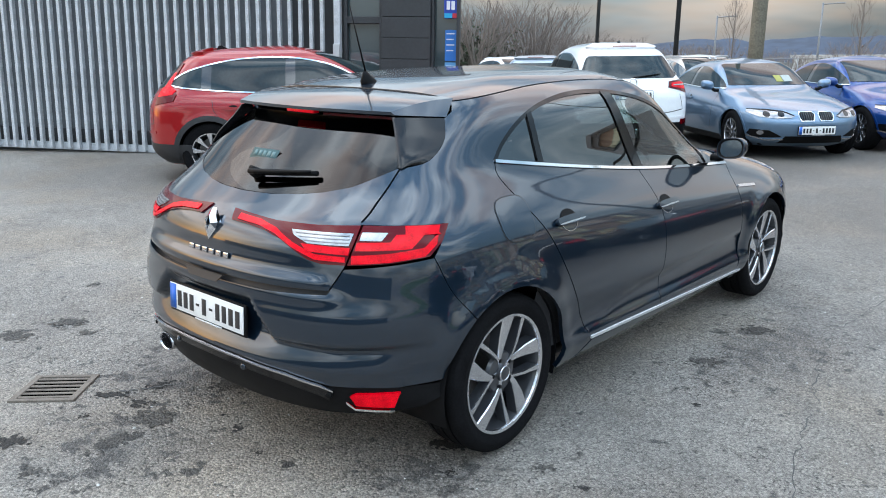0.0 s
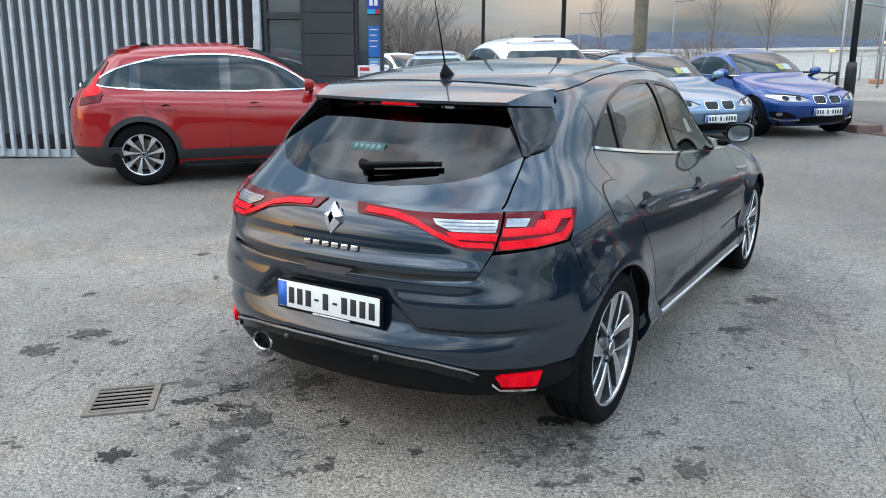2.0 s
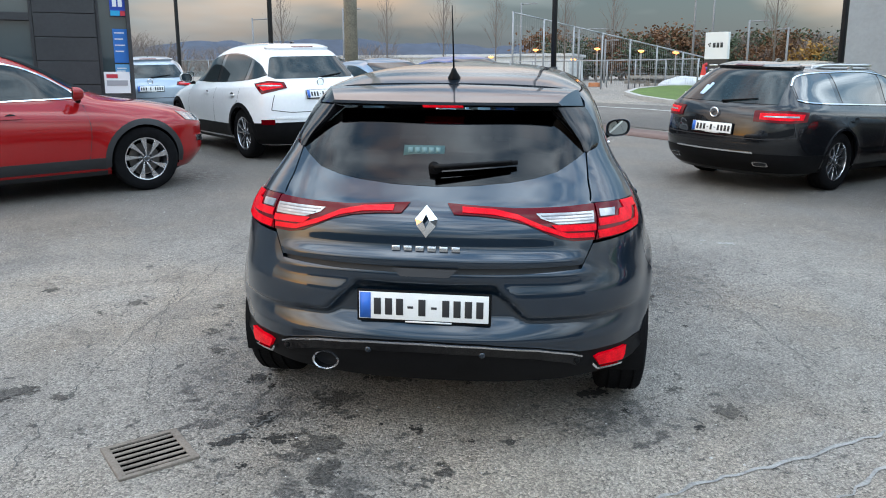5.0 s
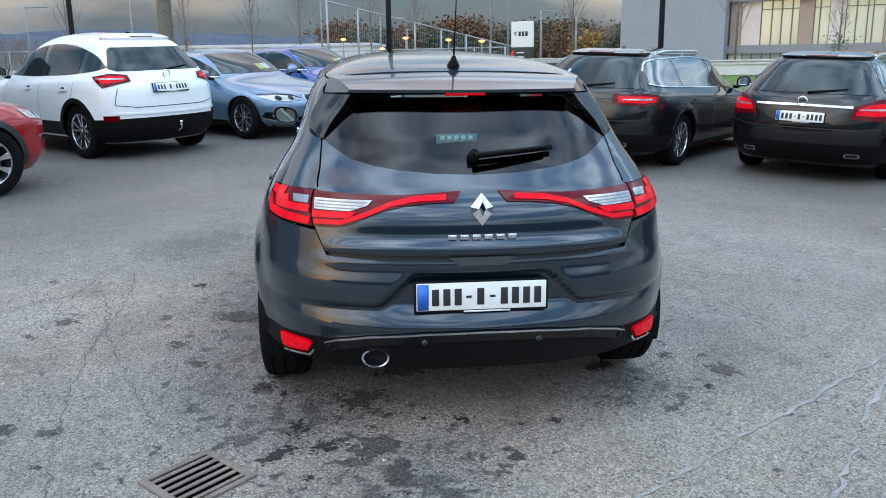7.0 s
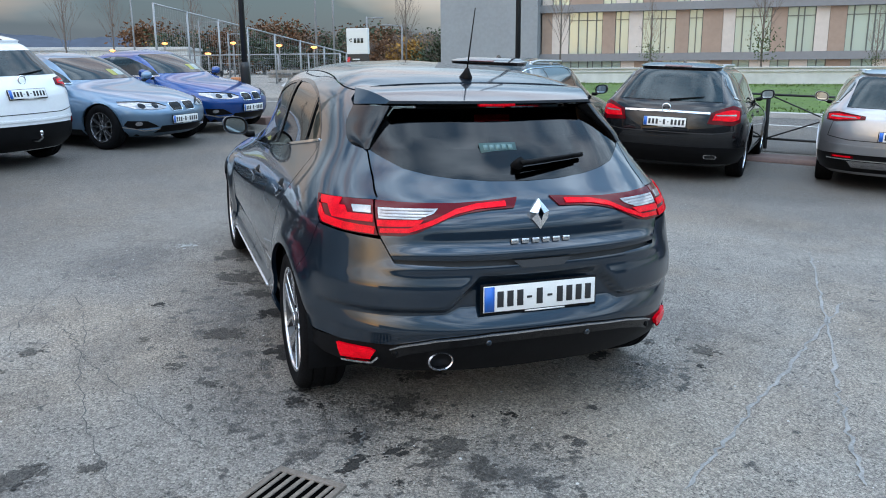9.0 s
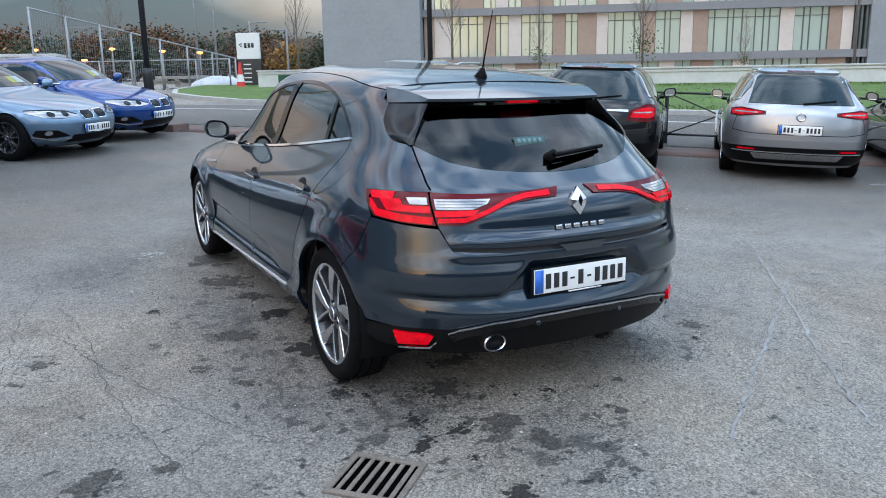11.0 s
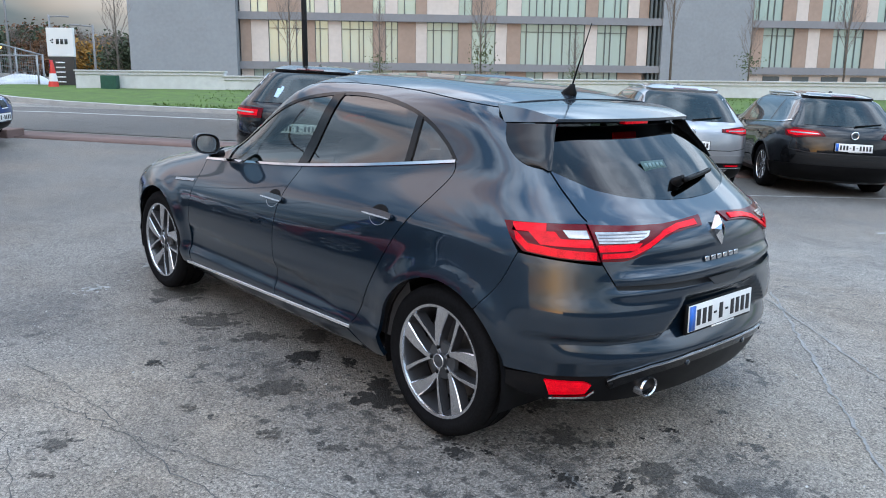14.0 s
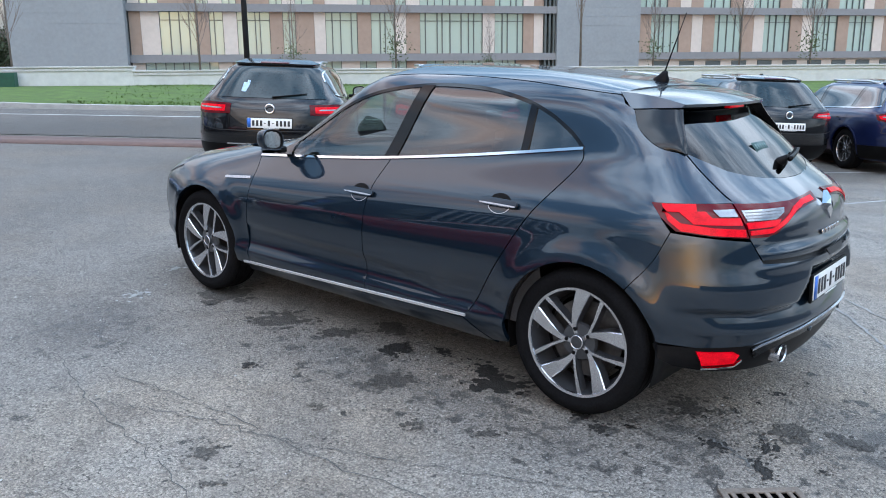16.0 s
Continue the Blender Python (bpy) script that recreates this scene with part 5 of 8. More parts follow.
    if spoiler:
        z0_, z1_ = f.top * 0.928, f.top * 0.962
        w0, w1 = 0.93 * float(f.width(-0.1, z0_)), 0.9 * float(f.width(-0.1, z1_))
        sp = part("spoiler", patch(f, "rear", [(-w0, z0_ + 0.012), (-w0 * .9, z0_), (w0 * .9, z0_), (w0, z0_ + 0.012), (w1, z1_), (-w1, z1_)], step=0.03, off=0.035, rim=0.05), colour, car)
        part("brake_lamp", patch(f, "rear", [(-.17, z0_ + 0.004), (.17, z0_ + 0.004), (.17, z0_ + 0.018), (-.17, z0_ + 0.018)], step=0.05, off=0.038, rim=0.004), DARKRED, sp)
    if rails:
        for sg in (1, -1):
            bm = bmesh.new()
            zr = 0.925 * f.top
            pts = []
            for k in range(15):
                t = k / 14
                yy = -0.12 + (1.70 + 0.12) * t
                pz = f.place("side", [(yy, zr)])[0]
                lift = 0.050 * min(1, 6 * t, 6 * (1 - t)) ** 0.6
                pts.append((sg * (pz[0] - 0.06), yy, zr + 0.015 + lift - 0.0 * t))
            tube(bm, pts, 0.018, 8)
            for yy in (-0.05, 0.75, 1.60):
                pz = f.place("side", [(yy, zr)])[0]
                box(bm, (sg * (pz[0] - 0.06), yy, zr + 0.035), (0.026, 0.10, 0.05), bevel=0.008)
            part("roof_rail", bm, rails, car)
    if fin:
        bm = bmesh.new()
        zf = float(f.place("roof", [(0, 0.05)])[0][2])
        prism(bm, [(0.10, 0), (-0.09, 0), (-0.06, 0.055), (-0.02, 0.06)], -0.012, 0.012, Matrix.Translation((0, 0.05, zf - 0.012)) @ Matrix(((0, 0, 1, 0), (1, 0, 0, 0), (0, 1, 0, 0), (0, 0, 0, 1))))
        part("roof_antenna", sharpen(bm), GLOSSBLACK, car)
    bm = bmesh.new()
    box(bm, (0, f.wheelbase / 2, 0.24), (1.3, f.wheelbase + 0.9, 0.1), bevel=0.03)
    part("underbody", bm, BLACK, car)
    if extras:
        extras(f, car, colour)
    car.matrix_world = on_ground(x, y, heading)
    return car


def mirror_wrap(poly):
    return [(-a, b) for a, b in poly]


def honda_extras(f, car, colour):
    for mir in (False, True):
        part("headlamp", patch(f, "side", [(3.05, 0.86), (3.36, 0.80), (3.40, 0.72), (3.15, 0.76)], step=0.05, off=0.008, mirror=mir), CLEARLAMP, car)
        part("fog_lamp", patch(f, "side", [(3.28, 0.50), (3.42, 0.49), (3.42, 0.56), (3.28, 0.57)], step=0.05, off=0.008, mirror=mir), SATIN, car)


def bmw_extras(f, car, colour):
    """Twin grilles with upright bars, slanted headlamps with round projectors, a lower intake with a pale lip, price cards."""
    for sg in (1, -1):
        c = 0.135 * sg
        kid = [(c - 0.105, 0.585), (c - 0.085, 0.545), (c + 0.085, 0.545), (c + 0.105, 0.585), (c + 0.112, 0.640), (c + 0.09, 0.668), (c - 0.09, 0.668), (c - 0.112, 0.640)]
        g = part("kidney_grille", patch(f, "front", kid, step=0.05, off=0.012, rim=0.02), CHROME, car)
        back = part("grille_back", patch(f, "front", [(c + (a - c) * 0.90, 0.607 + (b - 0.607) * 0.86) for a, b in kid], step=0.05, off=0.016), BLACK, g)
        for k in range(6):
            x0 = c - 0.075 + 0.030 * k
            part("grille_bar", patch(f, "front", [(x0 - .004, .558), (x0 + .004, .558), (x0 + .004, .655), (x0 - .004, .655)], step=0.06, off=0.020, rim=0.006), GLOSSBLACK, back)
        hl = [(0.29, 0.612), (0.34, 0.590), (0.52, 0.580), (0.70, 0.600), (0.80, 0.655), (0.78, 0.690), (0.60, 0.690), (0.42, 0.668)]
        h_ = part("headlamp", patch(f, "front", [(sg * a, b) for a, b in hl], step=0.04, off=0.010, rim=0.02), CLEARLAMP, car)
        part("lamp_brow", patch(f, "front", [(sg * a, b) for a, b in ((0.30, .622), (0.42, .674), (0.60, .694), (0.78, .694), (0.78, .686), (0.60, .682), (0.42, .660), (0.31, .614))], step=0.04, off=0.014, rim=0.004), BLACK, h_)
        for x0 in (0.46, 0.62):
            part("projector", patch(f, "front", rounded(sg * x0, 0.632, 0.038, 0.034, 1.0, 18), step=0.04, off=0.014, rim=0.004), PANELBLACK, h_)
        intake = [(0.44, 0.33), (0.72, 0.31), (0.80, 0.36), (0.78, 0.43), (0.60, 0.42)]
        i_ = part("bumper_intake", patch(f, "front", [(sg * a, b) for a, b in intake], step=0.05, off=0.006), BLACK, car)
        part("fog_lamp", patch(f, "front", rounded(sg * 0.68, 0.385, 0.034, 0.030, 1.0, 16), step=0.05, off=0.012), CLEARLAMP, i_)
        part("intake_lip", patch(f, "front", ribbon([(sg * a, b) for a, b in ((0.42, .30), (0.62, .285), (0.80, .34))], 0.016), step=0.05, off=0.012), SATIN, car)
    part("lower_grille", patch(f, "front", [(-.46, .24), (.46, .24), (.40, .34), (-.40, .34)], step=0.05, off=0.006), BLACK, car)
    zc = f.spec["belt_z"] * f.kz
    for x0, w_, m_ in ((-0.16, 0.055, mat("card_yellow", (0.34, 0.33, 0.08), rough=0.6)), (-0.30, 0.075, mat("card_white", (0.36, 0.40, 0.38), rough=0.6))):
        part("price_card", patch(f, "front", [(x0 - w_, zc + .135), (x0 + w_, zc + .135), (x0 + w_, zc + .225), (x0 - w_, zc + .225)], step=0.05, off=0.008, rim=0.002), m_, car, "price card behind the windscreen")


def strip_extras(f, car, colour):
    """A chrome strip over the plate and two flat exhaust tips."""
    part("chrome_strip", patch(f, "rear", ribbon([(-.52, .865), (0, .872), (.52, .865)], 0.022), step=0.06, off=0.012, rim=0.015), CHROME, car)
    tips(f, car, colour)


def tips(f, car, colour):
    for sg in (1, -1):
        part("exhaust_tip", patch(f, "rear", rounded(sg * 0.56, 0.335, 0.075, 0.026, 0.5, 20), step=0.06, off=0.014, rim=0.02), CHROME, car)
        part("exhaust_bore", patch(f, "rear", rounded(sg * 0.56, 0.335, 0.060, 0.017, 0.5, 20), step=0.06, off=0.017, rim=0), INK, car)


def silver_extras(f, car, colour):
    """A pale lower skid panel and a fold line above it."""
    part("skid_panel", patch(f, "rear", [(-.50, .29), (.50, .29), (.56, .37), (-.56, .37)], step=0.06, off=0.012, rim=0.015), SATIN, car)
    part("chrome_strip", patch(f, "rear", ribbon([(-.78, .385), (.78, .385)], 0.012), step=0.06, off=0.012, rim=0.01), CHROME, car)


def bottle_extras(f, car, colour):
    """A chrome strip low on the bumper, twin tips, and a spray bottle standing inside the rear window."""
    tips(f, car, colour)
    part("chrome_strip", patch(f, "rear", ribbon([(-.50, .455), (.50, .455)], 0.016), step=0.06, off=0.012, rim=0.01), CHROME, car)
    c = f.place("rear", [(-0.30, 1.10)])[0]
    bm = bmesh.new()
    box(bm, (0, 0, 0), (0.085, 0.012, 0.15), bevel=0.005)
    box(bm, (0.01, 0, 0.095), (0.035, 0.012, 0.05), bevel=0.004)
    o = part("spray_bottle", bm, mat("pale_blue_plastic", (0.42, 0.56, 0.74), rough=0.4, vary=0.2, scale=25), car, "pale blue spray bottle in the rear window")
    o.matrix_local = pose(c[0], c[1] - 0.006, c[2], -45, 12, 0)


def tow_extras(f, car, colour):
    """A tow ball on a bent neck under the bumper."""
    bm = bmesh.new()
    tube(bm, [(0, -0.70, 0.36), (0, -0.96, 0.36), (0, -1.02, 0.40), (0, -1.02, 0.46)], 0.018, 8)
    lathe(bm, [(0.44, 0.001), (0.445, 0.018), (0.465, 0.025), (0.485, 0.018), (0.49, 0.001)], 14, axis="Z")
    for v in list(bm.verts)[-70:]:
        v.co.y -= 1.02
    part("tow_bar", bm, SATIN, car, "steel tow ball under the bumper")


SILVERRAIL = mat("brushed_rail", (0.66, 0.67, 0.69), rough=0.3, metal=1.0)
RED = paint("red_pearl_paint", (0.30, 0.005, 0.007), metal=0.1, coat_ior=1.55)
WHITE = paint("white_paint", (0.84, 0.85, 0.86), metal=0.0, rough=0.35)
ICEBLUE = paint("ice_blue_paint", (0.14, 0.225, 0.33), metal=0.6)
BLUE = paint("deep_blue_paint", (0.008, 0.05, 0.22), metal=0.4)
BLACKPAINT = paint("black_paint", (0.006, 0.0065, 0.008), metal=0.0, rough=0.25, coat_ior=1.5)
GREYSILVER = paint("silver_grey_paint", (0.36, 0.37, 0.39), metal=0.75, rough=0.3, coat_ior=1.7)
NAVY = paint("navy_paint", (0.012, 0.02, 0.075), metal=0.4)
CLAD = mat("grey_cladding", (0.022, 0.022, 0.024), rough=0.55, vary=0.2, scale=15)

SUVLAMP = [([(30, .86), (55, .92), (60, .98), (50, 1.08), (40, 1.02), (34, 0.96)], REDLAMP)]
parked_car("suv", RED, -6.56, 3.73, 44.5, "red sport utility car parked by the slatted facade", wb=2.62, h=1.635, lamps=[([(39, .93), (52, .98), (53, 1.06), (46, 1.16), (44, 1.42), (40.5, 1.42), (41, 1.16), (39, 1.10)], REDLAMP)], spokes=(9, "swirl"), cladding=CLAD, rails=None, extras=honda_extras, lower=0.33, plate_z=0.95, fin=True)
parked_car("suv", WHITE, -3.4, 8.35, 135, "white compact sport utility car seen from behind", wb=2.64, h=1.66, lamps=[([(27, 1.02), (45, .94), (53, 1.08), (40, 1.12), (29, 1.10)], REDLAMP), ([(36, .52), (46, .52), (46, .59), (36, .59)], DARKRED)], spokes=(5, "split"), cladding=BLACK, plate_z=0.93, extras=tow_extras, lower=0.40, chrome_belt=False)
parked_car("coupe", ICEBLUE, -3.45, 12.0, -45, "metallic ice-blue coupe with dark alloy wheels", wb=2.81, hw=0.91, h=1.385, spokes=(5, "split"), front_lamps=True, extras=bmw_extras, spoiler=False)
parked_car("coupe", BLUE, -2.1, 13.7, -45, "bright blue coupe parked beside the railing", wb=2.69, hw=0.885, h=1.41, spokes=(5, "split"), front_lamps=True, extras=bmw_extras, spoiler=False)
ESTLAMP = [([(19, .80), (34, .79), (42, .81), (43, .91), (34, .925), (19, .915)], REDLAMP)]
parked_car("estate", BLACKPAINT, 3.1, 6.85, 44.5, "black estate car with silver roof rails", wb=2.91, hw=0.935, h=1.46, rear=-0.12, chrome_top=True, lamps=ESTLAMP, spokes=(10, "arm"), rails=SILVERRAIL, plate_z=0.70, extras=bottle_extras)
parked_car("estate", BLACKPAINT, 5.36, 5.78, 44.5, "black executive estate car with chrome tailgate strip", wb=2.87, lamps=[([(22, .74), (36, .72), (42, .76), (43.5, .93), (37, .96), (31, .93), (24, .87)], REDLAMP)], spokes=(10, "arm"), rails=SILVERRAIL, plate_z=0.74, extras=strip_extras)
parked_car("estate", GREYSILVER, 7.6, 4.25, 44.5, "silver-grey estate car with roof rails", wb=2.79, hw=0.915, lamps=[([(19, .865), (34, .825), (42, .835), (43, .92), (34, .945), (19, .905)], REDLAMP), ([(22, .40), (34, .40), (34, .43), (22, .43)], REDLAMP)], spokes=(10, "arm"), rails=SILVERRAIL, plate_z=0.68, extras=silver_extras)
parked_car("estate", BLACKPAINT, 9.76, 2.95, 44.5, "dark estate car at the end of the row", wb=2.83, hw=0.93, h=1.49, lamps=[([(17, .86), (34, .82), (41, .84), (43, .92), (36, .96), (20, .93)], REDLAMP)], spokes=(10, "arm"), rails=SILVERRAIL, plate_z=0.72)
parked_car("estate", NAVY, 11.5, 1.2, 44.5, "navy blue estate car at the edge of the yard", wb=2.83, hw=0.93, h=1.49, lamps=[([(17, .86), (34, .82), (41, .84), (43, .92), (36, .96), (20, .93)], REDLAMP)], spokes=(10, "arm"), rails=SILVERRAIL, plate_z=0.72)

BEIGE = paint("pale_beige_paint", (0.52, 0.47, 0.42), metal=0.3)
PALEBLUE = paint("silver_blue_paint", (0.30, 0.36, 0.42), metal=0.6)
parked_car("suv", PALEBLUE, -8.3, 13.3, 118, "silver-blue hatchback parked beyond the white car", h=1.47, lamps=[([(27, .86), (45, .82), (53, .92), (40, .95), (29, .93)], REDLAMP)], spokes=(5, "split"), plate_z=0.80)
parked_car("estate", BEIGE, -5.6, 15.2, -45, "pale beige estate car behind the coupes", h=1.44, front_lamps=True, rails=SILVERRAIL)
parked_car("suv", WHITE, -14.5, 19.9, -28, "small white hatchback far across the yard", h=1.52, front_lamps=True)

# ---------------------------------------------------------------- the grey hatchback
HATCH = Form(
    width=[(.17, .78), (.22, .855), (.28, .890), (.33, .902), (.375, .883), (.43, .881), (.50, .893), (.58, .894), (.68, .885), (.76, .864), (.83, .832), (.90, .790), (.955, .755), (1.00, .732), (1.08, .706), (1.18, .680), (1.27, .652), (1.33, .618), (1.37, .555), (1.40, .470), (1.425, .340), (1.447, .0)],
    rear=[(.17, -.60), (.25, -.68), (.36, -.735), (.50, -.765), (.62, -.765), (.70, -.738), (.76, -.724), (.85, -.704), (.92, -.670), (.965, -.610), (1.00, -.545), (1.06, -.465), (1.12, -.400), (1.20, -.295), (1.27, -.205), (1.31, -.150), (1.346, -.080), (1.365, .015), (1.39, .160), (1.42, .45), (1.44, .85), (1.447, 1.15)],
    front=[(.17, 3.40), (.28, 3.53), (.45, 3.585), (.62, 3.56), (.74, 3.44), (.82, 3.18), (.88, 2.85), (.93, 2.52), (.975, 2.24), (1.10, 2.02), (1.25, 1.76), (1.35, 1.56), (1.40, 1.44), (1.43, 1.31), (1.447, 1.15)],
    yc=1.15, top=1.447, wheelbase=2.669, hub=0.316, arch=0.350, belt=0.063, belt_z=0.97, taper=0.022, n=2.3, m_rear=(8.5, 15), m_front=(9, 7), flare=0.024, soft=0.022)
GREY = paint("slate_blue_grey_paint", (0.0085, 0.0205, 0.0375), metal=0.6, rough=0.30, coat_ior=1.68)
hatch = tagged(new("hatchback_car"), "slate grey five-door hatchback car standing on damp asphalt", "car")


def inset(poly, d):
    """The polygon drawn in by d all round."""
    p = [np.array(q, float) for q in poly]
    p = [q for i, q in enumerate(p) if np.hypot(*(q - p[i - 1])) > 1e-4]
    area = sum(a[0] * b[1] - b[0] * a[1] for a, b in zip(p, p[1:] + p[:1]))
    s = 1 if area > 0 else -1
    out = []
    for i, q in enumerate(p):
        a, b = q - p[i - 1], p[(i + 1) % len(p)] - q
        a, b = a / np.hypot(*a), b / np.hypot(*b)
        na, nb = s * np.array((-a[1], a[0])), s * np.array((-b[1], b[0]))
        m = na + nb
        k = min(2.0, 2 / max(0.2, float(m @ m)))
        out.append(tuple(q + d * k * m))
    return out


def wrap_pts(side_pts):
    """Points seen from the side, as wrap angles."""
    return [(wrap_of(p[0], p[1]), p[2]) for p in HATCH.place("side", side_pts)]


def pair(name, poly, material, label="", kind="side", gap=0.0025, parent=None, bend=None, **kw):
    made = []
    q = inset(poly, gap) if gap else poly
    for mir in (False, True):
        bm = patch(HATCH, kind, q, mirror=mir, **kw)
        if bend:
            for v in bm.verts:
                v.co.x *= 1 + bend(v.co.y, v.co.z) / 0.88
        made.append(part(name, bm, material, parent[len(made)] if parent else hatch, label))
    return made


DOOR_FRONT = smooth_path([(2.200, .272), (2.215, .50), (2.205, .774), (2.235, .885)], 6)
DOOR_SEAM = smooth_path([(1.225, .285), (1.255, .55), (1.25, .80), (1.19, .970)], 6)
DOOR_REAR = smooth_path([(.565, .318), (.475, .48), (.385, .64), (.27, .83), (.155, .98), (.108, 1.06), (.118, 1.110)], 6)
BELT = smooth_path([(2.235, .885), (1.60, .932), (1.19, .970), (.75, 1.022), (.41, 1.068), (.118, 1.110)], 8)
DLO_TOP = smooth_path([(2.10, .905), (1.85, 1.065), (1.60, 1.205), (1.35, 1.292), (1.05, 1.335), (.75, 1.335), (.50, 1.300), (.33, 1.245), (.20, 1.175), (.118, 1.110)], 6)
RAIL = smooth_path([(2.21, .945), (1.97, 1.115), (1.73, 1.255), (1.5, 1.345), (1.3, 1.378), (1.0, 1.387), (.6, 1.378), (.3, 1.357), (.03, 1.335)], 6)


def belt_between(lo, hi):
    q = [b for b in BELT if lo < b[0] < hi]
    z = lambda y: float(np.interp(y, [b[0] for b in BELT[::-1]], [b[1] for b in BELT[::-1]]))
    return [(hi, z(hi))] + q + [(lo, z(lo))]


def door_bend(y, z):
    """The scoop along the door bottoms: a sharp fold above, flattening out to the sill."""
    fold = float(np.interp(y, (.55, .80, 1.10, 2.20), (.34, .425, .465, .505)))
    return 0.0 if z > fold else -0.012 * float(ramp(0, 0.022, fold - z)) * max(0.0, min(1.0, (z - 0.29) / max(0.02, fold - 0.31))) * min(1.0, (fold - 0.32) / 0.08) * float(ramp(.58, .95, y))


# doors, with the lower side crease pressed in
fd = pair("front_door", DOOR_FRONT + belt_between(1.19, 2.235)[1:] + DOOR_SEAM[::-1], GREY, step=0.02, rim=0.02, bend=door_bend)
rd = pair("rear_door", DOOR_SEAM + belt_between(.118, 1.19)[1:-1] + DOOR_REAR[::-1], GREY, step=0.02, rim=0.02, bend=door_bend)
C_EDGE = smooth_path([(-.045, 1.278), (-.10, 1.200), (-.19, 1.140), (-.285, 1.116)], 4)
GATE_EDGE = smooth_path([(-.285, 1.116), (-.36, 1.050), (-.44, .990), (-.505, .947)], 4)
QUARTER = RAIL[::1] + [(.0, 1.302)] + C_EDGE + GATE_EDGE[1:] + [(-.257, .937), (-.30, .885), (-.345, .838)] + smooth_path([(-.345, .838), (-.30, .72), (-.215, .600)], 4)[1:] \
    + arc(0, .316, .350, 126, -14, 26) + [(.44, .210), (.60, .312)] + DOOR_REAR[1:] + DLO_TOP[::-1][1:]
sf = pair("side_frame", QUARTER, GREY, step=0.03, rim=0.02)
pair("rocker", [(.43, .190), (2.26, .190), (2.235, .262), (.59, .300), (.45, .212)], GREY, step=0.05, rim=0.02)
# the strip's pale half-metal colour stands in for the sky it reflects
pair("sill_strip", ribbon([(2.26, .262), (1.4, .290), (.57, .316)], 0.013), mat("bright_sill_trim", (0.80, 0.81, 0.83), rough=0.35, metal=0.5), step=0.06, off=0.006, gap=0, label="brushed metal strip along the door bottoms")
FENDER = [(2.235, .895), (2.32, .922), (2.7, .895), (3.0, .850), (3.10, .815), (3.02, .74), (2.965, .53)] + arc(2.669, .316, .352, 38, 190, 26) + [(2.235, .245)] + DOOR_FRONT
pair("front_wing", FENDER, GREY, step=0.03, rim=0.02)
pair("headlamp", [(3.03, .75), (3.12, .815), (3.27, .775), (3.38, .71), (3.25, .675)], CLEARLAMP, step=0.04, off=0.003)
pair("wing_vent", ribbon([(2.46, .742), (2.225, .762)], 0.014), SATIN, step=0.06, off=0.006, gap=0, label="chrome vent trim on the front wing")

# front end: bumper skin, bonnet, windscreen
bm = shell(HATCH, off=-0.003, nz=60, ns=240)
bmesh.ops.delete(bm, geom=[f for f in bm.faces if f.calc_center_median().y < 2.93 or f.calc_center_median().z > 0.80], context="FACES")
part("front_bumper", sharpen(bm, 50), GREY, hatch)
edge_r = [(p[0], p[1]) for p in HATCH.place("side", [(3.10, .818), (2.7, .900), (2.33, .928)])]
part("bonnet", patch(HATCH, "roof", inset([(-a, b) for a, b in edge_r] + edge_r[::-1] + [(.60, 3.33), (.3, 3.42), (-.3, 3.42), (-.60, 3.33)], 0.003), step=0.05), GREY, hatch)
part("cowl", patch(HATCH, "roof", [(-.71, 2.17), (.71, 2.17), (.70, 2.48), (-.70, 2.48)], step=0.06, off=-0.014, rim=0), BLACK, hatch, "black plastic scuttle below the windscreen")
rail_front = [q for q in RAIL if q[0] >= 1.5]
ws = [(p[0], p[2]) for p in HATCH.place("side", rail_front)]
part("windscreen", patch(HATCH, "front", ws + [(ws[-1][0] * .5, 1.372), (0, 1.382), (-ws[-1][0] * .5, 1.372)] + [(-a, b) for a, b in ws[::-1]], step=0.05), GLASS_CLEAR, hatch)
roof_side = [(p[0], p[1]) for p in HATCH.place("side", [q for q in RAIL if q[0] <= 1.5])]
part("roof", patch(HATCH, "roof", inset([(-a, b) for a, b in roof_side] + roof_side[::-1], 0.002), step=0.04, rim=0.02), GREY, hatch)
part("headliner", patch(HATCH, "roof", inset([(-a, b) for a, b in roof_side] + roof_side[::-1], 0.02), step=0.08, off=-0.035, rim=0), mat("headliner_cloth", (0.25, 0.25, 0.25), rough=0.9), hatch)

# side glass: black surround, panes, chrome belt strip
pair("window_surround", ribbon(DLO_TOP, 0.016), PANELBLACK, step=0.05, off=0.001, gap=0)
pair("b_pillar", [(1.245, .972), (1.16, .980), (1.02, 1.335), (1.095, 1.330)], PANELBLACK, step=0.05, off=0.003, gap=0)
pair("quarter_divider", [(.425, 1.064), (.388, 1.068), (.392, 1.268), (.428, 1.280)], PANELBLACK, step=0.05, off=0.004, gap=0)
pair("mirror_triangle", [(2.14, .893), (1.97, .905), (1.965, .985)], GLOSSBLACK, step=0.05, off=0.004, gap=0)
OPEN = DLO_TOP + belt_between(.118, 2.10)[::-1][1:-1]


def slanted(poly, a, b):
    """The part of the window opening between two slanted pillars given as y at the belt and y at the top."""
    sh = lambda q, k: (q[0] + (q[1] - 1.02) * k, q[1])
    k = 0.42
    return [(q[0] - (q[1] - 1.02) * k, q[1]) for q in cut_poly([sh(q, k) for q in poly], a, b)]


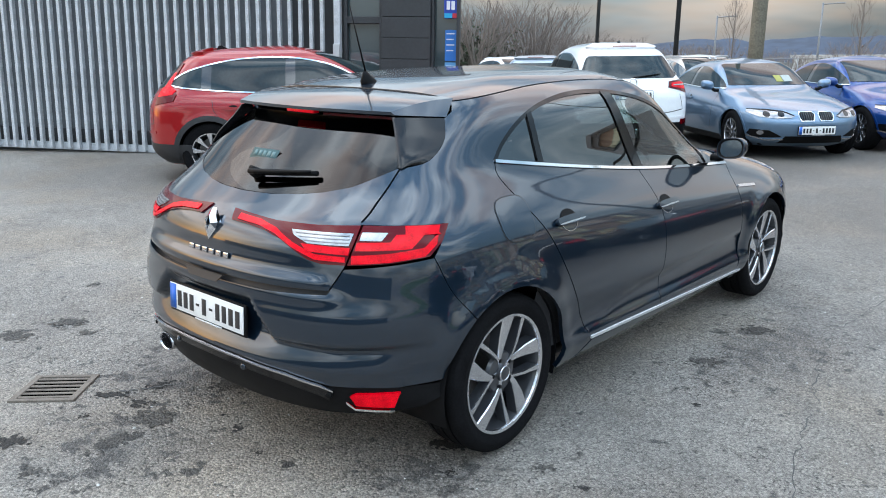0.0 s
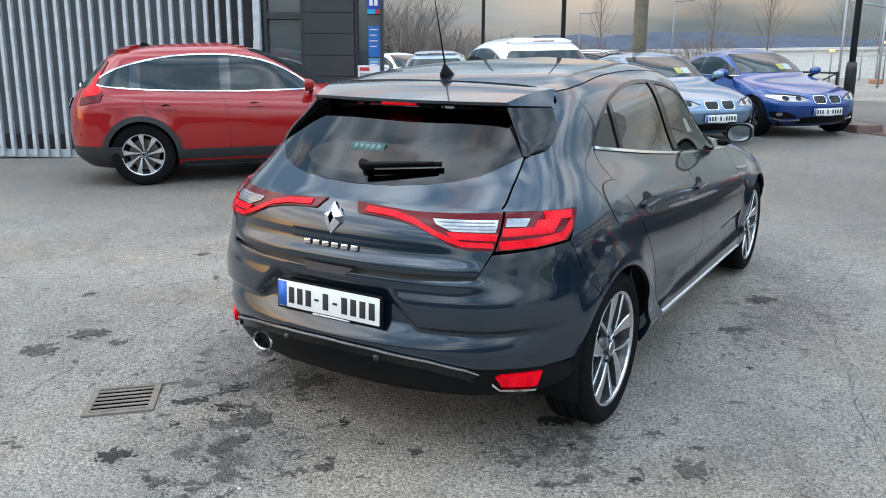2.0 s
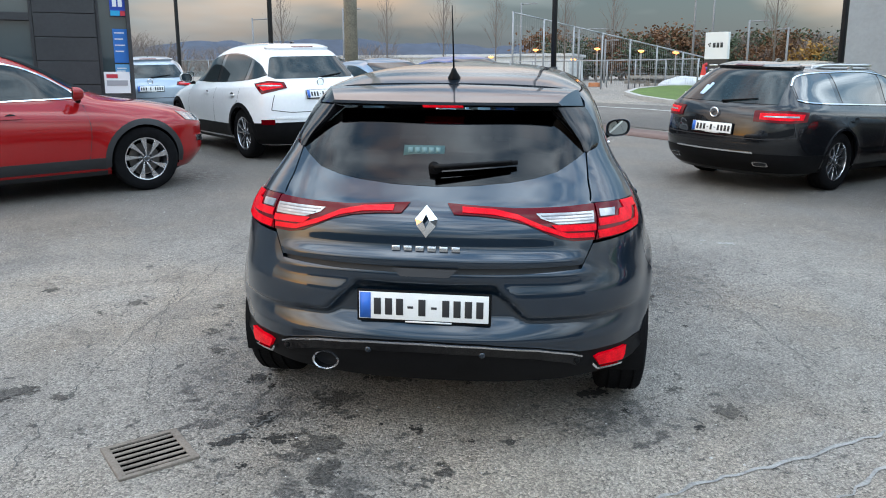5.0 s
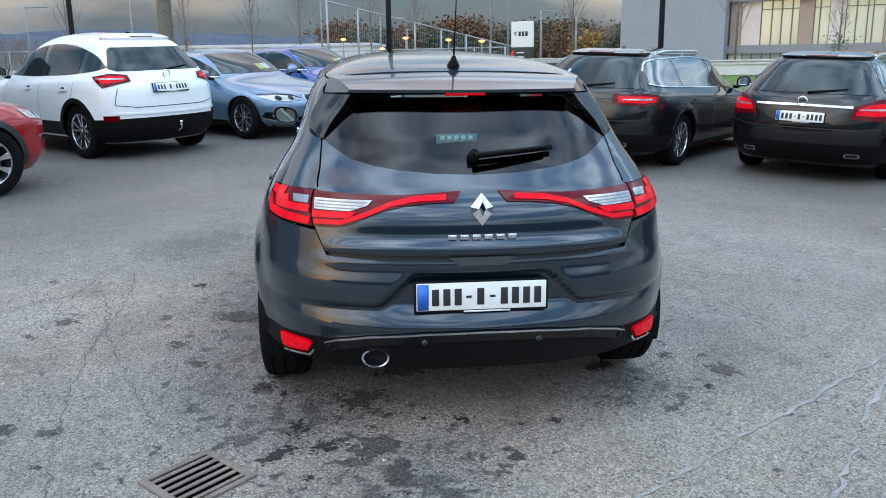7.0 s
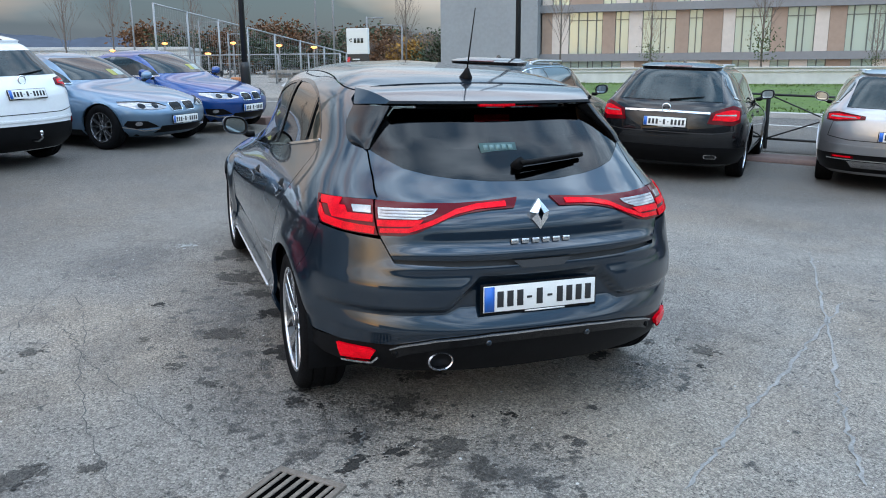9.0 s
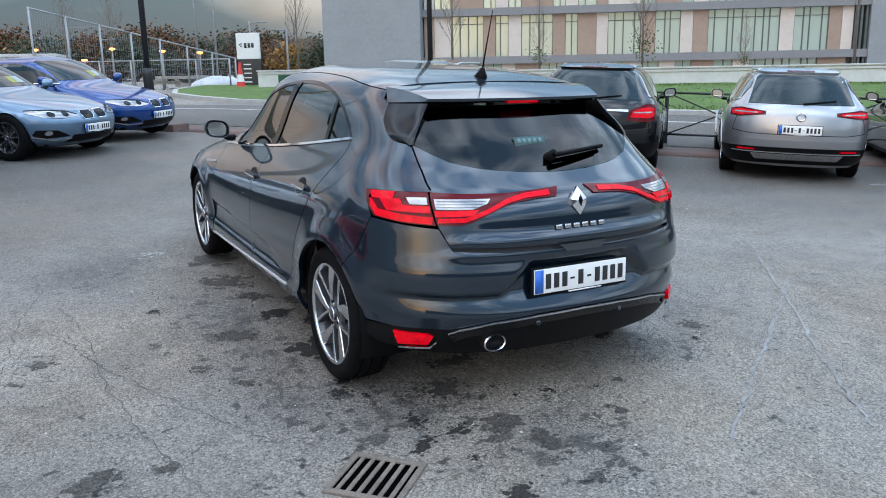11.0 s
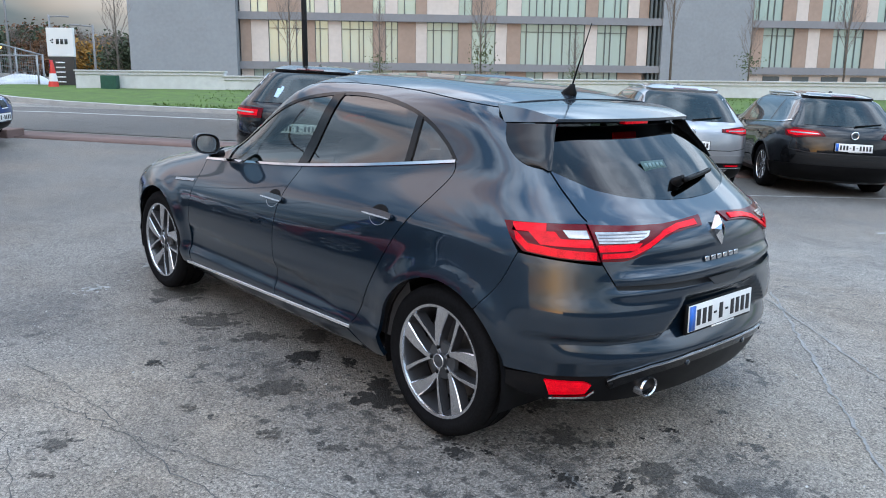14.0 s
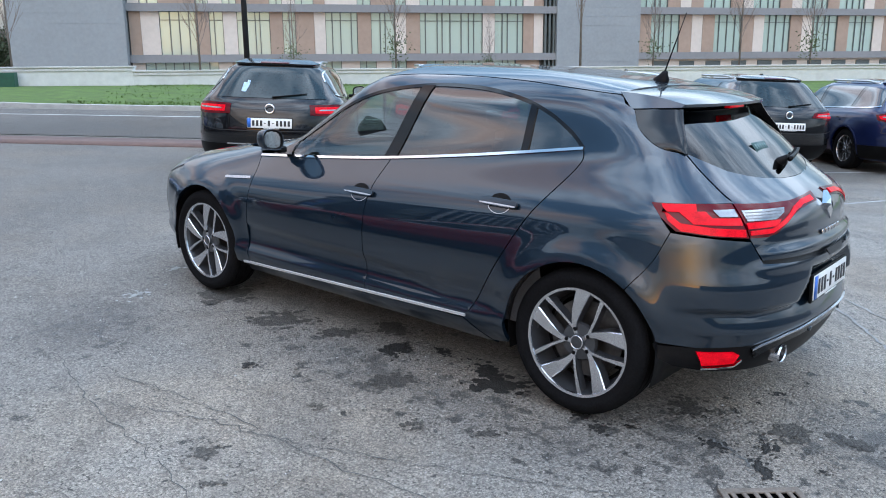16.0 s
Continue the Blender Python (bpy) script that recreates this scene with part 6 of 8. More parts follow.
fw = pair("front_window", slanted(OPEN, 1.22, 2.2), GLASS_CLEAR, step=0.05, off=-0.003, gap=0.004, rim=0.004, label="lightly tinted front door window")
rw = pair("rear_window_pane", cut_poly(slanted(OPEN, -.5, 1.15), .42, 3), GLASS_SIDE, step=0.05, off=-0.003, gap=0.004, rim=0.004, label="dark privacy glass in the rear door")
qw = pair("quarter_window", cut_poly(OPEN, .0, .395), GLASS_SIDE, step=0.05, off=-0.003, gap=0.004, rim=0.004)
pair("belt_strip", ribbon(BELT, 0.012), CHROME, step=0.05, off=0.007, gap=0, label="chrome strip under the side windows")
for right in (True, False):
    mirror_arm(HATCH, hatch, GREY, 1.965, 0.930, right, 0.76)
    for y_, z_, d in ((1.315, .792, fd), (.440, .850, rd)):
        handle(HATCH, hatch, y_, z_, right, GREY, SATIN)

# fuel flap on the driver's side
flap = [(.10 + .105 * math.copysign(abs(math.cos(t)) ** .6, math.cos(t)), .905 + .082 * math.copysign(abs(math.sin(t)) ** .6, math.sin(t))) for t in np.linspace(0, 2 * math.pi, 40, endpoint=False)]
part("fuel_flap_gap", patch(HATCH, "side", flap, step=0.04, off=0.001, rim=0), INK, hatch)
part("fuel_flap", patch(HATCH, "side", inset(flap, 0.004), step=0.03, off=0.0025, rim=0.004), GREY, hatch)

# tailgate, lamps, bumper
GATE_R = [(33.5, .735), (36.4, .815), (39.2, .945)] + wrap_pts(GATE_EDGE[::-1])[1:]
GLASS_LOW = [(46.0, 1.100), (35.5, 1.050), (28, 1.028), (21, 1.015), (11, 1.004), (0, 1.000)]
gate_poly = GATE_R + GLASS_LOW[1:] + [(-a, b) for a, b in GLASS_LOW[1:-1][::-1]] + [(-a, b) for a, b in GATE_R[::-1]] + [(-20, .729), (0, .726), (20, .729)]


def patch_bent(poly, bend, **kw):
    """A wrapped panel whose skin is pressed in or out by bend(x, y, z)."""
    bm = patch(HATCH, "wrap", poly, **kw)
    p = np.array([v.co[:] for v in bm.verts])
    nrm = HATCH.normal(p)
    for v, q, d in zip(bm.verts, nrm, bend(p[:, 0], p[:, 1], p[:, 2])):
        v.co += Vector(q) * float(d)
    return bm


def gate_bend(x, y, z):
    lip = 0.014 * np.exp(-((z - 0.752) / 0.020) ** 2) * ramp(0.62, 0.5, np.abs(x))
    return lip - 0.006 * np.exp(-((z - 0.80) / 0.03) ** 2) * ramp(0.55, 0.40, np.abs(x))


gate = part("tailgate", patch_bent([(a * 0.998, b) for a, b in gate_poly], gate_bend, step=0.015, ustep=1.6, rim=0.03), GREY, hatch)


def bumper_bend(x, y, z):
    """The upper skin overhangs a recess for the plate and, out to the corners, a ledge that comes forward again to the lower edge."""
    ax = np.abs(x)
    brim = np.interp(ax, (0, .262, .385, .62, .9), (.668, .668, .540, .536, .548))
    under = ramp(brim + 0.012, brim - 0.022, z)
    deep = np.interp(ax, (0, .30, .45, .74, .84), (.052, .050, .042, .030, .0))
    back = np.clip((z - 0.448) / 0.090, 0, 1)
    shelf = 0.010 * np.exp(-((z - 0.702) / 0.022) ** 2) * ramp(0.66, 0.5, ax)
    return -deep * under * back + shelf


SEAM = wrap_pts(smooth_path([(-.345, .834), (-.30, .72), (-.215, .597)], 4))
ARCH_W = wrap_pts(arc(0, .316, .352, 127, 166, 10))
BUMP_R = [(33.2, .720), (36.4, .808)] + SEAM + ARCH_W[1:] + [(46.5, .388), (40, .392), (33.5, .392), (24, .425), (12, .442)]
bump_poly = BUMP_R + [(0, .446)] + [(-a, b) for a, b in BUMP_R[::-1]] + [(-20, .708), (0, .704), (20, .708)]
bumper = part("rear_bumper", patch_bent(bump_poly, bumper_bend, step=0.010, ustep=1.0, rim=0.03), GREY, hatch)
LOW_R = [(12, .440), (24, .423), (33.5, .390), (40, .390), (46.5, .386), (55.8, .388), (54.5, .338), (51, .304), (44, .284), (32, .266), (16, .258)]
part("rear_valance", patch(HATCH, "wrap", LOW_R + [(-a, b) for a, b in LOW_R[::-1]] + [(0, .442)][:0], step=0.03, ustep=3, off=-0.004, rim=0.03), BLACK, hatch, "black plastic lower rear bumper")
DIFF = [(-34, .376), (-31.5, .392), (-24, .418), (-12, .434), (0, .438), (12, .434), (24, .418), (31.5, .392), (34, .376)]
part("diffuser_blade", patch(HATCH, "wrap", [(a, b) for a, b in DIFF] + [(a * .97, b - .040) for a, b in DIFF[::-1]], step=0.02, ustep=3, off=0.005, rim=0.03), PANELBLACK, hatch, "gloss black diffuser blade")
part("diffuser_trim", patch(HATCH, "wrap", [(a, b + .003) for a, b in DIFF] + [(a, b - .0035) for a, b in DIFF[::-1]], step=0.02, ustep=3, off=0.011, rim=0.012), SATIN, hatch)
part("tailgate_seal", patch(HATCH, "wrap", [(-36, .69), (36, .69), (36, .77), (-36, .77)], step=0.04, ustep=3, off=-0.022, rim=0), INK, hatch)
part("boot_handle_recess", patch(HATCH, "wrap", [(-7.2, .722), (7.2, .722), (5.2, .692), (-5.2, .692)], step=0.02, ustep=2, off=0.012, rim=0.005), INK, hatch)
for sg in (1, -1):
    M = lambda poly: [(sg * a, b) for a, b in poly]
    outer = part("tail_lamp", patch(HATCH, "wrap", M([(37.0, .822), (39.7, .943), (48, .941), (57.6, .936), (55.6, .885), (52.6, .842), (45, .829)]), step=0.02, ustep=2, off=0.006, rim=0.02), DARKRED, hatch, "red tail lamp wrapping round the rear corner")
    part("light_guide", patch(HATCH, "wrap", M(ribbon([(37.8, .840), (45, .846), (51.6, .857), (54.2, .890), (55.4, .920), (48, .925)], 0.027)), step=0.02, ustep=2, off=0.010, rim=0.004), REDLAMP, outer)
    part("light_guide", patch(HATCH, "wrap", M([(38.4, .868), (49.0, .870), (52.0, .912), (46.2, .914), (45.0, .893), (38.7, .893)]), step=0.02, ustep=2, off=0.010, rim=0.004), REDLAMP, outer)
    part("clear_insert", patch(HATCH, "wrap", M([(39.2, .898), (43.4, .897), (44.6, .920), (39.7, .922)]), step=0.02, ustep=2, off=0.011, rim=0.004), CLEARLAMP, outer)
    inner = part("tail_lamp", patch(HATCH, "wrap", M([(36.6, .822), (39.2, .943), (30, .938), (20, .937), (4.6, .950), (6.2, .916), (12, .913), (17.5, .904), (22, .886), (29, .832), (32, .822)]), step=0.02, ustep=2, off=0.006, rim=0.02), DARKRED, hatch, "red tail lamp strip running across the tailgate")
    part("light_guide", patch(HATCH, "wrap", M(ribbon([(8.2, .930), (15.5, .924), (20.5, .908), (25.5, .872), (30.5, .843), (36.6, .840)], 0.017)), step=0.02, ustep=2, off=0.010, rim=0.004), REDLAMP, inner)
    part("clear_insert", patch(HATCH, "wrap", M([(25.4, .902), (28.8, .882), (37.2, .882), (38.0, .918), (24.6, .918)]), step=0.02, ustep=2, off=0.010, rim=0.004), CLEARLAMP, inner)
    for k in range(3):
        zr = .889 + .010 * k
        part("lamp_rib", patch(HATCH, "wrap", M([(27.6 - .9 * k, zr), (37.2, zr), (37.3, zr + .0025), (27.4 - .9 * k, zr + .0025)]), step=0.02, ustep=2, off=0.0125, rim=0.003), mat("lamp_rib_grey", (0.25, 0.24, 0.245), rough=0.2, metal=0.5), inner)
    part("light_guide", patch(HATCH, "wrap", M([(28.8, .858), (37.2, .854), (37.5, .876), (27.4, .880)]), step=0.02, ustep=2, off=0.0125, rim=0.003), REDLAMP, inner)
    part("fog_reflector", patch(HATCH, "wrap", M([(46.6, .372), (38.6, .370), (37.2, .360), (38.4, .328), (45.4, .322)]), step=0.02, ustep=2, off=0.012, rim=0.02), REDLAMP, hatch, "small red reflector low in the bumper")
    part("reflector_trim", patch(HATCH, "wrap", M(ribbon([(36.6, .338), (38.2, .314), (45.4, .308)], 0.009)), step=0.02, ustep=2, off=0.014, rim=0.01), CHROME, hatch)
    for a, z in ((33.0, .355), (12.5, .395)):
        c = HATCH.place("wrap", [(sg * a, z)])[0]
        bm = bmesh.new()
        lathe(bm, [(0.004, 0.001), (0.004, 0.011), (0.0, 0.0125), (-0.01, 0.0125)], 18)
        o = part("parking_sensor", bm, GREY if a < 20 else BLACK, hatch)
        o.matrix_local = Matrix.Translation(c) @ pose(0, 0, 0, 0, 0, sg * a - 90) @ Matrix.Translation((0.006, 0, 0))

# rear window with its black border, wiper, spoiler
gp = [(.555, 1.160), (.582, 1.112), (.49, 1.054), (.38, 1.029), (.25, 1.012), (.12, 1.005), (0, 1.003)]
glass_poly = gp + [(-a, b) for a, b in gp[::-1][1:]] + [(-.44, 1.268), (.44, 1.268)]
rear_glass = part("rear_window", patch(HATCH, "rear", glass_poly, step=0.03, off=-0.002, rim=0.006), GLASS_DARK, hatch, "dark tinted rear window")
for sg in (1, -1):
    # the top piece reaches well down the glass as a broad black band
    part("window_border", patch(HATCH, "rear", [(sg * a, b) for a, b in ((.578, 1.112), (.550, 1.160), (.44, 1.267), (.40, 1.274), (.0, 1.274), (.0, 1.178), (.34, 1.175), (.40, 1.165), (.560, 1.104))], step=0.04, off=-0.006, rim=0), GLOSSBLACK, rear_glass)
    part("window_border", patch(HATCH, "rear", [(sg * a, b) for a, b in ribbon([(.56, 1.103), (.49, 1.060), (.38, 1.036), (.25, 1.019), (.12, 1.012), (0, 1.010)], 0.018)], step=0.04, off=-0.006, rim=0), GLOSSBLACK, rear_glass)
for sg in (1, -1):          # panels that run from the rear pillars to an upright edge beside the glass
    front_ = smooth_path(HATCH.place("side", [(-.045, 1.278), (-.072, 1.237), (-.10, 1.200), (-.19, 1.140), (-.285, 1.116)]), 4)
    back_ = smooth_path([(.474, -.204, 1.284), (.497, -.219, 1.250), (.518, -.234, 1.222), (.562, -.270, 1.165), (.587, -.291, 1.117)], 4)
    glass_ = smooth_path([(.440, -.150, 1.272), (.470, -.174, 1.245), (.500, -.197, 1.215), (.552, -.244, 1.160), (.580, -.286, 1.113)], 4)
    bm = bmesh.new()
    rows = []
    for p_, q_, g_ in zip(front_, back_, glass_):
        row = [Vector(p_).lerp(Vector(q_), k / 5) + Vector((0.004 + 0.010 * math.sin(math.pi * k / 5), 0, 0)) for k in range(6)] + [Vector(q_) + Vector((-0.004, -0.001, 0)), Vector(g_)]
        rows.append([bm.verts.new((sg * v.x, v.y, v.z)) for v in row])
    for r0, r1 in zip(rows, rows[1:]):
        for k in range(7):
            bm.faces.new((r0[k], r0[k + 1], r1[k + 1], r1[k]))
    bmesh.ops.recalc_face_normals(bm, faces=list(bm.faces))
    if sum(f.normal.x for f in bm.faces) * sg < 0:
        bmesh.ops.reverse_faces(bm, faces=list(bm.faces))
    part("pillar_panel", sharpen(bm, 40), PANELBLACK, hatch, "gloss black panel beside the rear window")
rows = []
for t in [-1, -.985, -.965, -.93] + [k / 10 for k in range(-9, 10)] + [.93, .965, .985, 1]:
    e_, sg = abs(t), math.copysign(1, t)
    k_ = min(e_, .93) / .93
    d_ = float(ramp(.93, 1.0, e_)) ** 0.8
    fx, fy, fz = .556 * k_ + .024 * d_, .036 + .004 * k_ - .066 * d_, 1.3655 - .0185 * k_ ** 2 - .066 * d_
    tx, ty, tz = .470 * k_ + .014 * d_, -.262 + .050 * k_ ** 2 + .008 * d_, 1.303 + .001 * k_ - .012 * d_
    row = []
    for j in range(9):
        s_ = j / 8
        row.append((sg * (fx + (tx - fx) * s_), fy + (ty - fy) * s_, fz + (tz - fz) * s_ + .009 * math.sin(math.pi * s_) * (1 - d_)))
    th = 1 - .85 * d_
    row.append((sg * tx, ty + .001, tz - .012 * th))
    row.append((sg * tx * .995, ty + .04, tz - .022 * th))
    row.append((sg * tx * (.99 + .04 * d_), -.12 + .02 * d_, 1.274 + .010 * d_))
    row.append((sg * fx * .985, fy - .01, fz - .045 * th))
    rows.append(row)
bm = bmesh.new()
vv = [[bm.verts.new(c) for c in r_] for r_ in rows]
for a, b in zip(vv, vv[1:]):
    for j in range(len(a)):
        bm.faces.new((a[j], b[j], b[(j + 1) % len(a)], a[(j + 1) % len(a)]))
bm.faces.new(vv[0])
bm.faces.new(vv[-1][::-1])
bmesh.ops.recalc_face_normals(bm, faces=list(bm.faces))
spoil = part("roof_spoiler", sharpen(bm, 30), GREY, hatch)
bm = bmesh.new()
box(bm, (0, -0.243, 1.286), (0.17, 0.030, 0.015), bevel=0.004)
part("brake_lamp", bm, REDLAMP, spoil, "red high brake lamp under the spoiler")
bm = bmesh.new()
wy, wz = -0.490, 1.055
lathe(bm, [(0.05, 0.001), (0.05, 0.022), (0.0, 0.028)], 20)
for v in bm.verts:
    v.co = Vector((v.co.y, wy - v.co.x * 0.85 + 0.03, wz - 0.010 + v.co.x * 0.5 + v.co.z))
pts = []
for k in range(9):
    t = k / 8
    c = HATCH.place("rear", [(0.0 + 0.30 * t, 1.050 + 0.022 * t)])[0]
    pts.append((c[0], c[1] - 0.035 + 0.012 * t, c[2] + 0.02))
tube(bm, pts, 0.011, 8, r2=0.006)
wiper = part("rear_wiper", bm, BLACK, hatch)
bm = bmesh.new()
pts = [HATCH.place("rear", [(-0.02 + 0.34 * k / 8, 1.050 + 0.026 * k / 8)])[0] for k in range(9)]
tube(bm, [(a, b - 0.014, c + 0.010) for a, b, c in pts], 0.010, 6)
part("wiper_blade", bm, RUBBER, wiper)

# badges: a plain chrome lozenge and plain bars for the model name
by = float(HATCH.place("rear", [(0, .895)])[0][1])
bm = bmesh.new()
outer_, inner_ = [(0, .060), (.042, .008), (.036, -.018), (0, -.062), (-.036, -.018), (-.042, .008)], [(0, .026), (.013, 0), (0, -.028), (-.013, 0)]
ov = [bm.verts.new((a, -0.004, b)) for a, b in outer_]
iv = [bm.verts.new((a, -0.016, b)) for a, b in inner_]
bk = [bm.verts.new((a, 0.012, b)) for a, b in outer_]
pairs_ = [(0, 0), (1, 1), (2, 1), (3, 2), (4, 3), (5, 3)]
for (i, p_), (j, q_) in zip(pairs_, pairs_[1:] + pairs_[:1]):
    f_ = [ov[i], ov[j], iv[q_]] if p_ == q_ else [ov[i], ov[j], iv[q_], iv[p_]]
    bm.faces.new(f_)
for i in range(6):
    bm.faces.new((ov[i], bk[i], bk[(i + 1) % 6], ov[(i + 1) % 6]))
bmesh.ops.recalc_face_normals(bm, faces=list(bm.faces))
badge = part("badge", bm, CHROME, hatch, "chrome lozenge badge", smooth=False)
badge.matrix_local = pose(0, by - 0.010, .895, -14, 0, 0)
for k in range(6):
    bx = -0.112 + 0.045 * k
    c = HATCH.place("rear", [(bx, .795)])[0]
    bm = bmesh.new()
    box(bm, (0, 0, 0), (0.031, 0.005, 0.019), bevel=0.002)
    o = part("name_bar", bm, SATIN, hatch)
    o.matrix_local = pose(bx, c[1] - 0.002, .795, -8, 0, 0)
pl = float(HATCH.place("rear", [(0, .575)])[0][1])
number_plate(hatch, pose(-0.004, pl + 0.024, .573, -3, 0, 0), w=0.492, h=0.105)

# exhaust tip
bm = bmesh.new()
lathe(bm, [(0.10, 0.036), (0.0, 0.038), (-0.005, 0.042), (0.002, 0.046), (0.14, 0.044)], 36)
for v in bm.verts:
    v.co = Vector((v.co.y * 1.18, v.co.x, v.co.z * 0.86))
ex = part("exhaust_tip", sharpen(bm, 20), SATIN, hatch, "chrome oval exhaust tip")
ex.location = (-0.403, -0.695, 0.322)
bm = bmesh.new()
lathe(bm, [(0.07, 0.0001), (0.07, 0.040)], 24)
for v in bm.verts:
    v.co = Vector((v.co.y * 1.18, v.co.x, v.co.z * 0.86))
part("exhaust_bore", bm, INK, ex)

# aerial
bm = bmesh.new()
lathe(bm, [(0, 0.030), (0.012, 0.028), (0.035, 0.014), (0.05, 0.009), (0.052, 0.001)], 20, axis="Z")
for v in bm.verts:
    v.co.y = v.co.y * 1.5 - v.co.z * 0.5
base = part("aerial_base", bm, BLACK, hatch)
az = float(HATCH.place("roof", [(0, .130)])[0][2])
base.location = (0, .130, az - 0.006)
bm = bmesh.new()
tube(bm, [(0, -0.022, 0.045), (0, -0.105, 0.318)], 0.0042, 8, r2=0.0022)
part("aerial_mast", bm, BLACK, base, "thin black roof aerial raked backwards")

# wheels, wells, underside
for right in (True, False):
    for yw in (0, 2.669):
        sg = 1 if right else -1
        wheel(hatch, sg * 0.782, yw, 0.316, 0.205, 0.236, 5, right)
        bm = bmesh.new()
        lathe(bm, [(0.45, 0.001), (0.45, 0.365), (0.864, 0.354)], 40)
        bmesh.ops.delete(bm, geom=[v for v in bm.verts if v.co.z < -0.13], context="VERTS")
        w_ = part("wheel_well", bm, BLACK, hatch)
        w_.matrix_local = Matrix.Translation((0, yw, .316)) @ Matrix.Diagonal((sg, 1, 1, 1))
bm = bmesh.new()
box(bm, (0, 1.50, 0.215), (1.46, 3.4, 0.07), bevel=0.03)
box(bm, (0.1, -0.30, 0.31), (0.8, 0.40, 0.10), bevel=0.04)
part("underbody", bm, BLACK, hatch)

# cabin
bm = bmesh.new()
box(bm, (0, 1.15, 0.36), (1.50, 3.0, 0.05))
box(bm, (0, -0.25, 0.93), (1.15, 0.45, 0.03), bevel=0.01)
part("cabin_floor", bm, INTERIOR, hatch)
for mir in (False, True):
    part("door_lining", patch(HATCH, "side", [(.2, .32), (2.2, .32), (2.2, .86), (1.2, .95), (.2, 1.06)], step=0.15, off=-0.055, rim=0, mirror=mir), INTERIOR, hatch)


def seat(name, x, y, w, h):
    bm = bmesh.new()
    box(bm, (0, 0.25, 0.50), (w, 0.52, 0.16), bevel=0.05)
    box(bm, (0, -0.06, 0.80), (w, 0.14, h), Euler((radians(14), 0, 0)).to_matrix(), bevel=0.05)
    s_ = part(name, bm, INTERIOR, hatch)
    s_.location = (x, y, 0)
    return s_


def headrest(x, y, z):
    bm = bmesh.new()
    box(bm, (0, 0, 0), (0.25, 0.09, 0.16), bevel=0.04)
    tube(bm, [(-0.05, 0.01, -0.16), (-0.05, 0, 0)], 0.006)
    tube(bm, [(0.05, 0.01, -0.16), (0.05, 0, 0)], 0.006)
    o = part("headrest", bm, INTERIOR, hatch)
    o.location = (x, y, z)


for x in (-.36, .36):
    seat("front_seat", x, 1.18, 0.50, 0.64)
    headrest(x, 1.01, 1.185)
seat("rear_bench", 0, 0.32, 1.22, 0.60)
for x in (-.38, 0, .38):
    headrest(x, 0.14, 1.13)
bm = bmesh.new()
box(bm, (0, 2.02, 0.80), (1.42, 0.40, 0.22), bevel=0.07)
part("dashboard", bm, INTERIOR, hatch)
bm = bmesh.new()
ring = [(0.185 * math.cos(2 * math.pi * k / 28), 0, 0.185 * math.sin(2 * math.pi * k / 28)) for k in range(29)]
tube(bm, ring, 0.014, 8)
box(bm, (0, 0, 0), (0.34, 0.03, 0.05), bevel=0.01)
box(bm, (0, 0, -0.08), (0.05, 0.03, 0.18), bevel=0.01)
st = part("steering_wheel", bm, BLACK, hatch)
st.matrix_local = pose(0.36, 1.72, 0.90, 24, 0, 0)
bm = bmesh.new()
box(bm, (0, 0, 0), (0.23, 0.03, 0.06), bevel=0.015)
rm = part("cabin_mirror", bm, BLACK, hatch)
rm.location = (0, 1.62, 1.27)
# dealer sticker in the rear window, its lettering as plain bars
c = HATCH.place("rear", [(-0.055, 1.115)])[0]
bm = bmesh.new()
box(bm, (0, 0, 0), (0.165, 0.002, 0.060))
stk = part("window_sticker", bm, mat("sticker_green", (0.035, 0.085, 0.085), rough=0.5), rear_glass, "small green rectangular sticker in the rear window")
stk.matrix_local = pose(c[0], c[1] + 0.002, c[2], -38, 0, 0)
for k in range(5):
    bm = bmesh.new()
    box(bm, (-0.056 + 0.028 * k, -0.002, 0.008), (0.019, 0.001, 0.024))
    o = part("letter_bar", bm, mat("sticker_pale", (0.12, 0.20, 0.20), rough=0.5), rear_glass)
    o.matrix_local = pose(c[0], c[1] + 0.002, c[2], -38, 0, 0)
hatch.matrix_world = on_ground(0, 0, 90)

# ---------------------------------------------------------------- slatted facade and dark showroom corner
FACADE = pose(-11.75, 2.85, 0.0, 0, 0, 30.0)       # its x axis runs along the facade, y into the building
DARKCLAD = mat("anthracite_cladding", (0.030, 0.032, 0.035), rough=0.5, vary=0.2, scale=3)
GALV = mat("galvanised_steel", (0.52, 0.54, 0.56), rough=0.5, metal=0.2, vary=0.25, scale=6)
SHOPGLASS = mat("showroom_glass", (0.05, 0.07, 0.075), rough=0.03, coat=1.0)


def facade_box(name, x0, x1, y0, y1, z0, z1, material, label="", cat="", kind="structure", parent=None, bevel=0.0):
    bm = bmesh.new()
    box(bm, ((x0 + x1) / 2, (y0 + y1) / 2, (z0 + z1) / 2), (x1 - x0, y1 - y0, z1 - z0), bevel=bevel)
    ob = part(name, bm, material, parent, smooth=False)
    if not parent:
        tagged(ob, label, cat, kind=kind)
        ob.matrix_world = FACADE
    elif label:
        ob["label"] = label
    return ob


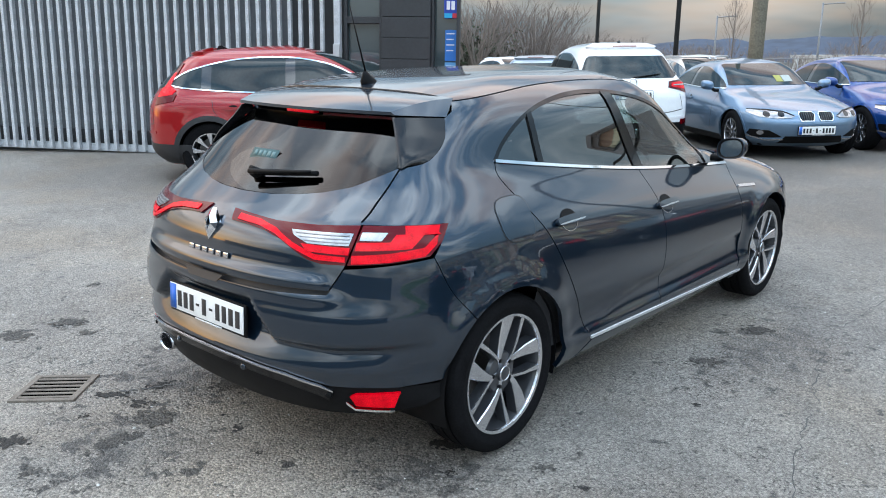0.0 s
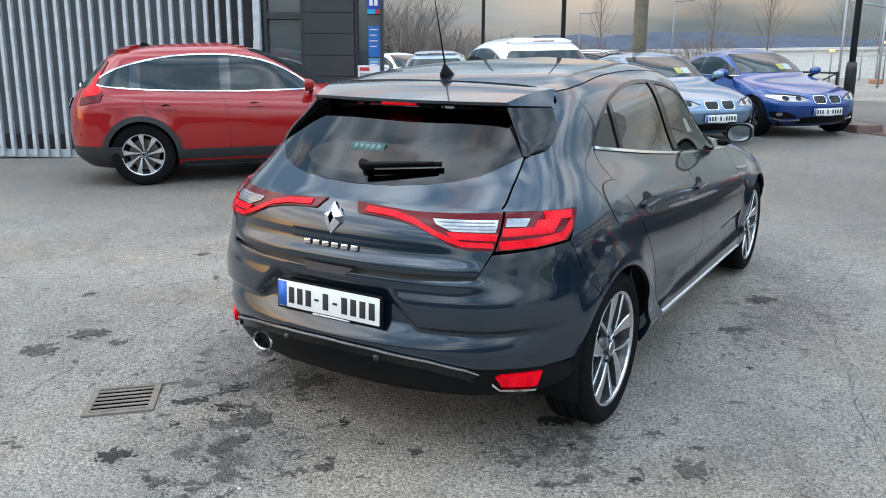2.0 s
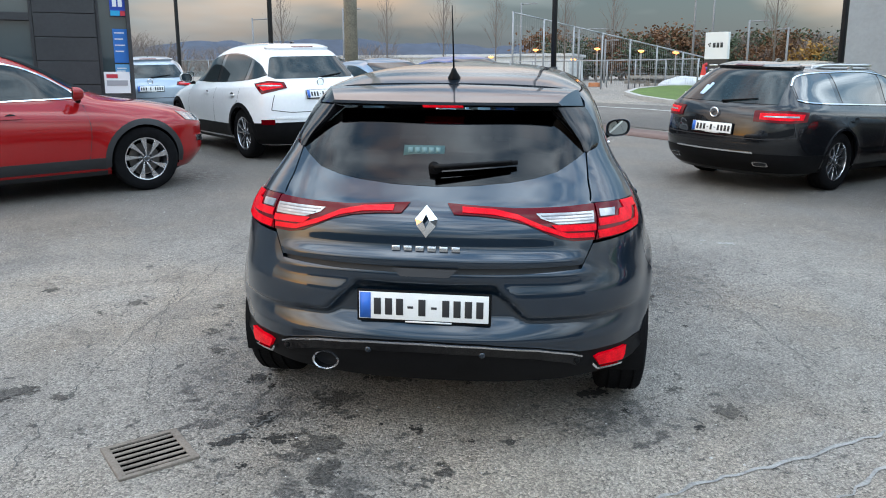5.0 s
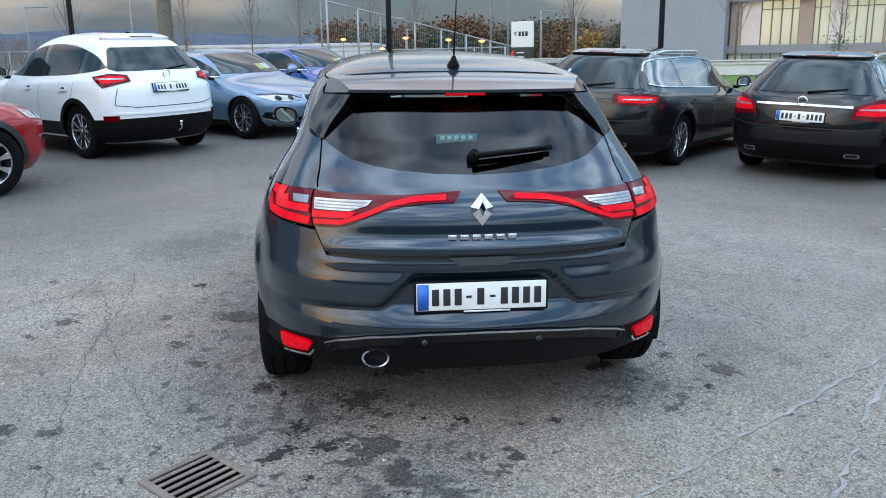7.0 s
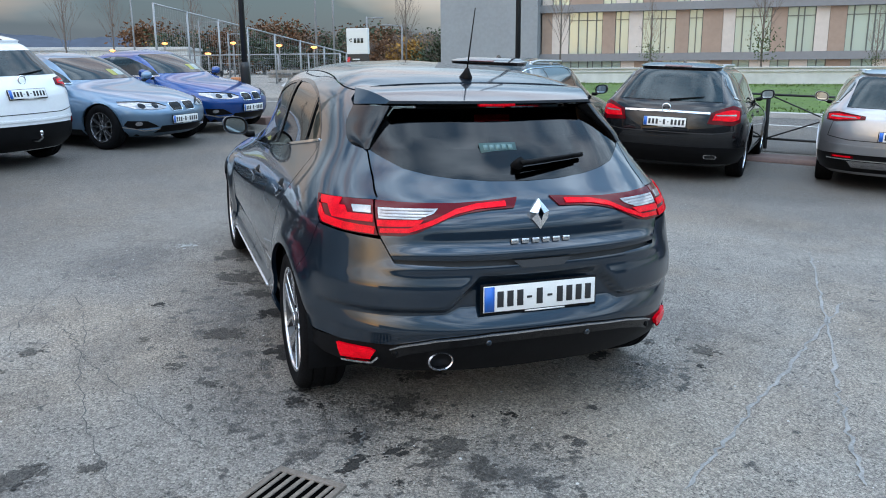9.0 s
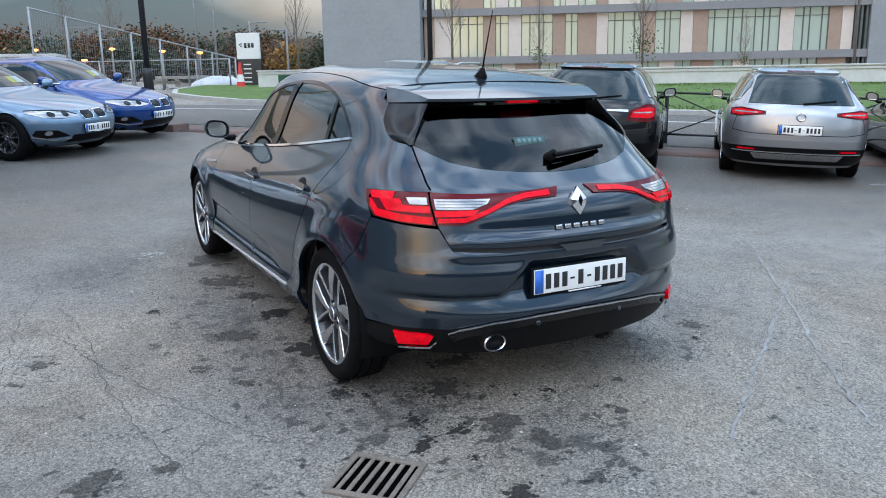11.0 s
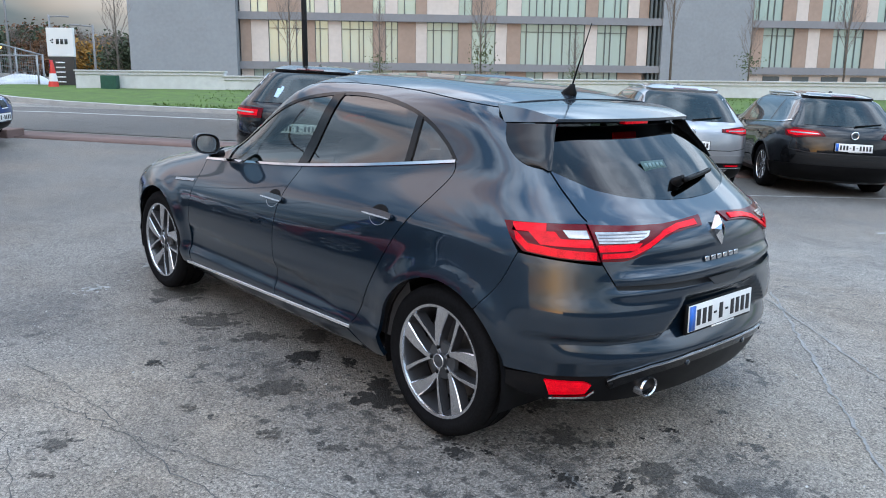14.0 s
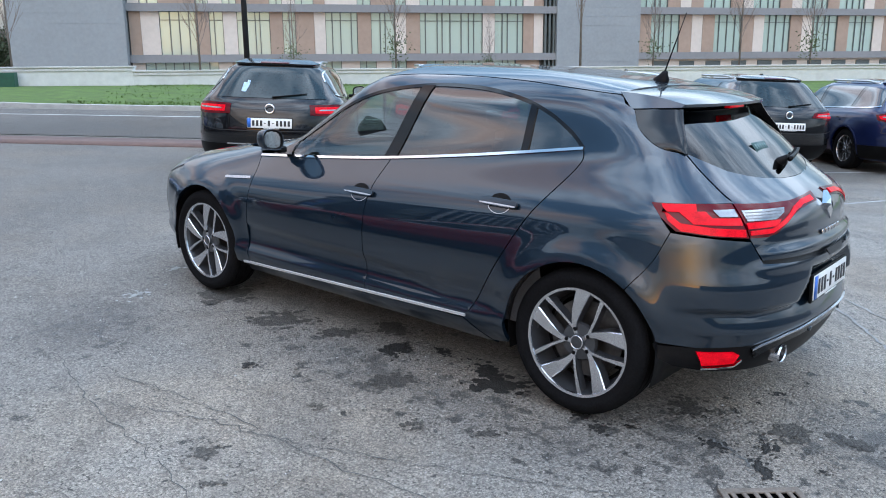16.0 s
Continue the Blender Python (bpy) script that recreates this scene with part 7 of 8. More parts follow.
GREYCLAD = mat("slate_grey_cladding", (0.115, 0.125, 0.135), rough=0.6, vary=0.15, scale=2)
facade_box("wall_showroom", -14, 5.0, 0.30, 0.6, -0.3, 3.30, GREYCLAD, "slate grey clad showroom wall behind the slats", "wall")
facade_box("wall_base", -14, 5.9, 0.22, 0.299, -0.3, 0.40, DARKCLAD, "dark plinth of the showroom wall", "wall")
facade_box("wall_door_bay", 5.0, 5.93, 0.25, 0.6, -0.3, 3.30, DARKCLAD, "near-black wall bay behind the last slats", "wall")
wall = facade_box("wall_corner", 6.52, 7.26, 0.04, 0.6, -0.3, 3.30, DARKCLAD, "anthracite panel wall at the showroom corner", "wall")
for k in range(10):
    facade_box("panel", 6.525, 7.255, 0.012, 0.038, 0.10 + 0.30 * k, 0.392 + 0.30 * k, DARKCLAD, parent=wall, bevel=0.004)
facade_box("wall_side", 4.95, 5.20, 0.62, 12, -0.3, 3.30, DARKCLAD, "dark grey side wall of the showroom", "wall")
facade_box("wall_back", -14, 4.94, 11.8, 12, -0.3, 3.30, DARKCLAD, "plain back wall of the showroom", "wall")
facade_box("roof_showroom", -14, 5.2, 0.05, 12, 3.30, 3.45, DARKCLAD, "flat showroom roof", "roof")
facade_box("roof_corner", 5.204, 7.7, 0.05, 0.62, 3.30, 3.45, DARKCLAD, "flat roof edge over the showroom corner", "roof")
win = facade_box("window_1", 5.935, 6.515, 0.14, 0.16, -0.1, 3.30, SHOPGLASS, "tall glazed bay with dark frames", "window")
for x0, x1, z0, z1 in ((5.935, 5.985, -.1, 3.30), (6.475, 6.518, -.1, 3.30), (5.985, 6.475, 2.10, 2.20), (5.985, 6.475, 1.02, 1.08), (5.985, 6.475, -.1, 0.2)):
    facade_box("window_frame", x0, x1, 0.06, 0.135, z0, z1, DARKCLAD, parent=win, bevel=0.004)
win2 = facade_box("window_2", 7.26, 7.66, 0.16, 0.18, -0.1, 3.30, SHOPGLASS, "corner glazing with posters inside", "window")
for x0, x1, z0, z1 in ((7.262, 7.30, -.1, 3.30), (7.63, 7.68, -.1, 3.30), (7.30, 7.63, 1.08, 1.14), (7.30, 7.63, -.1, .15)):
    facade_box("window_frame", x0, x1, 0.06, 0.155, z0, z1, DARKCLAD, parent=win2, bevel=0.004)
facade_box("window_blind", 7.30, 7.63, 0.185, 0.19, 1.14, 3.30, mat("blind_grey", (0.10, 0.11, 0.11), rough=0.7), parent=win2)
POSTER = mat("poster_blue", (0.02, 0.16, 0.52), rough=0.4)
POSTWHITE = mat("poster_white", (0.75, 0.76, 0.77), rough=0.4)
sign = facade_box("wall_sign", 7.44, 7.63, 0.10, 0.13, 2.18, 2.75, mat("sign_navy", (0.012, 0.05, 0.35), rough=0.35), "navy blue square sign with a white mark", "sign", kind="thing")
for x0 in (7.475, 7.545):
    facade_box("mark", x0, x0 + 0.05, 0.094, 0.099, 2.30, 2.42, POSTWHITE, parent=sign)
facade_box("lower_band", 7.445, 7.56, 0.094, 0.099, 2.185, 2.25, mat("sign_cyan", (0.02, 0.35, 0.62), rough=0.4), parent=sign)
facade_box("lower_band", 7.565, 7.625, 0.094, 0.099, 2.185, 2.25, mat("sign_red", (0.5, 0.03, 0.05), rough=0.4), parent=sign)
for z0, z1 in ((1.58, 2.02), (1.36, 1.56)):
    poster = facade_box("poster", 7.45, 7.63, 0.150, 0.156, z0, z1, POSTER if z0 > 1.5 else mat("poster_pale_blue", (0.12, 0.35, 0.62), rough=0.4), "blue poster with pale lettering bars in the window", "poster", kind="thing")
    for k in range(4):
        facade_box("text_bar", 7.47, 7.59 - 0.015 * (k % 2), 0.145, 0.149, z1 - 0.06 - 0.045 * k * (z1 - z0) / 0.25, z1 - 0.045 - 0.045 * k * (z1 - z0) / 0.25, POSTWHITE, parent=poster)
boxs = facade_box("poster", 7.30, 7.62, 0.05, 0.058, 1.18, 1.46, POSTWHITE, "white notice with a red heading bar by the showroom corner", "poster", kind="thing")
facade_box("heading_bar", 7.33, 7.47, 0.044, 0.049, 1.38, 1.43, mat("sign_red", (0.5, 0.03, 0.05)), parent=boxs)
facade_box("text_bar", 7.33, 7.59, 0.044, 0.049, 1.28, 1.35, mat("text_grey", (0.35, 0.35, 0.37), rough=0.5), parent=boxs)
facade_box("drain_pipe", 5.80, 5.90, -0.02, 0.08, -0.1, 3.30, GALV, "grey steel post at the end of the slats", "post", kind="thing", bevel=0.01)
facade_box("junction_box", 5.80, 5.90, -0.06, -0.022, 1.62, 1.80, mat("pale_grey_box", (0.5, 0.5, 0.5), rough=0.6), "small pale grey junction box on the steel post", "box", kind="thing", bevel=0.008)

# added wall behind the camera, never in view: gives the paint a dark skyline
upright_box("wall_unseen", (1.0, -17.0, 0), (46, 0.4, 3.1), 4.0, GREYCLAD, "plain grey wall added out of view to be reflected in the car", "wall", base=-0.9)

fence = tagged(new("slatted_screen"), "screen of upright galvanised steel slats before the dark wall", "screen")
fence.matrix_world = FACADE
for z in (0.13, 3.20):
    bm = bmesh.new()
    box(bm, (-4.2, 0.06, z), (19.9, 0.05, 0.12), bevel=0.006)
    part("rail", bm, GALV, fence, smooth=False)
bm = bmesh.new()
box(bm, (0, 0, 1.67), (0.052, 0.075, 3.15), bevel=0.004)
slat = part("slat", bm, GALV, fence, smooth=False)
slat.location = (5.62, 0, 0)
for k in range(1, 117):
    s2 = new("slat", slat.data)
    s2.parent = fence
    s2.location = (5.62 - 0.168 * k, 0, 0)

# ---------------------------------------------------------------- hospital-like office building beyond the road
BLD = pose(0, 0, 0, 0, 0, -37.0) @ pose(0, 60.0, 0)     # x along the facade, y into the building
GREYSTONE = mat("grey_stone_cladding", (0.27, 0.295, 0.31), rough=0.75, vary=0.08, scale=0.5)
CREAM = mat("cream_panel", (0.62, 0.56, 0.50), rough=0.7, vary=0.06, scale=0.4)
BROWN = mat("brown_panel", (0.36, 0.27, 0.21), rough=0.7, vary=0.08, scale=0.4)
SLABGREY = mat("floor_band_grey", (0.23, 0.235, 0.245), rough=0.7, vary=0.06, scale=0.4)
BGLASS = bpy.data.materials.new("office_glazing")
BGLASS.use_nodes = True
_p = BGLASS.node_tree.nodes["Principled BSDF"]
_p.inputs["Base Color"].default_value = (0.47, 0.60, 0.54, 1)
_p.inputs["Roughness"].default_value, _p.inputs["Metallic"].default_value, _p.inputs["Coat Weight"].default_value = 0.10, 0.28, 1.0
MULLION = mat("dark_mullion", (0.10, 0.12, 0.12), rough=0.5)


def bbox(name, parent, x0, x1, y0, y1, z0, z1, material, label="", bevel=0.0):
    bm = bmesh.new()
    box(bm, ((x0 + x1) / 2, (y0 + y1) / 2, (z0 + z1) / 2), (x1 - x0, y1 - y0, z1 - z0), bevel=bevel)
    return part(name, bm, material, parent, label, smooth=False)


office = tagged(new("office_building"), "four-storey office building with cream and brown panels and grey stone blocks", "building")
random.seed(5)
WING_EDGES = [-10.5, -9.7, -8.4, -5.85, -4.9, -3.9, -2.9, -0.5, 0.45, 1.4, 2.8, 3.65, 6.1, 7.15, 9.0, 9.9, 11.0, 16.1, 17.1, 19.5, 20.4, 21.2]
WING_KINDS = "bcgbgcgbgbcgbgcbgcgbc"
FLOORS = [(2.43, 5.50), (6.05, 9.10), (9.65, 12.7)]
bbox("core_wall", office, -10.6, 61, 0.60, 14, 0.3, 13.2, SLABGREY)
bbox("roof", office, -18.4, 61, -0.6, 14, 13.2, 13.6, SLABGREY)
for z0 in (1.86, 5.50, 9.10, 12.70):
    bbox("floor_band", office, -10.6, 22.2, -0.25, 0.6, z0, z0 + 0.56, SLABGREY)
    bbox("floor_band", office, 29.5, 61, -0.25, 0.6, z0, z0 + 0.56, SLABGREY)


def bay(x0, x1, z0, z1, kind):
    if kind == "g":
        w = bbox("window", office, x0, x1, 0.30, 0.34, z0, z1, BGLASS)
        n_ = max(1, round((x1 - x0) / 0.62))
        xs_ = sorted({round(x0 + (x1 - x0) * (k + random.uniform(-.28, .28) * (0 < k < n_)) / n_, 2) for k in range(n_ + 1)})
        for xm in xs_:
            bbox("mullion", w, xm - 0.035, xm + 0.035, 0.20, 0.295, z0, z1, MULLION)
        bbox("transom", w, x0, x1, 0.21, 0.29, z1 - 0.62, z1 - 0.57, MULLION)
    else:
        bbox("panel", office, x0 + 0.01, x1 - 0.01, 0.12, 0.40, z0, z1, CREAM if kind == "c" else BROWN)


for fi, (z0, z1) in enumerate(FLOORS):
    kinds = WING_KINDS if fi == 0 else "cgbgcgbgcgbcgbgcgbgcb" if fi == 1 else "gbcgbgcbgcgbgcgbcgbgc"
    for (x0, x1), kd in zip(zip(WING_EDGES, WING_EDGES[1:]), kinds):
        bay(x0, x1, z0, z1, kd)
    x = 29.6
    seq = "bgbcbgbcgbcgbgcbgbcgbgcb"
    for k, kd in enumerate(seq[fi:] + seq[:fi]):
        w = 1.0 if kd == "c" else 1.15 if kd == "b" else 2.6
        if x + w < 61:
            bay(x, x + w, z0, z1, kd)
        x += w
x = -10.5
for k, (kd, w) in enumerate([("c", .9), ("g", 5.2), ("c", 1.0), ("b", 2.0), ("g", 2.4), ("c", 1.1), ("b", 1.5), ("g", 1.2), ("c", 1.4), ("g", 1.3), ("c", 1.2), ("g", 1.2), ("b", 1.6), ("g", 1.4), ("c", 1.2), ("g", 4.8), ("b", 2.0)]):
    bay(x, x + w, 0.4, 1.86, kd)
    x += w
bbox("podium_wall", office, 29.5, 61, 0.15, 0.6, 0.3, 1.86, CREAM)
for k in range(12):
    bbox("window", office, 31 + 2.5 * k, 32.4 + 2.5 * k, 0.08, 0.14, 0.6, 1.7, MULLION)
for x0, x1, y0 in ((-18.33, -10.6, -1.2), (22.2, 29.5, -0.35)):
    blk = bbox("stone_block", office, x0, x1, y0, 12, 0.2, 13.2, GREYSTONE, "plain grey stone-clad block")
    for k in range(18):
        bbox("course", blk, x0 + 0.01, x1 - 0.01, y0 - 0.03, y0 - 0.004, 0.25 + 0.72 * k, 0.25 + 0.72 * k + 0.712, GREYSTONE)
for x0 in (21.25, 21.6, 21.95):
    bbox("fin", office, x0, x0 + 0.16, -0.1, 0.6, 0.3, 13.2, MULLION)
office.matrix_world = BLD

# ---------------------------------------------------------------- sign, poles, fences, lamps
DARKGREY = mat("sign_charcoal", (0.035, 0.037, 0.04), rough=0.4)
totem = tagged(new("totem_sign"), "white and charcoal totem sign on the verge", "sign")
for nm, z0, z1, m_ in (("upper_panel", 1.98, 2.92, POSTWHITE), ("lower_panel", 0.80, 1.975, DARKGREY)):
    bm = bmesh.new()
    box(bm, (0, 0, (z0 + z1) / 2), (0.88 if z0 > 1 else 0.84, 0.16, z1 - z0), bevel=0.012)
    part(nm, bm, m_, totem, smooth=False)
for k in range(3):
    bm = bmesh.new()
    box(bm, (-0.08 + 0.14 * k, -0.084, 2.47), (0.10, 0.004, 0.17))
    part("letter_bar", bm, DARKGREY, totem)
for k, c in enumerate(((-0.30, 2.50), (-0.25, 2.44), (-0.24, 2.53))):
    bm = bmesh.new()
    box(bm, (c[0], -0.084, c[1]), (0.055, 0.004, 0.05), Euler((0, 0.6 * k, 0)).to_matrix())
    part("leaf_mark", bm, DARKGREY, totem)
for k in range(5):
    bm = bmesh.new()
    box(bm, (-0.05, -0.084, 1.78 - 0.16 * k), (0.30, 0.004, 0.045))
    part("text_bar", bm, POSTWHITE, totem)
for k, m_ in enumerate((mat("sign_red", (0.5, 0.03, 0.05)), mat("sign_violet", (0.12, 0.05, 0.30), rough=0.5))):
    bm = bmesh.new()
    box(bm, (-0.35, -0.084, 1.80 - 0.15 * k), (0.11, 0.004, 0.12))
    part("direction_square", bm, m_, totem)
totem.matrix_world = pose(6.25, 27.0, 0, 0, 0, -38)
cone = tagged(new("traffic_cone"), "red and white traffic cone beside the totem sign", "cone")
for nm, z0, z1, m_ in (("cone_foot", 0.0, 0.36, "cone_red"), ("cone_band", 0.36, 0.62, "cone_white"), ("cone_tip", 0.62, 1.0, "cone_red")):
    bm = bmesh.new()
    lathe(bm, [(z0, 0.20 - 0.16 * z0), (z1, 0.20 - 0.16 * z1)], 20, axis="Z")
    part(nm, bm, mat(m_, (0.62, 0.04, 0.03) if m_ == "cone_red" else (0.75, 0.75, 0.75), rough=0.5), cone)
cone.location = (5.72, 26.4, 0.80)

STEELBLACK = mat("black_painted_steel", (0.014, 0.015, 0.016), rough=0.45, vary=0.2, scale=8)
POLEGREY = mat("grey_mast_paint", (0.22, 0.225, 0.23), rough=0.5, vary=0.15, scale=4)
WOODPOLE = mat("weathered_pole_timber", (0.24, 0.215, 0.165), rough=0.85, vary=0.35, scale=3, bump=0.4, bscale=25)


def pole(name, x, y, h, r, r2, material, label, base=0.0, arm=None, stepped=0.0, lean=0.0, head=None):
    bm = bmesh.new()
    z = ground_height(x, y)
    if stepped:
        tube(bm, [(0, 0, -0.05), (0, 0, stepped), (0, 0, stepped + 0.12)], r * 1.7, 14, r2=r * 1.35)
    tube(bm, [(0, 0, -0.05), (lean * h * 0.5, 0, h * 0.5), (lean * h, 0, h)], r, 14, r2=r2)
    ob = tagged(part(name, bm, material), label, "pole")
    ob.location = (x, y, z)
    if arm:
        bm = bmesh.new()
        ax, ay, az = arm
        tube(bm, [(0, 0, az), (ax, ay, az + 0.06)], 0.035, 8)
        box(bm, (ax, ay, az + 0.05), (0.5, 0.16, 0.07), Euler((0, 0, math.atan2(ay, ax))).to_matrix(), bevel=0.02)
        part("lamp_arm", bm, material, ob)
    return ob


pole("lamp_post", 4.86, 9.82, 7.0, 0.050, 0.040, STEELBLACK, "tall black steel post behind the parked cars", stepped=0.9)
pole("lamp_post", 0.45, 13.1, 7.0, 0.060, 0.045, STEELBLACK, "tall black steel post at the yard entrance", stepped=1.05)
bm = bmesh.new()
box(bm, (0, 0, 0.03), (0.95, 0.55, 0.18), bevel=0.02)
pl_ = tagged(part("post_plinth", bm, REDPAVE, smooth=False), "low paved plinth round the black post", "plinth", kind="structure")
pl_.matrix_world = pose(0.55, 12.95, ground_height(0.5, 13.0), 0, 0, -43)
pole("telegraph_pole", -4.71, 17.03, 8.5, 0.175, 0.15, WOODPOLE, "weathered timber telegraph pole behind the parked cars")
pole("street_lamp", -10.85, 20.1, 7.5, 0.06, 0.05, STEELBLACK, "black street lamp with a side arm", arm=(-1.2, -0.3, 3.35))
pole("street_lamp", -7.17, 17.95, 8.0, 0.07, 0.05, STEELBLACK, "tall black street lamp behind the white car")
for x, y, h, ax in ((-1.99, 56.6, 5.6, 0.9), (2.08, 52.8, 3.6, 1.6), (3.75, 51.2, 2.8, 0.6), (8.6, 46.8, 8, 0), (9.5, 45.9, 7, -0.9), (11.16, 44.3, 3.5, 0.8), (12.83, 42.7, 3.0, -0.9), (-14, 52, 5.0, 1.0), (-19, 48, 4.2, 1.0)):
    pole("street_lamp", x, y, h, 0.07, 0.05, POLEGREY, "distant grey street lamp", arm=(ax, 0.1, h - 0.1) if ax else None)
GLOW = bpy.data.materials.new("sodium_lamp")
GLOW.use_nodes = True
_p = GLOW.node_tree.nodes["Principled BSDF"]
_p.inputs["Base Color"].default_value = (1.0, 0.55, 0.25, 1)
_p.inputs["Emission Color"].default_value, _p.inputs["Emission Strength"].default_value = (1.0, 0.34, 0.06, 1), 3.0
for k, (x, y, z) in enumerate(((-0.46, 37.4, 2.60), (-2.84, 39.6, 2.32), (1.36, 35.7, 2.10), (2.4, 34.6, 2.55), (4.2, 33.0, 2.40), (5.5, 31.8, 2.30))):
    lp = pole("path_lamp", x, y, z - 0.93, 0.035, 0.03, POLEGREY, "lit orange path lamp on a short grey post")
    bm = bmesh.new()
    lathe(bm, [(0, 0.03), (0.05, 0.13), (0.10, 0.13), (0.12, 0.02)], 14, axis="Z")
    o = part("lantern", bm, GLOW, lp)
    o.location = (0, 0, z - 0.95)


def railing(u0, u1, n_, h, material, label, bays):
    """A steel barrier of posts, two rails and crossed braces, its posts parts of it."""
    rail = tagged(new("railing"), label, "railing")
    pts = []
    for k in range(bays + 1):
        u_ = u0 + (u1 - u0) * k / bays
        x, y = n_ * ROAD_N.x + u_ * ROAD_U.x, n_ * ROAD_N.y + u_ * ROAD_U.y
        pts.append(Vector((x, y, ground_height(x, y))))
    for p_ in pts:
        bm = bmesh.new()
        box(bm, (p_.x, p_.y, p_.z + h / 2), (0.05, 0.05, h), bevel=0.004)
        part("post", bm, material, rail, smooth=False)
    for a, b in zip(pts, pts[1:]):
        for za, zb, nm in ((h - 0.03, h - 0.03, "rail"), (0.18, 0.18, "rail"), (0.18, h - 0.03, "brace"), (h - 0.03, 0.18, "brace")):
            bm = bmesh.new()
            tube(bm, [a + Vector((0, 0, za)), b + Vector((0, 0, zb))], 0.022 if nm == "rail" else 0.014, 6)
            part(nm, bm, material, rail)
    return rail


railing(-17.5, -9.75, 10.6, 0.95, STEELBLACK, "black steel railing with crossed braces by the entrance", 4)
railing(-0.8, 14.0, 11.3, 0.95, STEELBLACK, "black steel railing with crossed braces behind the row", 8)

MESHGREY = mat("mesh_fence_steel", (0.33, 0.34, 0.35), rough=0.5, metal=0.2)


def mesh_fence(p0, p1, h0, h1, bays, label):
    f_ = tagged(new("mesh_fence"), label, "fence")
    p0, p1 = Vector(p0), Vector(p1)
    for k in range(bays + 1):
        p_ = p0.lerp(p1, k / bays)
        h_ = h0 + (h1 - h0) * k / bays
        bm = bmesh.new()
        tube(bm, [(p_.x, p_.y, p_.z), (p_.x, p_.y, p_.z + h_)], 0.035, 8)
        part("post", bm, MESHGREY, f_)
        if k < bays:
            q_ = p0.lerp(p1, (k + 1) / bays)
            hq = h0 + (h1 - h0) * (k + 1) / bays
            bm = bmesh.new()
            tube(bm, [(p_.x, p_.y, p_.z + h_ - .03), (q_.x, q_.y, q_.z + hq - .03)], 0.028, 6)
            part("top_rail", bm, MESHGREY, f_)
            bm = bmesh.new()
            for j in range(1, 14):
                a = p_.lerp(q_, j / 14)
                hh = h_ + (hq - h_) * j / 14
                tube(bm, [(a.x, a.y, a.z + 0.05), (a.x, a.y, a.z + hh)], 0.0028, 4, False)
            for j in range(1, 6):
                tube(bm, [(p_.x, p_.y, p_.z + h_ * j / 6), (q_.x, q_.y, q_.z + hq * j / 6)], 0.0028, 4, False)
            part("wire_mesh", bm, MESHGREY, f_)
    return f_


mesh_fence((5.9, 28.6, 0.9), (-1.6, 35.5, 0.93), 1.15, 1.15, 7, "grey wire mesh site fence beyond the road")
mesh_fence((6.5, 30.0, 0.9), (-1.0, 25.5, 0.9), 1.2, 2.7, 7, "tall grey mesh fence rising along the side road")
mesh_fence((-2, 45, 0.93), (-26, 52, 0.93), 1.6, 1.6, 10, "distant grey wire mesh fence")
pallets = tagged(new("pallet_stack"), "stack of pale timber pallets behind the mesh fence", "pallets")
for k in range(10):
    bm = bmesh.new()
    box(bm, (random.uniform(-.9, .9), random.uniform(-.5, .5), 0.12 + 0.1 * (k % 4)), (random.uniform(.6, 1.4), .5, .12), Euler((0, 0, random.uniform(-.2, .2))).to_matrix(), bevel=.01)
    part("pallet", bm, mat("pallet_timber", (0.34, 0.31, 0.27), rough=0.8, vary=0.25), pallets, smooth=False)
pallets.location = (4.6, 30.6, 0.93)
bm = bmesh.new()
bmesh.ops.create_uvsphere(bm, u_segments=20, v_segments=10, radius=1)
for v in bm.verts:
    v.co = Vector((v.co.x * 1.1, v.co.y * .5, max(0, v.co.z) * .45 * (1 + .2 * noise.noise(v.co * 2))))
tagged(part("covered_heap", bm, mat("white_tarpaulin", (0.6, 0.62, 0.66), rough=0.6, vary=0.1)), "heap under a pale tarpaulin behind the fence", "heap").location = (5.6, 29.4, 0.93)
bm = bmesh.new()
for k in range(5):
    box(bm, (0.9 * k, 0, 0.10), (0.6, 0.12, 0.18), Euler((0, 0, random.uniform(-.1, .1))).to_matrix(), bevel=.03)
tagged(part("orange_barrier", bm, mat("orange_plastic", (0.42, 0.17, 0.07), rough=0.6, vary=0.2), smooth=False), "low orange plastic barriers under the mesh fence", "barrier").matrix_world = pose(-0.5, 34.0, 0.93, 0, 0, -42)

# low white shed and hills far off
upright_box("far_shed", (-8.5, 66, 0), (22, 6, 2.4), -12, WHITEWALL, "long low white building far beyond the road", "building", kind="thing", base=0.5)
upright_box("far_shed_roof", (-8.5, 66, 0), (22.4, 6.4, 0.2), -12, COPING, "flat pale roof of the distant low building", "roof", base=2.9)
# the haze of distance is mixed into the hills' bluish colour
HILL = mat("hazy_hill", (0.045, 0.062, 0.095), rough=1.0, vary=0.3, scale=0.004)


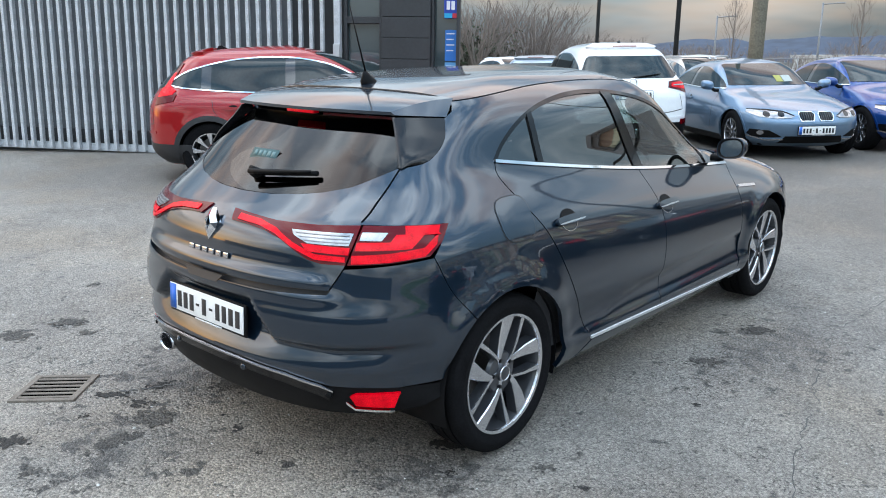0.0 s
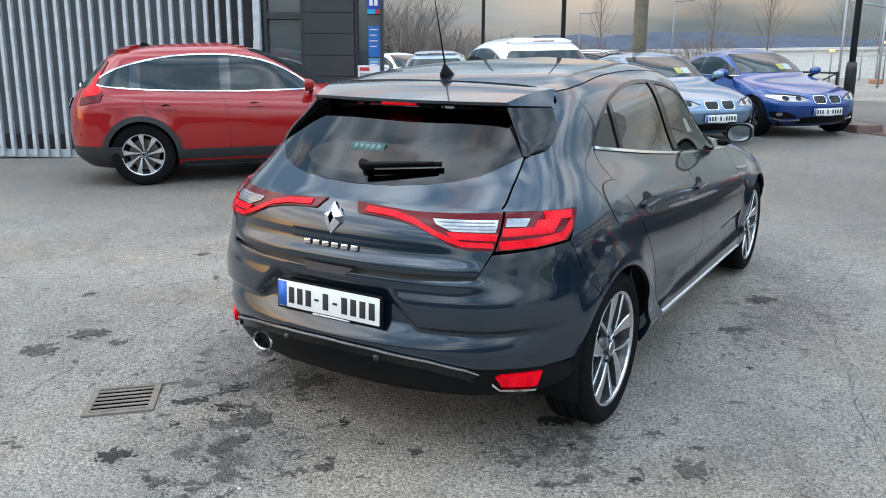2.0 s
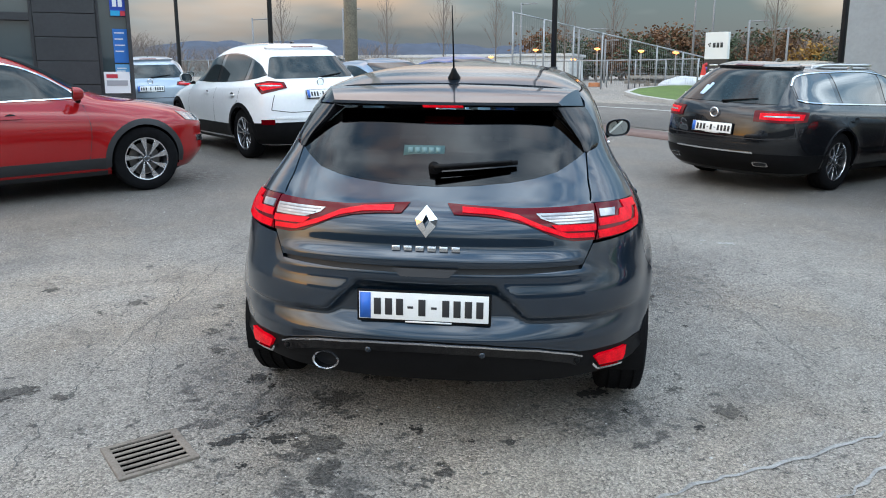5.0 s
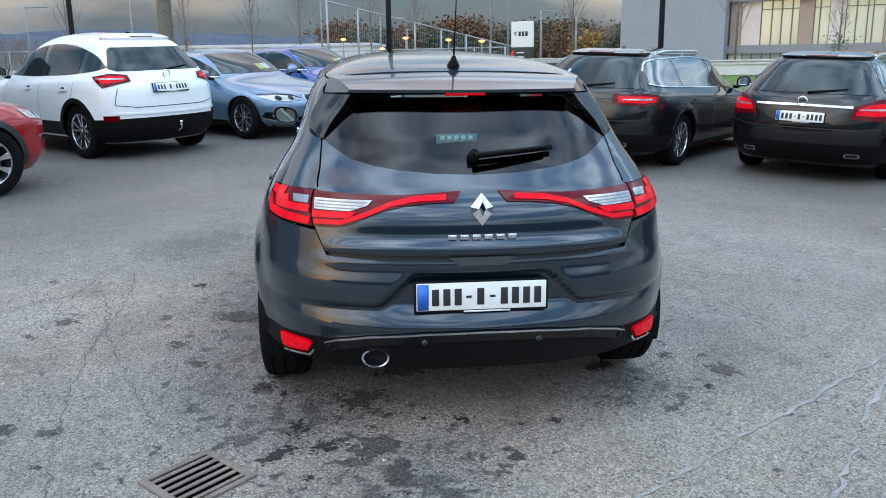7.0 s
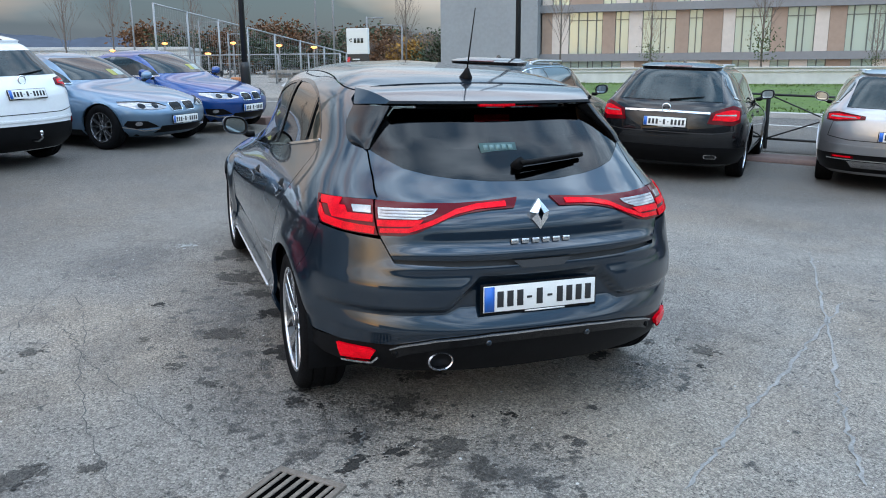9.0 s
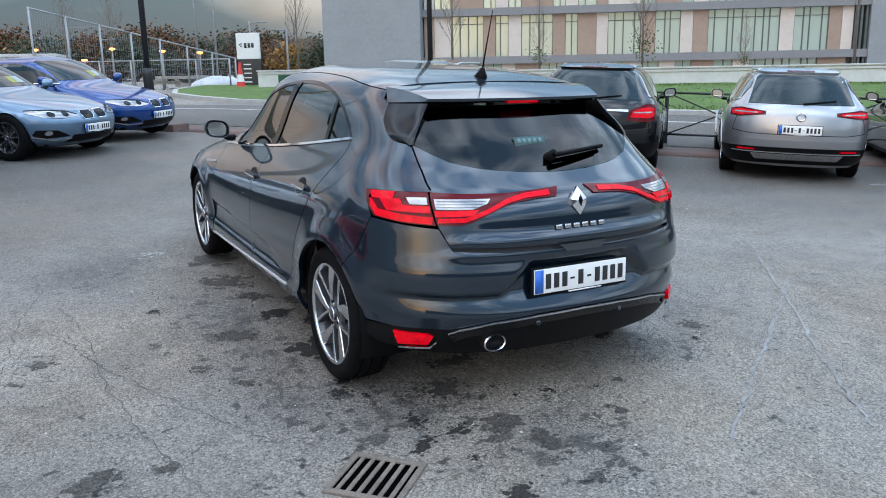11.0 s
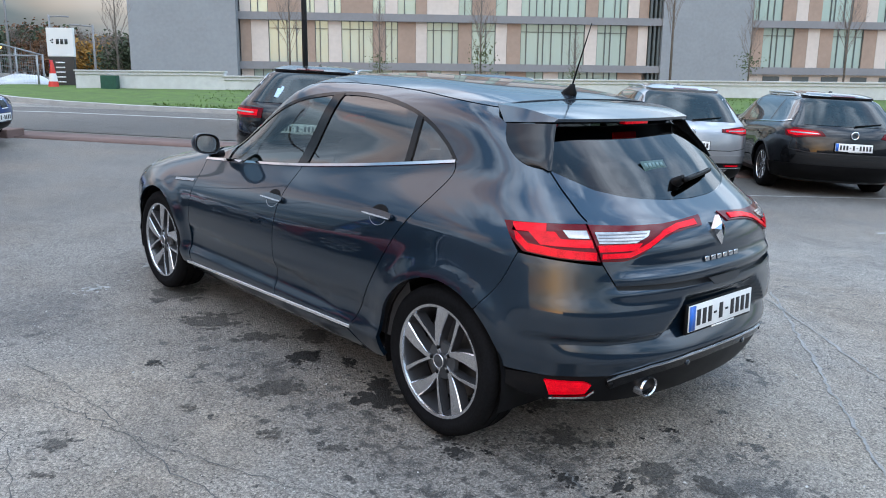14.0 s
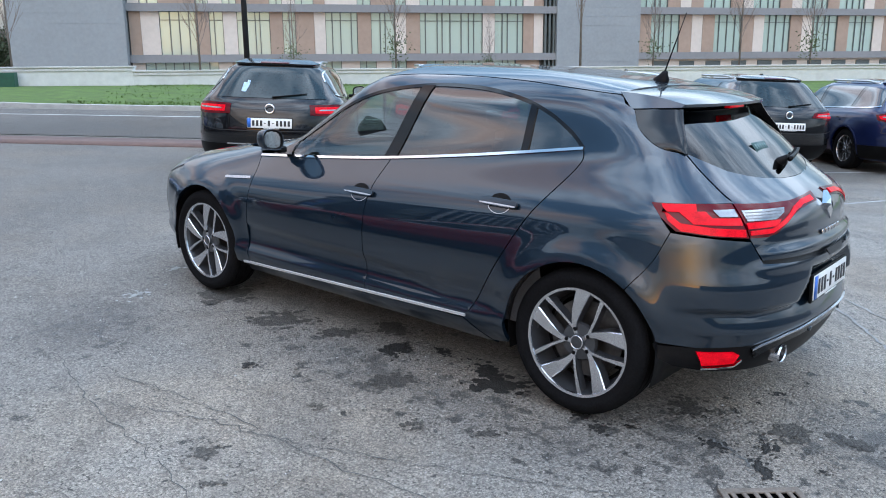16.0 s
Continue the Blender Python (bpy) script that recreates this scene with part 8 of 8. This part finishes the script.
def hill_ring(name, dist, a0, a1, hmean, hvar, seed, material, label, rough_=0.6):
    bm = bmesh.new()
    n_ = 220
    rows_ = [[], [], []]
    for k in range(n_ + 1):
        a = radians(a0 + (a1 - a0) * k / n_)
        fade = min(1, 5 * k / n_, 5 * (n_ - k) / n_)
        h_ = (hmean + hvar * noise.fractal((a * 4.2, seed, 0), 1.0, 2.0, 5) + hvar * rough_ * noise.fractal((a * 30, seed + 5, 0), 1.0, 2.0, 4) * .3) * dist * fade
        for j, (d_, z_) in enumerate(((0.86, 0.0), (1.0, max(0.2, h_)), (1.2, 0.0))):
            rows_[j].append(bm.verts.new((dist * d_ * math.cos(a), dist * d_ * math.sin(a), z_)))
    for a_, b_ in zip(rows_, rows_[1:]):
        for k in range(n_):
            bm.faces.new((a_[k], a_[k + 1], b_[k + 1], b_[k]))
    bmesh.ops.recalc_face_normals(bm, faces=list(bm.faces))
    return tagged(part(name, bm, material), label, "hill", kind="structure")


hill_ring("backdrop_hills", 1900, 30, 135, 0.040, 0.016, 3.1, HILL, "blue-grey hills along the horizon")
hill_ring("backdrop_ridge", 900, 20, 150, 0.016, 0.008, 8.4, mat("near_ridge", (0.05, 0.062, 0.06), rough=1.0, vary=0.4, scale=0.02), "dark wooded ridge before the hills")

# ---------------------------------------------------------------- trees
BARK = mat("bare_bark", (0.17, 0.145, 0.125), rough=0.9, vary=0.3, scale=6)
TWIG = mat("twig_bark", (0.20, 0.165, 0.145), rough=0.9, vary=0.25, scale=6)


def grow(bm, p, d, length, r, depth, rng, spread):
    q = p + d * length
    mid = p + d * length * 0.5 + Vector((rng.uniform(-1, 1), rng.uniform(-1, 1), 0)) * length * 0.05
    tube(bm, [p, mid, q], r, 5 if depth > 2 else 4 if depth > 1 else 3, False, r2=r * 0.62)
    if depth == 0:
        return
    for _ in range(rng.choice((2, 3, 3))):
        t = rng.uniform(0.35, 1.0)
        side = Vector((rng.uniform(-1, 1), rng.uniform(-1, 1), rng.uniform(-0.2, 0.6))).normalized()
        nd = (d * (1.0 - spread) + side * spread + Vector((0, 0, 0.25))).normalized()
        grow(bm, p + d * length * t, nd, length * rng.uniform(0.55, 0.78), r * 0.55, depth - 1, rng, spread)


def leaf_cloud(bm, c, s, n_, rng, size):
    for _ in range(n_):
        v = Vector((rng.gauss(0, .45), rng.gauss(0, .45), rng.gauss(0, .45)))
        p = Vector(c) + Vector((v.x * s[0], v.y * s[1], v.z * s[2]))
        a = Vector((rng.uniform(-1, 1), rng.uniform(-1, 1), rng.uniform(-1, 1))).normalized() * size * rng.uniform(.6, 1.3)
        b = a.cross(Vector((rng.uniform(-1, 1), rng.uniform(-1, 1), rng.uniform(-1, 1)))).normalized() * size * .6
        bm.faces.new([bm.verts.new(q) for q in (p - a, p + b, p + a, p - b)])


def young_tree(seed, h, spread=0.32, leaves=None):
    rng = random.Random(seed)
    tree = tagged(new("tree"), "slender bare young tree with upswept branches", "tree", group="young street trees")
    bm = bmesh.new()
    tube(bm, [(0, 0, -0.1), (0.02, 0, h * 0.5), (0, 0.02, h)], 0.042, 7, r2=0.008)
    part("trunk", bm, BARK, tree)
    bm = bmesh.new()
    for k in range(26):
        t = 0.26 + 0.72 * k / 26
        a = k * 2.4 + rng.uniform(-.4, .4)
        d = Vector((math.cos(a) * spread * 1.5, math.sin(a) * spread * 1.5, 1.0)).normalized()
        grow(bm, Vector((0, 0, h * t)), d, h * 0.26 * (1.15 - t), 0.010 * (1.2 - t) + 0.0025, 2, rng, 0.42)
    part("crown", bm, TWIG, tree)
    if leaves:
        bm = bmesh.new()
        leaf_cloud(bm, (0, 0, h * 0.30), (0.5, 0.5, 0.55), 260, rng, 0.045)
        part("leaves", bm, mat("late_green_leaves", (0.07, 0.10, 0.035), rough=0.7, vary=0.4, scale=3), tree, smooth=False)
    return tree


protos = [young_tree(3, 4.6, 0.34), young_tree(8, 5.4, 0.26), young_tree(15, 4.2, 0.30, leaves=True)]
for k, (x, y, s, rz, p_) in enumerate(((12.98, 23.46, 1.0, 20, 0), (18.04, 18.74, 1.0, 130, 2), (23.06, 14.06, 1.25, 75, 1), (25.11, 12.14, .85, 10, 2), (27.62, 9.8, 1.05, 200, 0), (29.7, 7.85, 1.0, 300, 2), (15.36, 21.23, .75, 40, 2), (8.40, 27.75, 1.05, 250, 0), (20.5, 16.4, .55, 310, 2), (-2.9, 43.8, 1.1, 60, 1), (1.0, 40.1, 1.2, 160, 0), (4, 48, 1.2, 100, 1), (-8.5, 40, 1.1, 15, 0), (-13, 36, 1.0, 15, 1), (-4.2, 31, .9, 70, 1))):
    m_ = pose(x, y, ground_height(x, y), 0, 0, rz) @ Matrix.Diagonal((s, s, s, 1))
    if k < 3:
        o = protos[p_ if k != 1 else 2] if k != 2 else protos[1]
        o.matrix_world = m_
    else:
        o = copy_thing(protos[p_], pose(x, y, ground_height(x, y), 0, 0, rz))
        o.scale = (s, s, s)


def bush_tree(seed, h, w, leaf=None):
    """A broad bare tree or thicket: several stems, a haze of twigs and, on some, the last leaves."""
    rng = random.Random(seed)
    tree = tagged(new("tree"), "bare brown hedge tree with a dense haze of twigs" if leaf is None else "autumn tree with thin dark and yellow leaves", "tree", group="far hedge trees")
    bm = bmesh.new()
    for k in range(4):
        a = rng.uniform(0, 6.3)
        tube(bm, [(0, 0, -.1), (math.cos(a) * w * .12, math.sin(a) * w * .12, h * .45), (math.cos(a) * w * .22, math.sin(a) * w * .22, h * .85)], 0.09, 6, r2=.02)
    part("trunk", bm, BARK, tree)
    bm = bmesh.new()
    for k in range(70):
        a, rr, t = rng.uniform(0, 6.3), w * .32 * math.sqrt(rng.random()), rng.uniform(.12, .62)
        d = Vector((math.cos(a) * .5, math.sin(a) * .5, 1)).normalized()
        grow(bm, Vector((math.cos(a) * rr, math.sin(a) * rr, h * t)), d, h * .22, 0.022, 2, rng, .5)
    part("crown", bm, TWIG, tree)
    if leaf is not None:
        bm = bmesh.new()
        for k in range(9):
            a, rr = rng.uniform(0, 6.3), w * .3 * math.sqrt(rng.random())
            leaf_cloud(bm, (math.cos(a) * rr, math.sin(a) * rr, h * rng.uniform(.3, .8)), (w * .3, w * .3, h * .26), 300, rng, .17)
        part("leaves", bm, leaf, tree, smooth=False)
    return tree


DARKLEAF = mat("dusky_green_leaves", (0.040, 0.060, 0.028), rough=0.8, vary=0.4, scale=.6)
OCHRE = mat("ochre_leaves", (0.30, 0.165, 0.03), rough=0.8, vary=0.4, scale=.6)
RUST = mat("rust_leaves", (0.13, 0.062, 0.025), rough=0.8, vary=0.4, scale=.6)
bushes = [bush_tree(21, 5.5, 6), bush_tree(22, 5.0, 6, DARKLEAF), bush_tree(23, 4.5, 5, OCHRE), bush_tree(24, 5.0, 6, RUST)]
rng = random.Random(77)
spots = []
for k in range(15):      # hedge behind the showroom corner
    a = radians(rng.uniform(117, 133) if k > 3 else rng.uniform(122, 131))
    d_ = rng.uniform(44, 52)
    spots.append((d_ * math.cos(a), d_ * math.sin(a), rng.uniform(.80, 1.12) * (1.0 if math.degrees(a) > 123 else .65), rng.choice((0, 0, 0, 1)) if math.degrees(a) > 127 else 0))
for k in range(12):
    a = radians(101 + 1.5 * k + rng.uniform(-.5, .5))
    d_ = rng.uniform(60, 70)
    spots.append((d_ * math.cos(a), d_ * math.sin(a), rng.uniform(.40, .62), 0))
for k in range(46):      # autumn belt behind the mesh fences
    a = radians(67 + 0.5 * k + rng.uniform(-.3, .3))
    d_ = rng.uniform(75, 120)
    spots.append((d_ * math.cos(a), d_ * math.sin(a), d_ / 100 * rng.uniform(.85, 1.30), rng.choice((1, 1, 1, 2, 3, 3))))
used_ = set()
for x, y, s, p_ in spots:
    m_ = pose(x, y, ground_height(x, y) - .1, 0, 0, rng.uniform(0, 360))
    if p_ not in used_:
        used_.add(p_)
        o = bushes[p_]
        o.matrix_world = m_
    else:
        o = copy_thing(bushes[p_], m_)
    o.scale = (s * 1.25, s * 1.25, s)
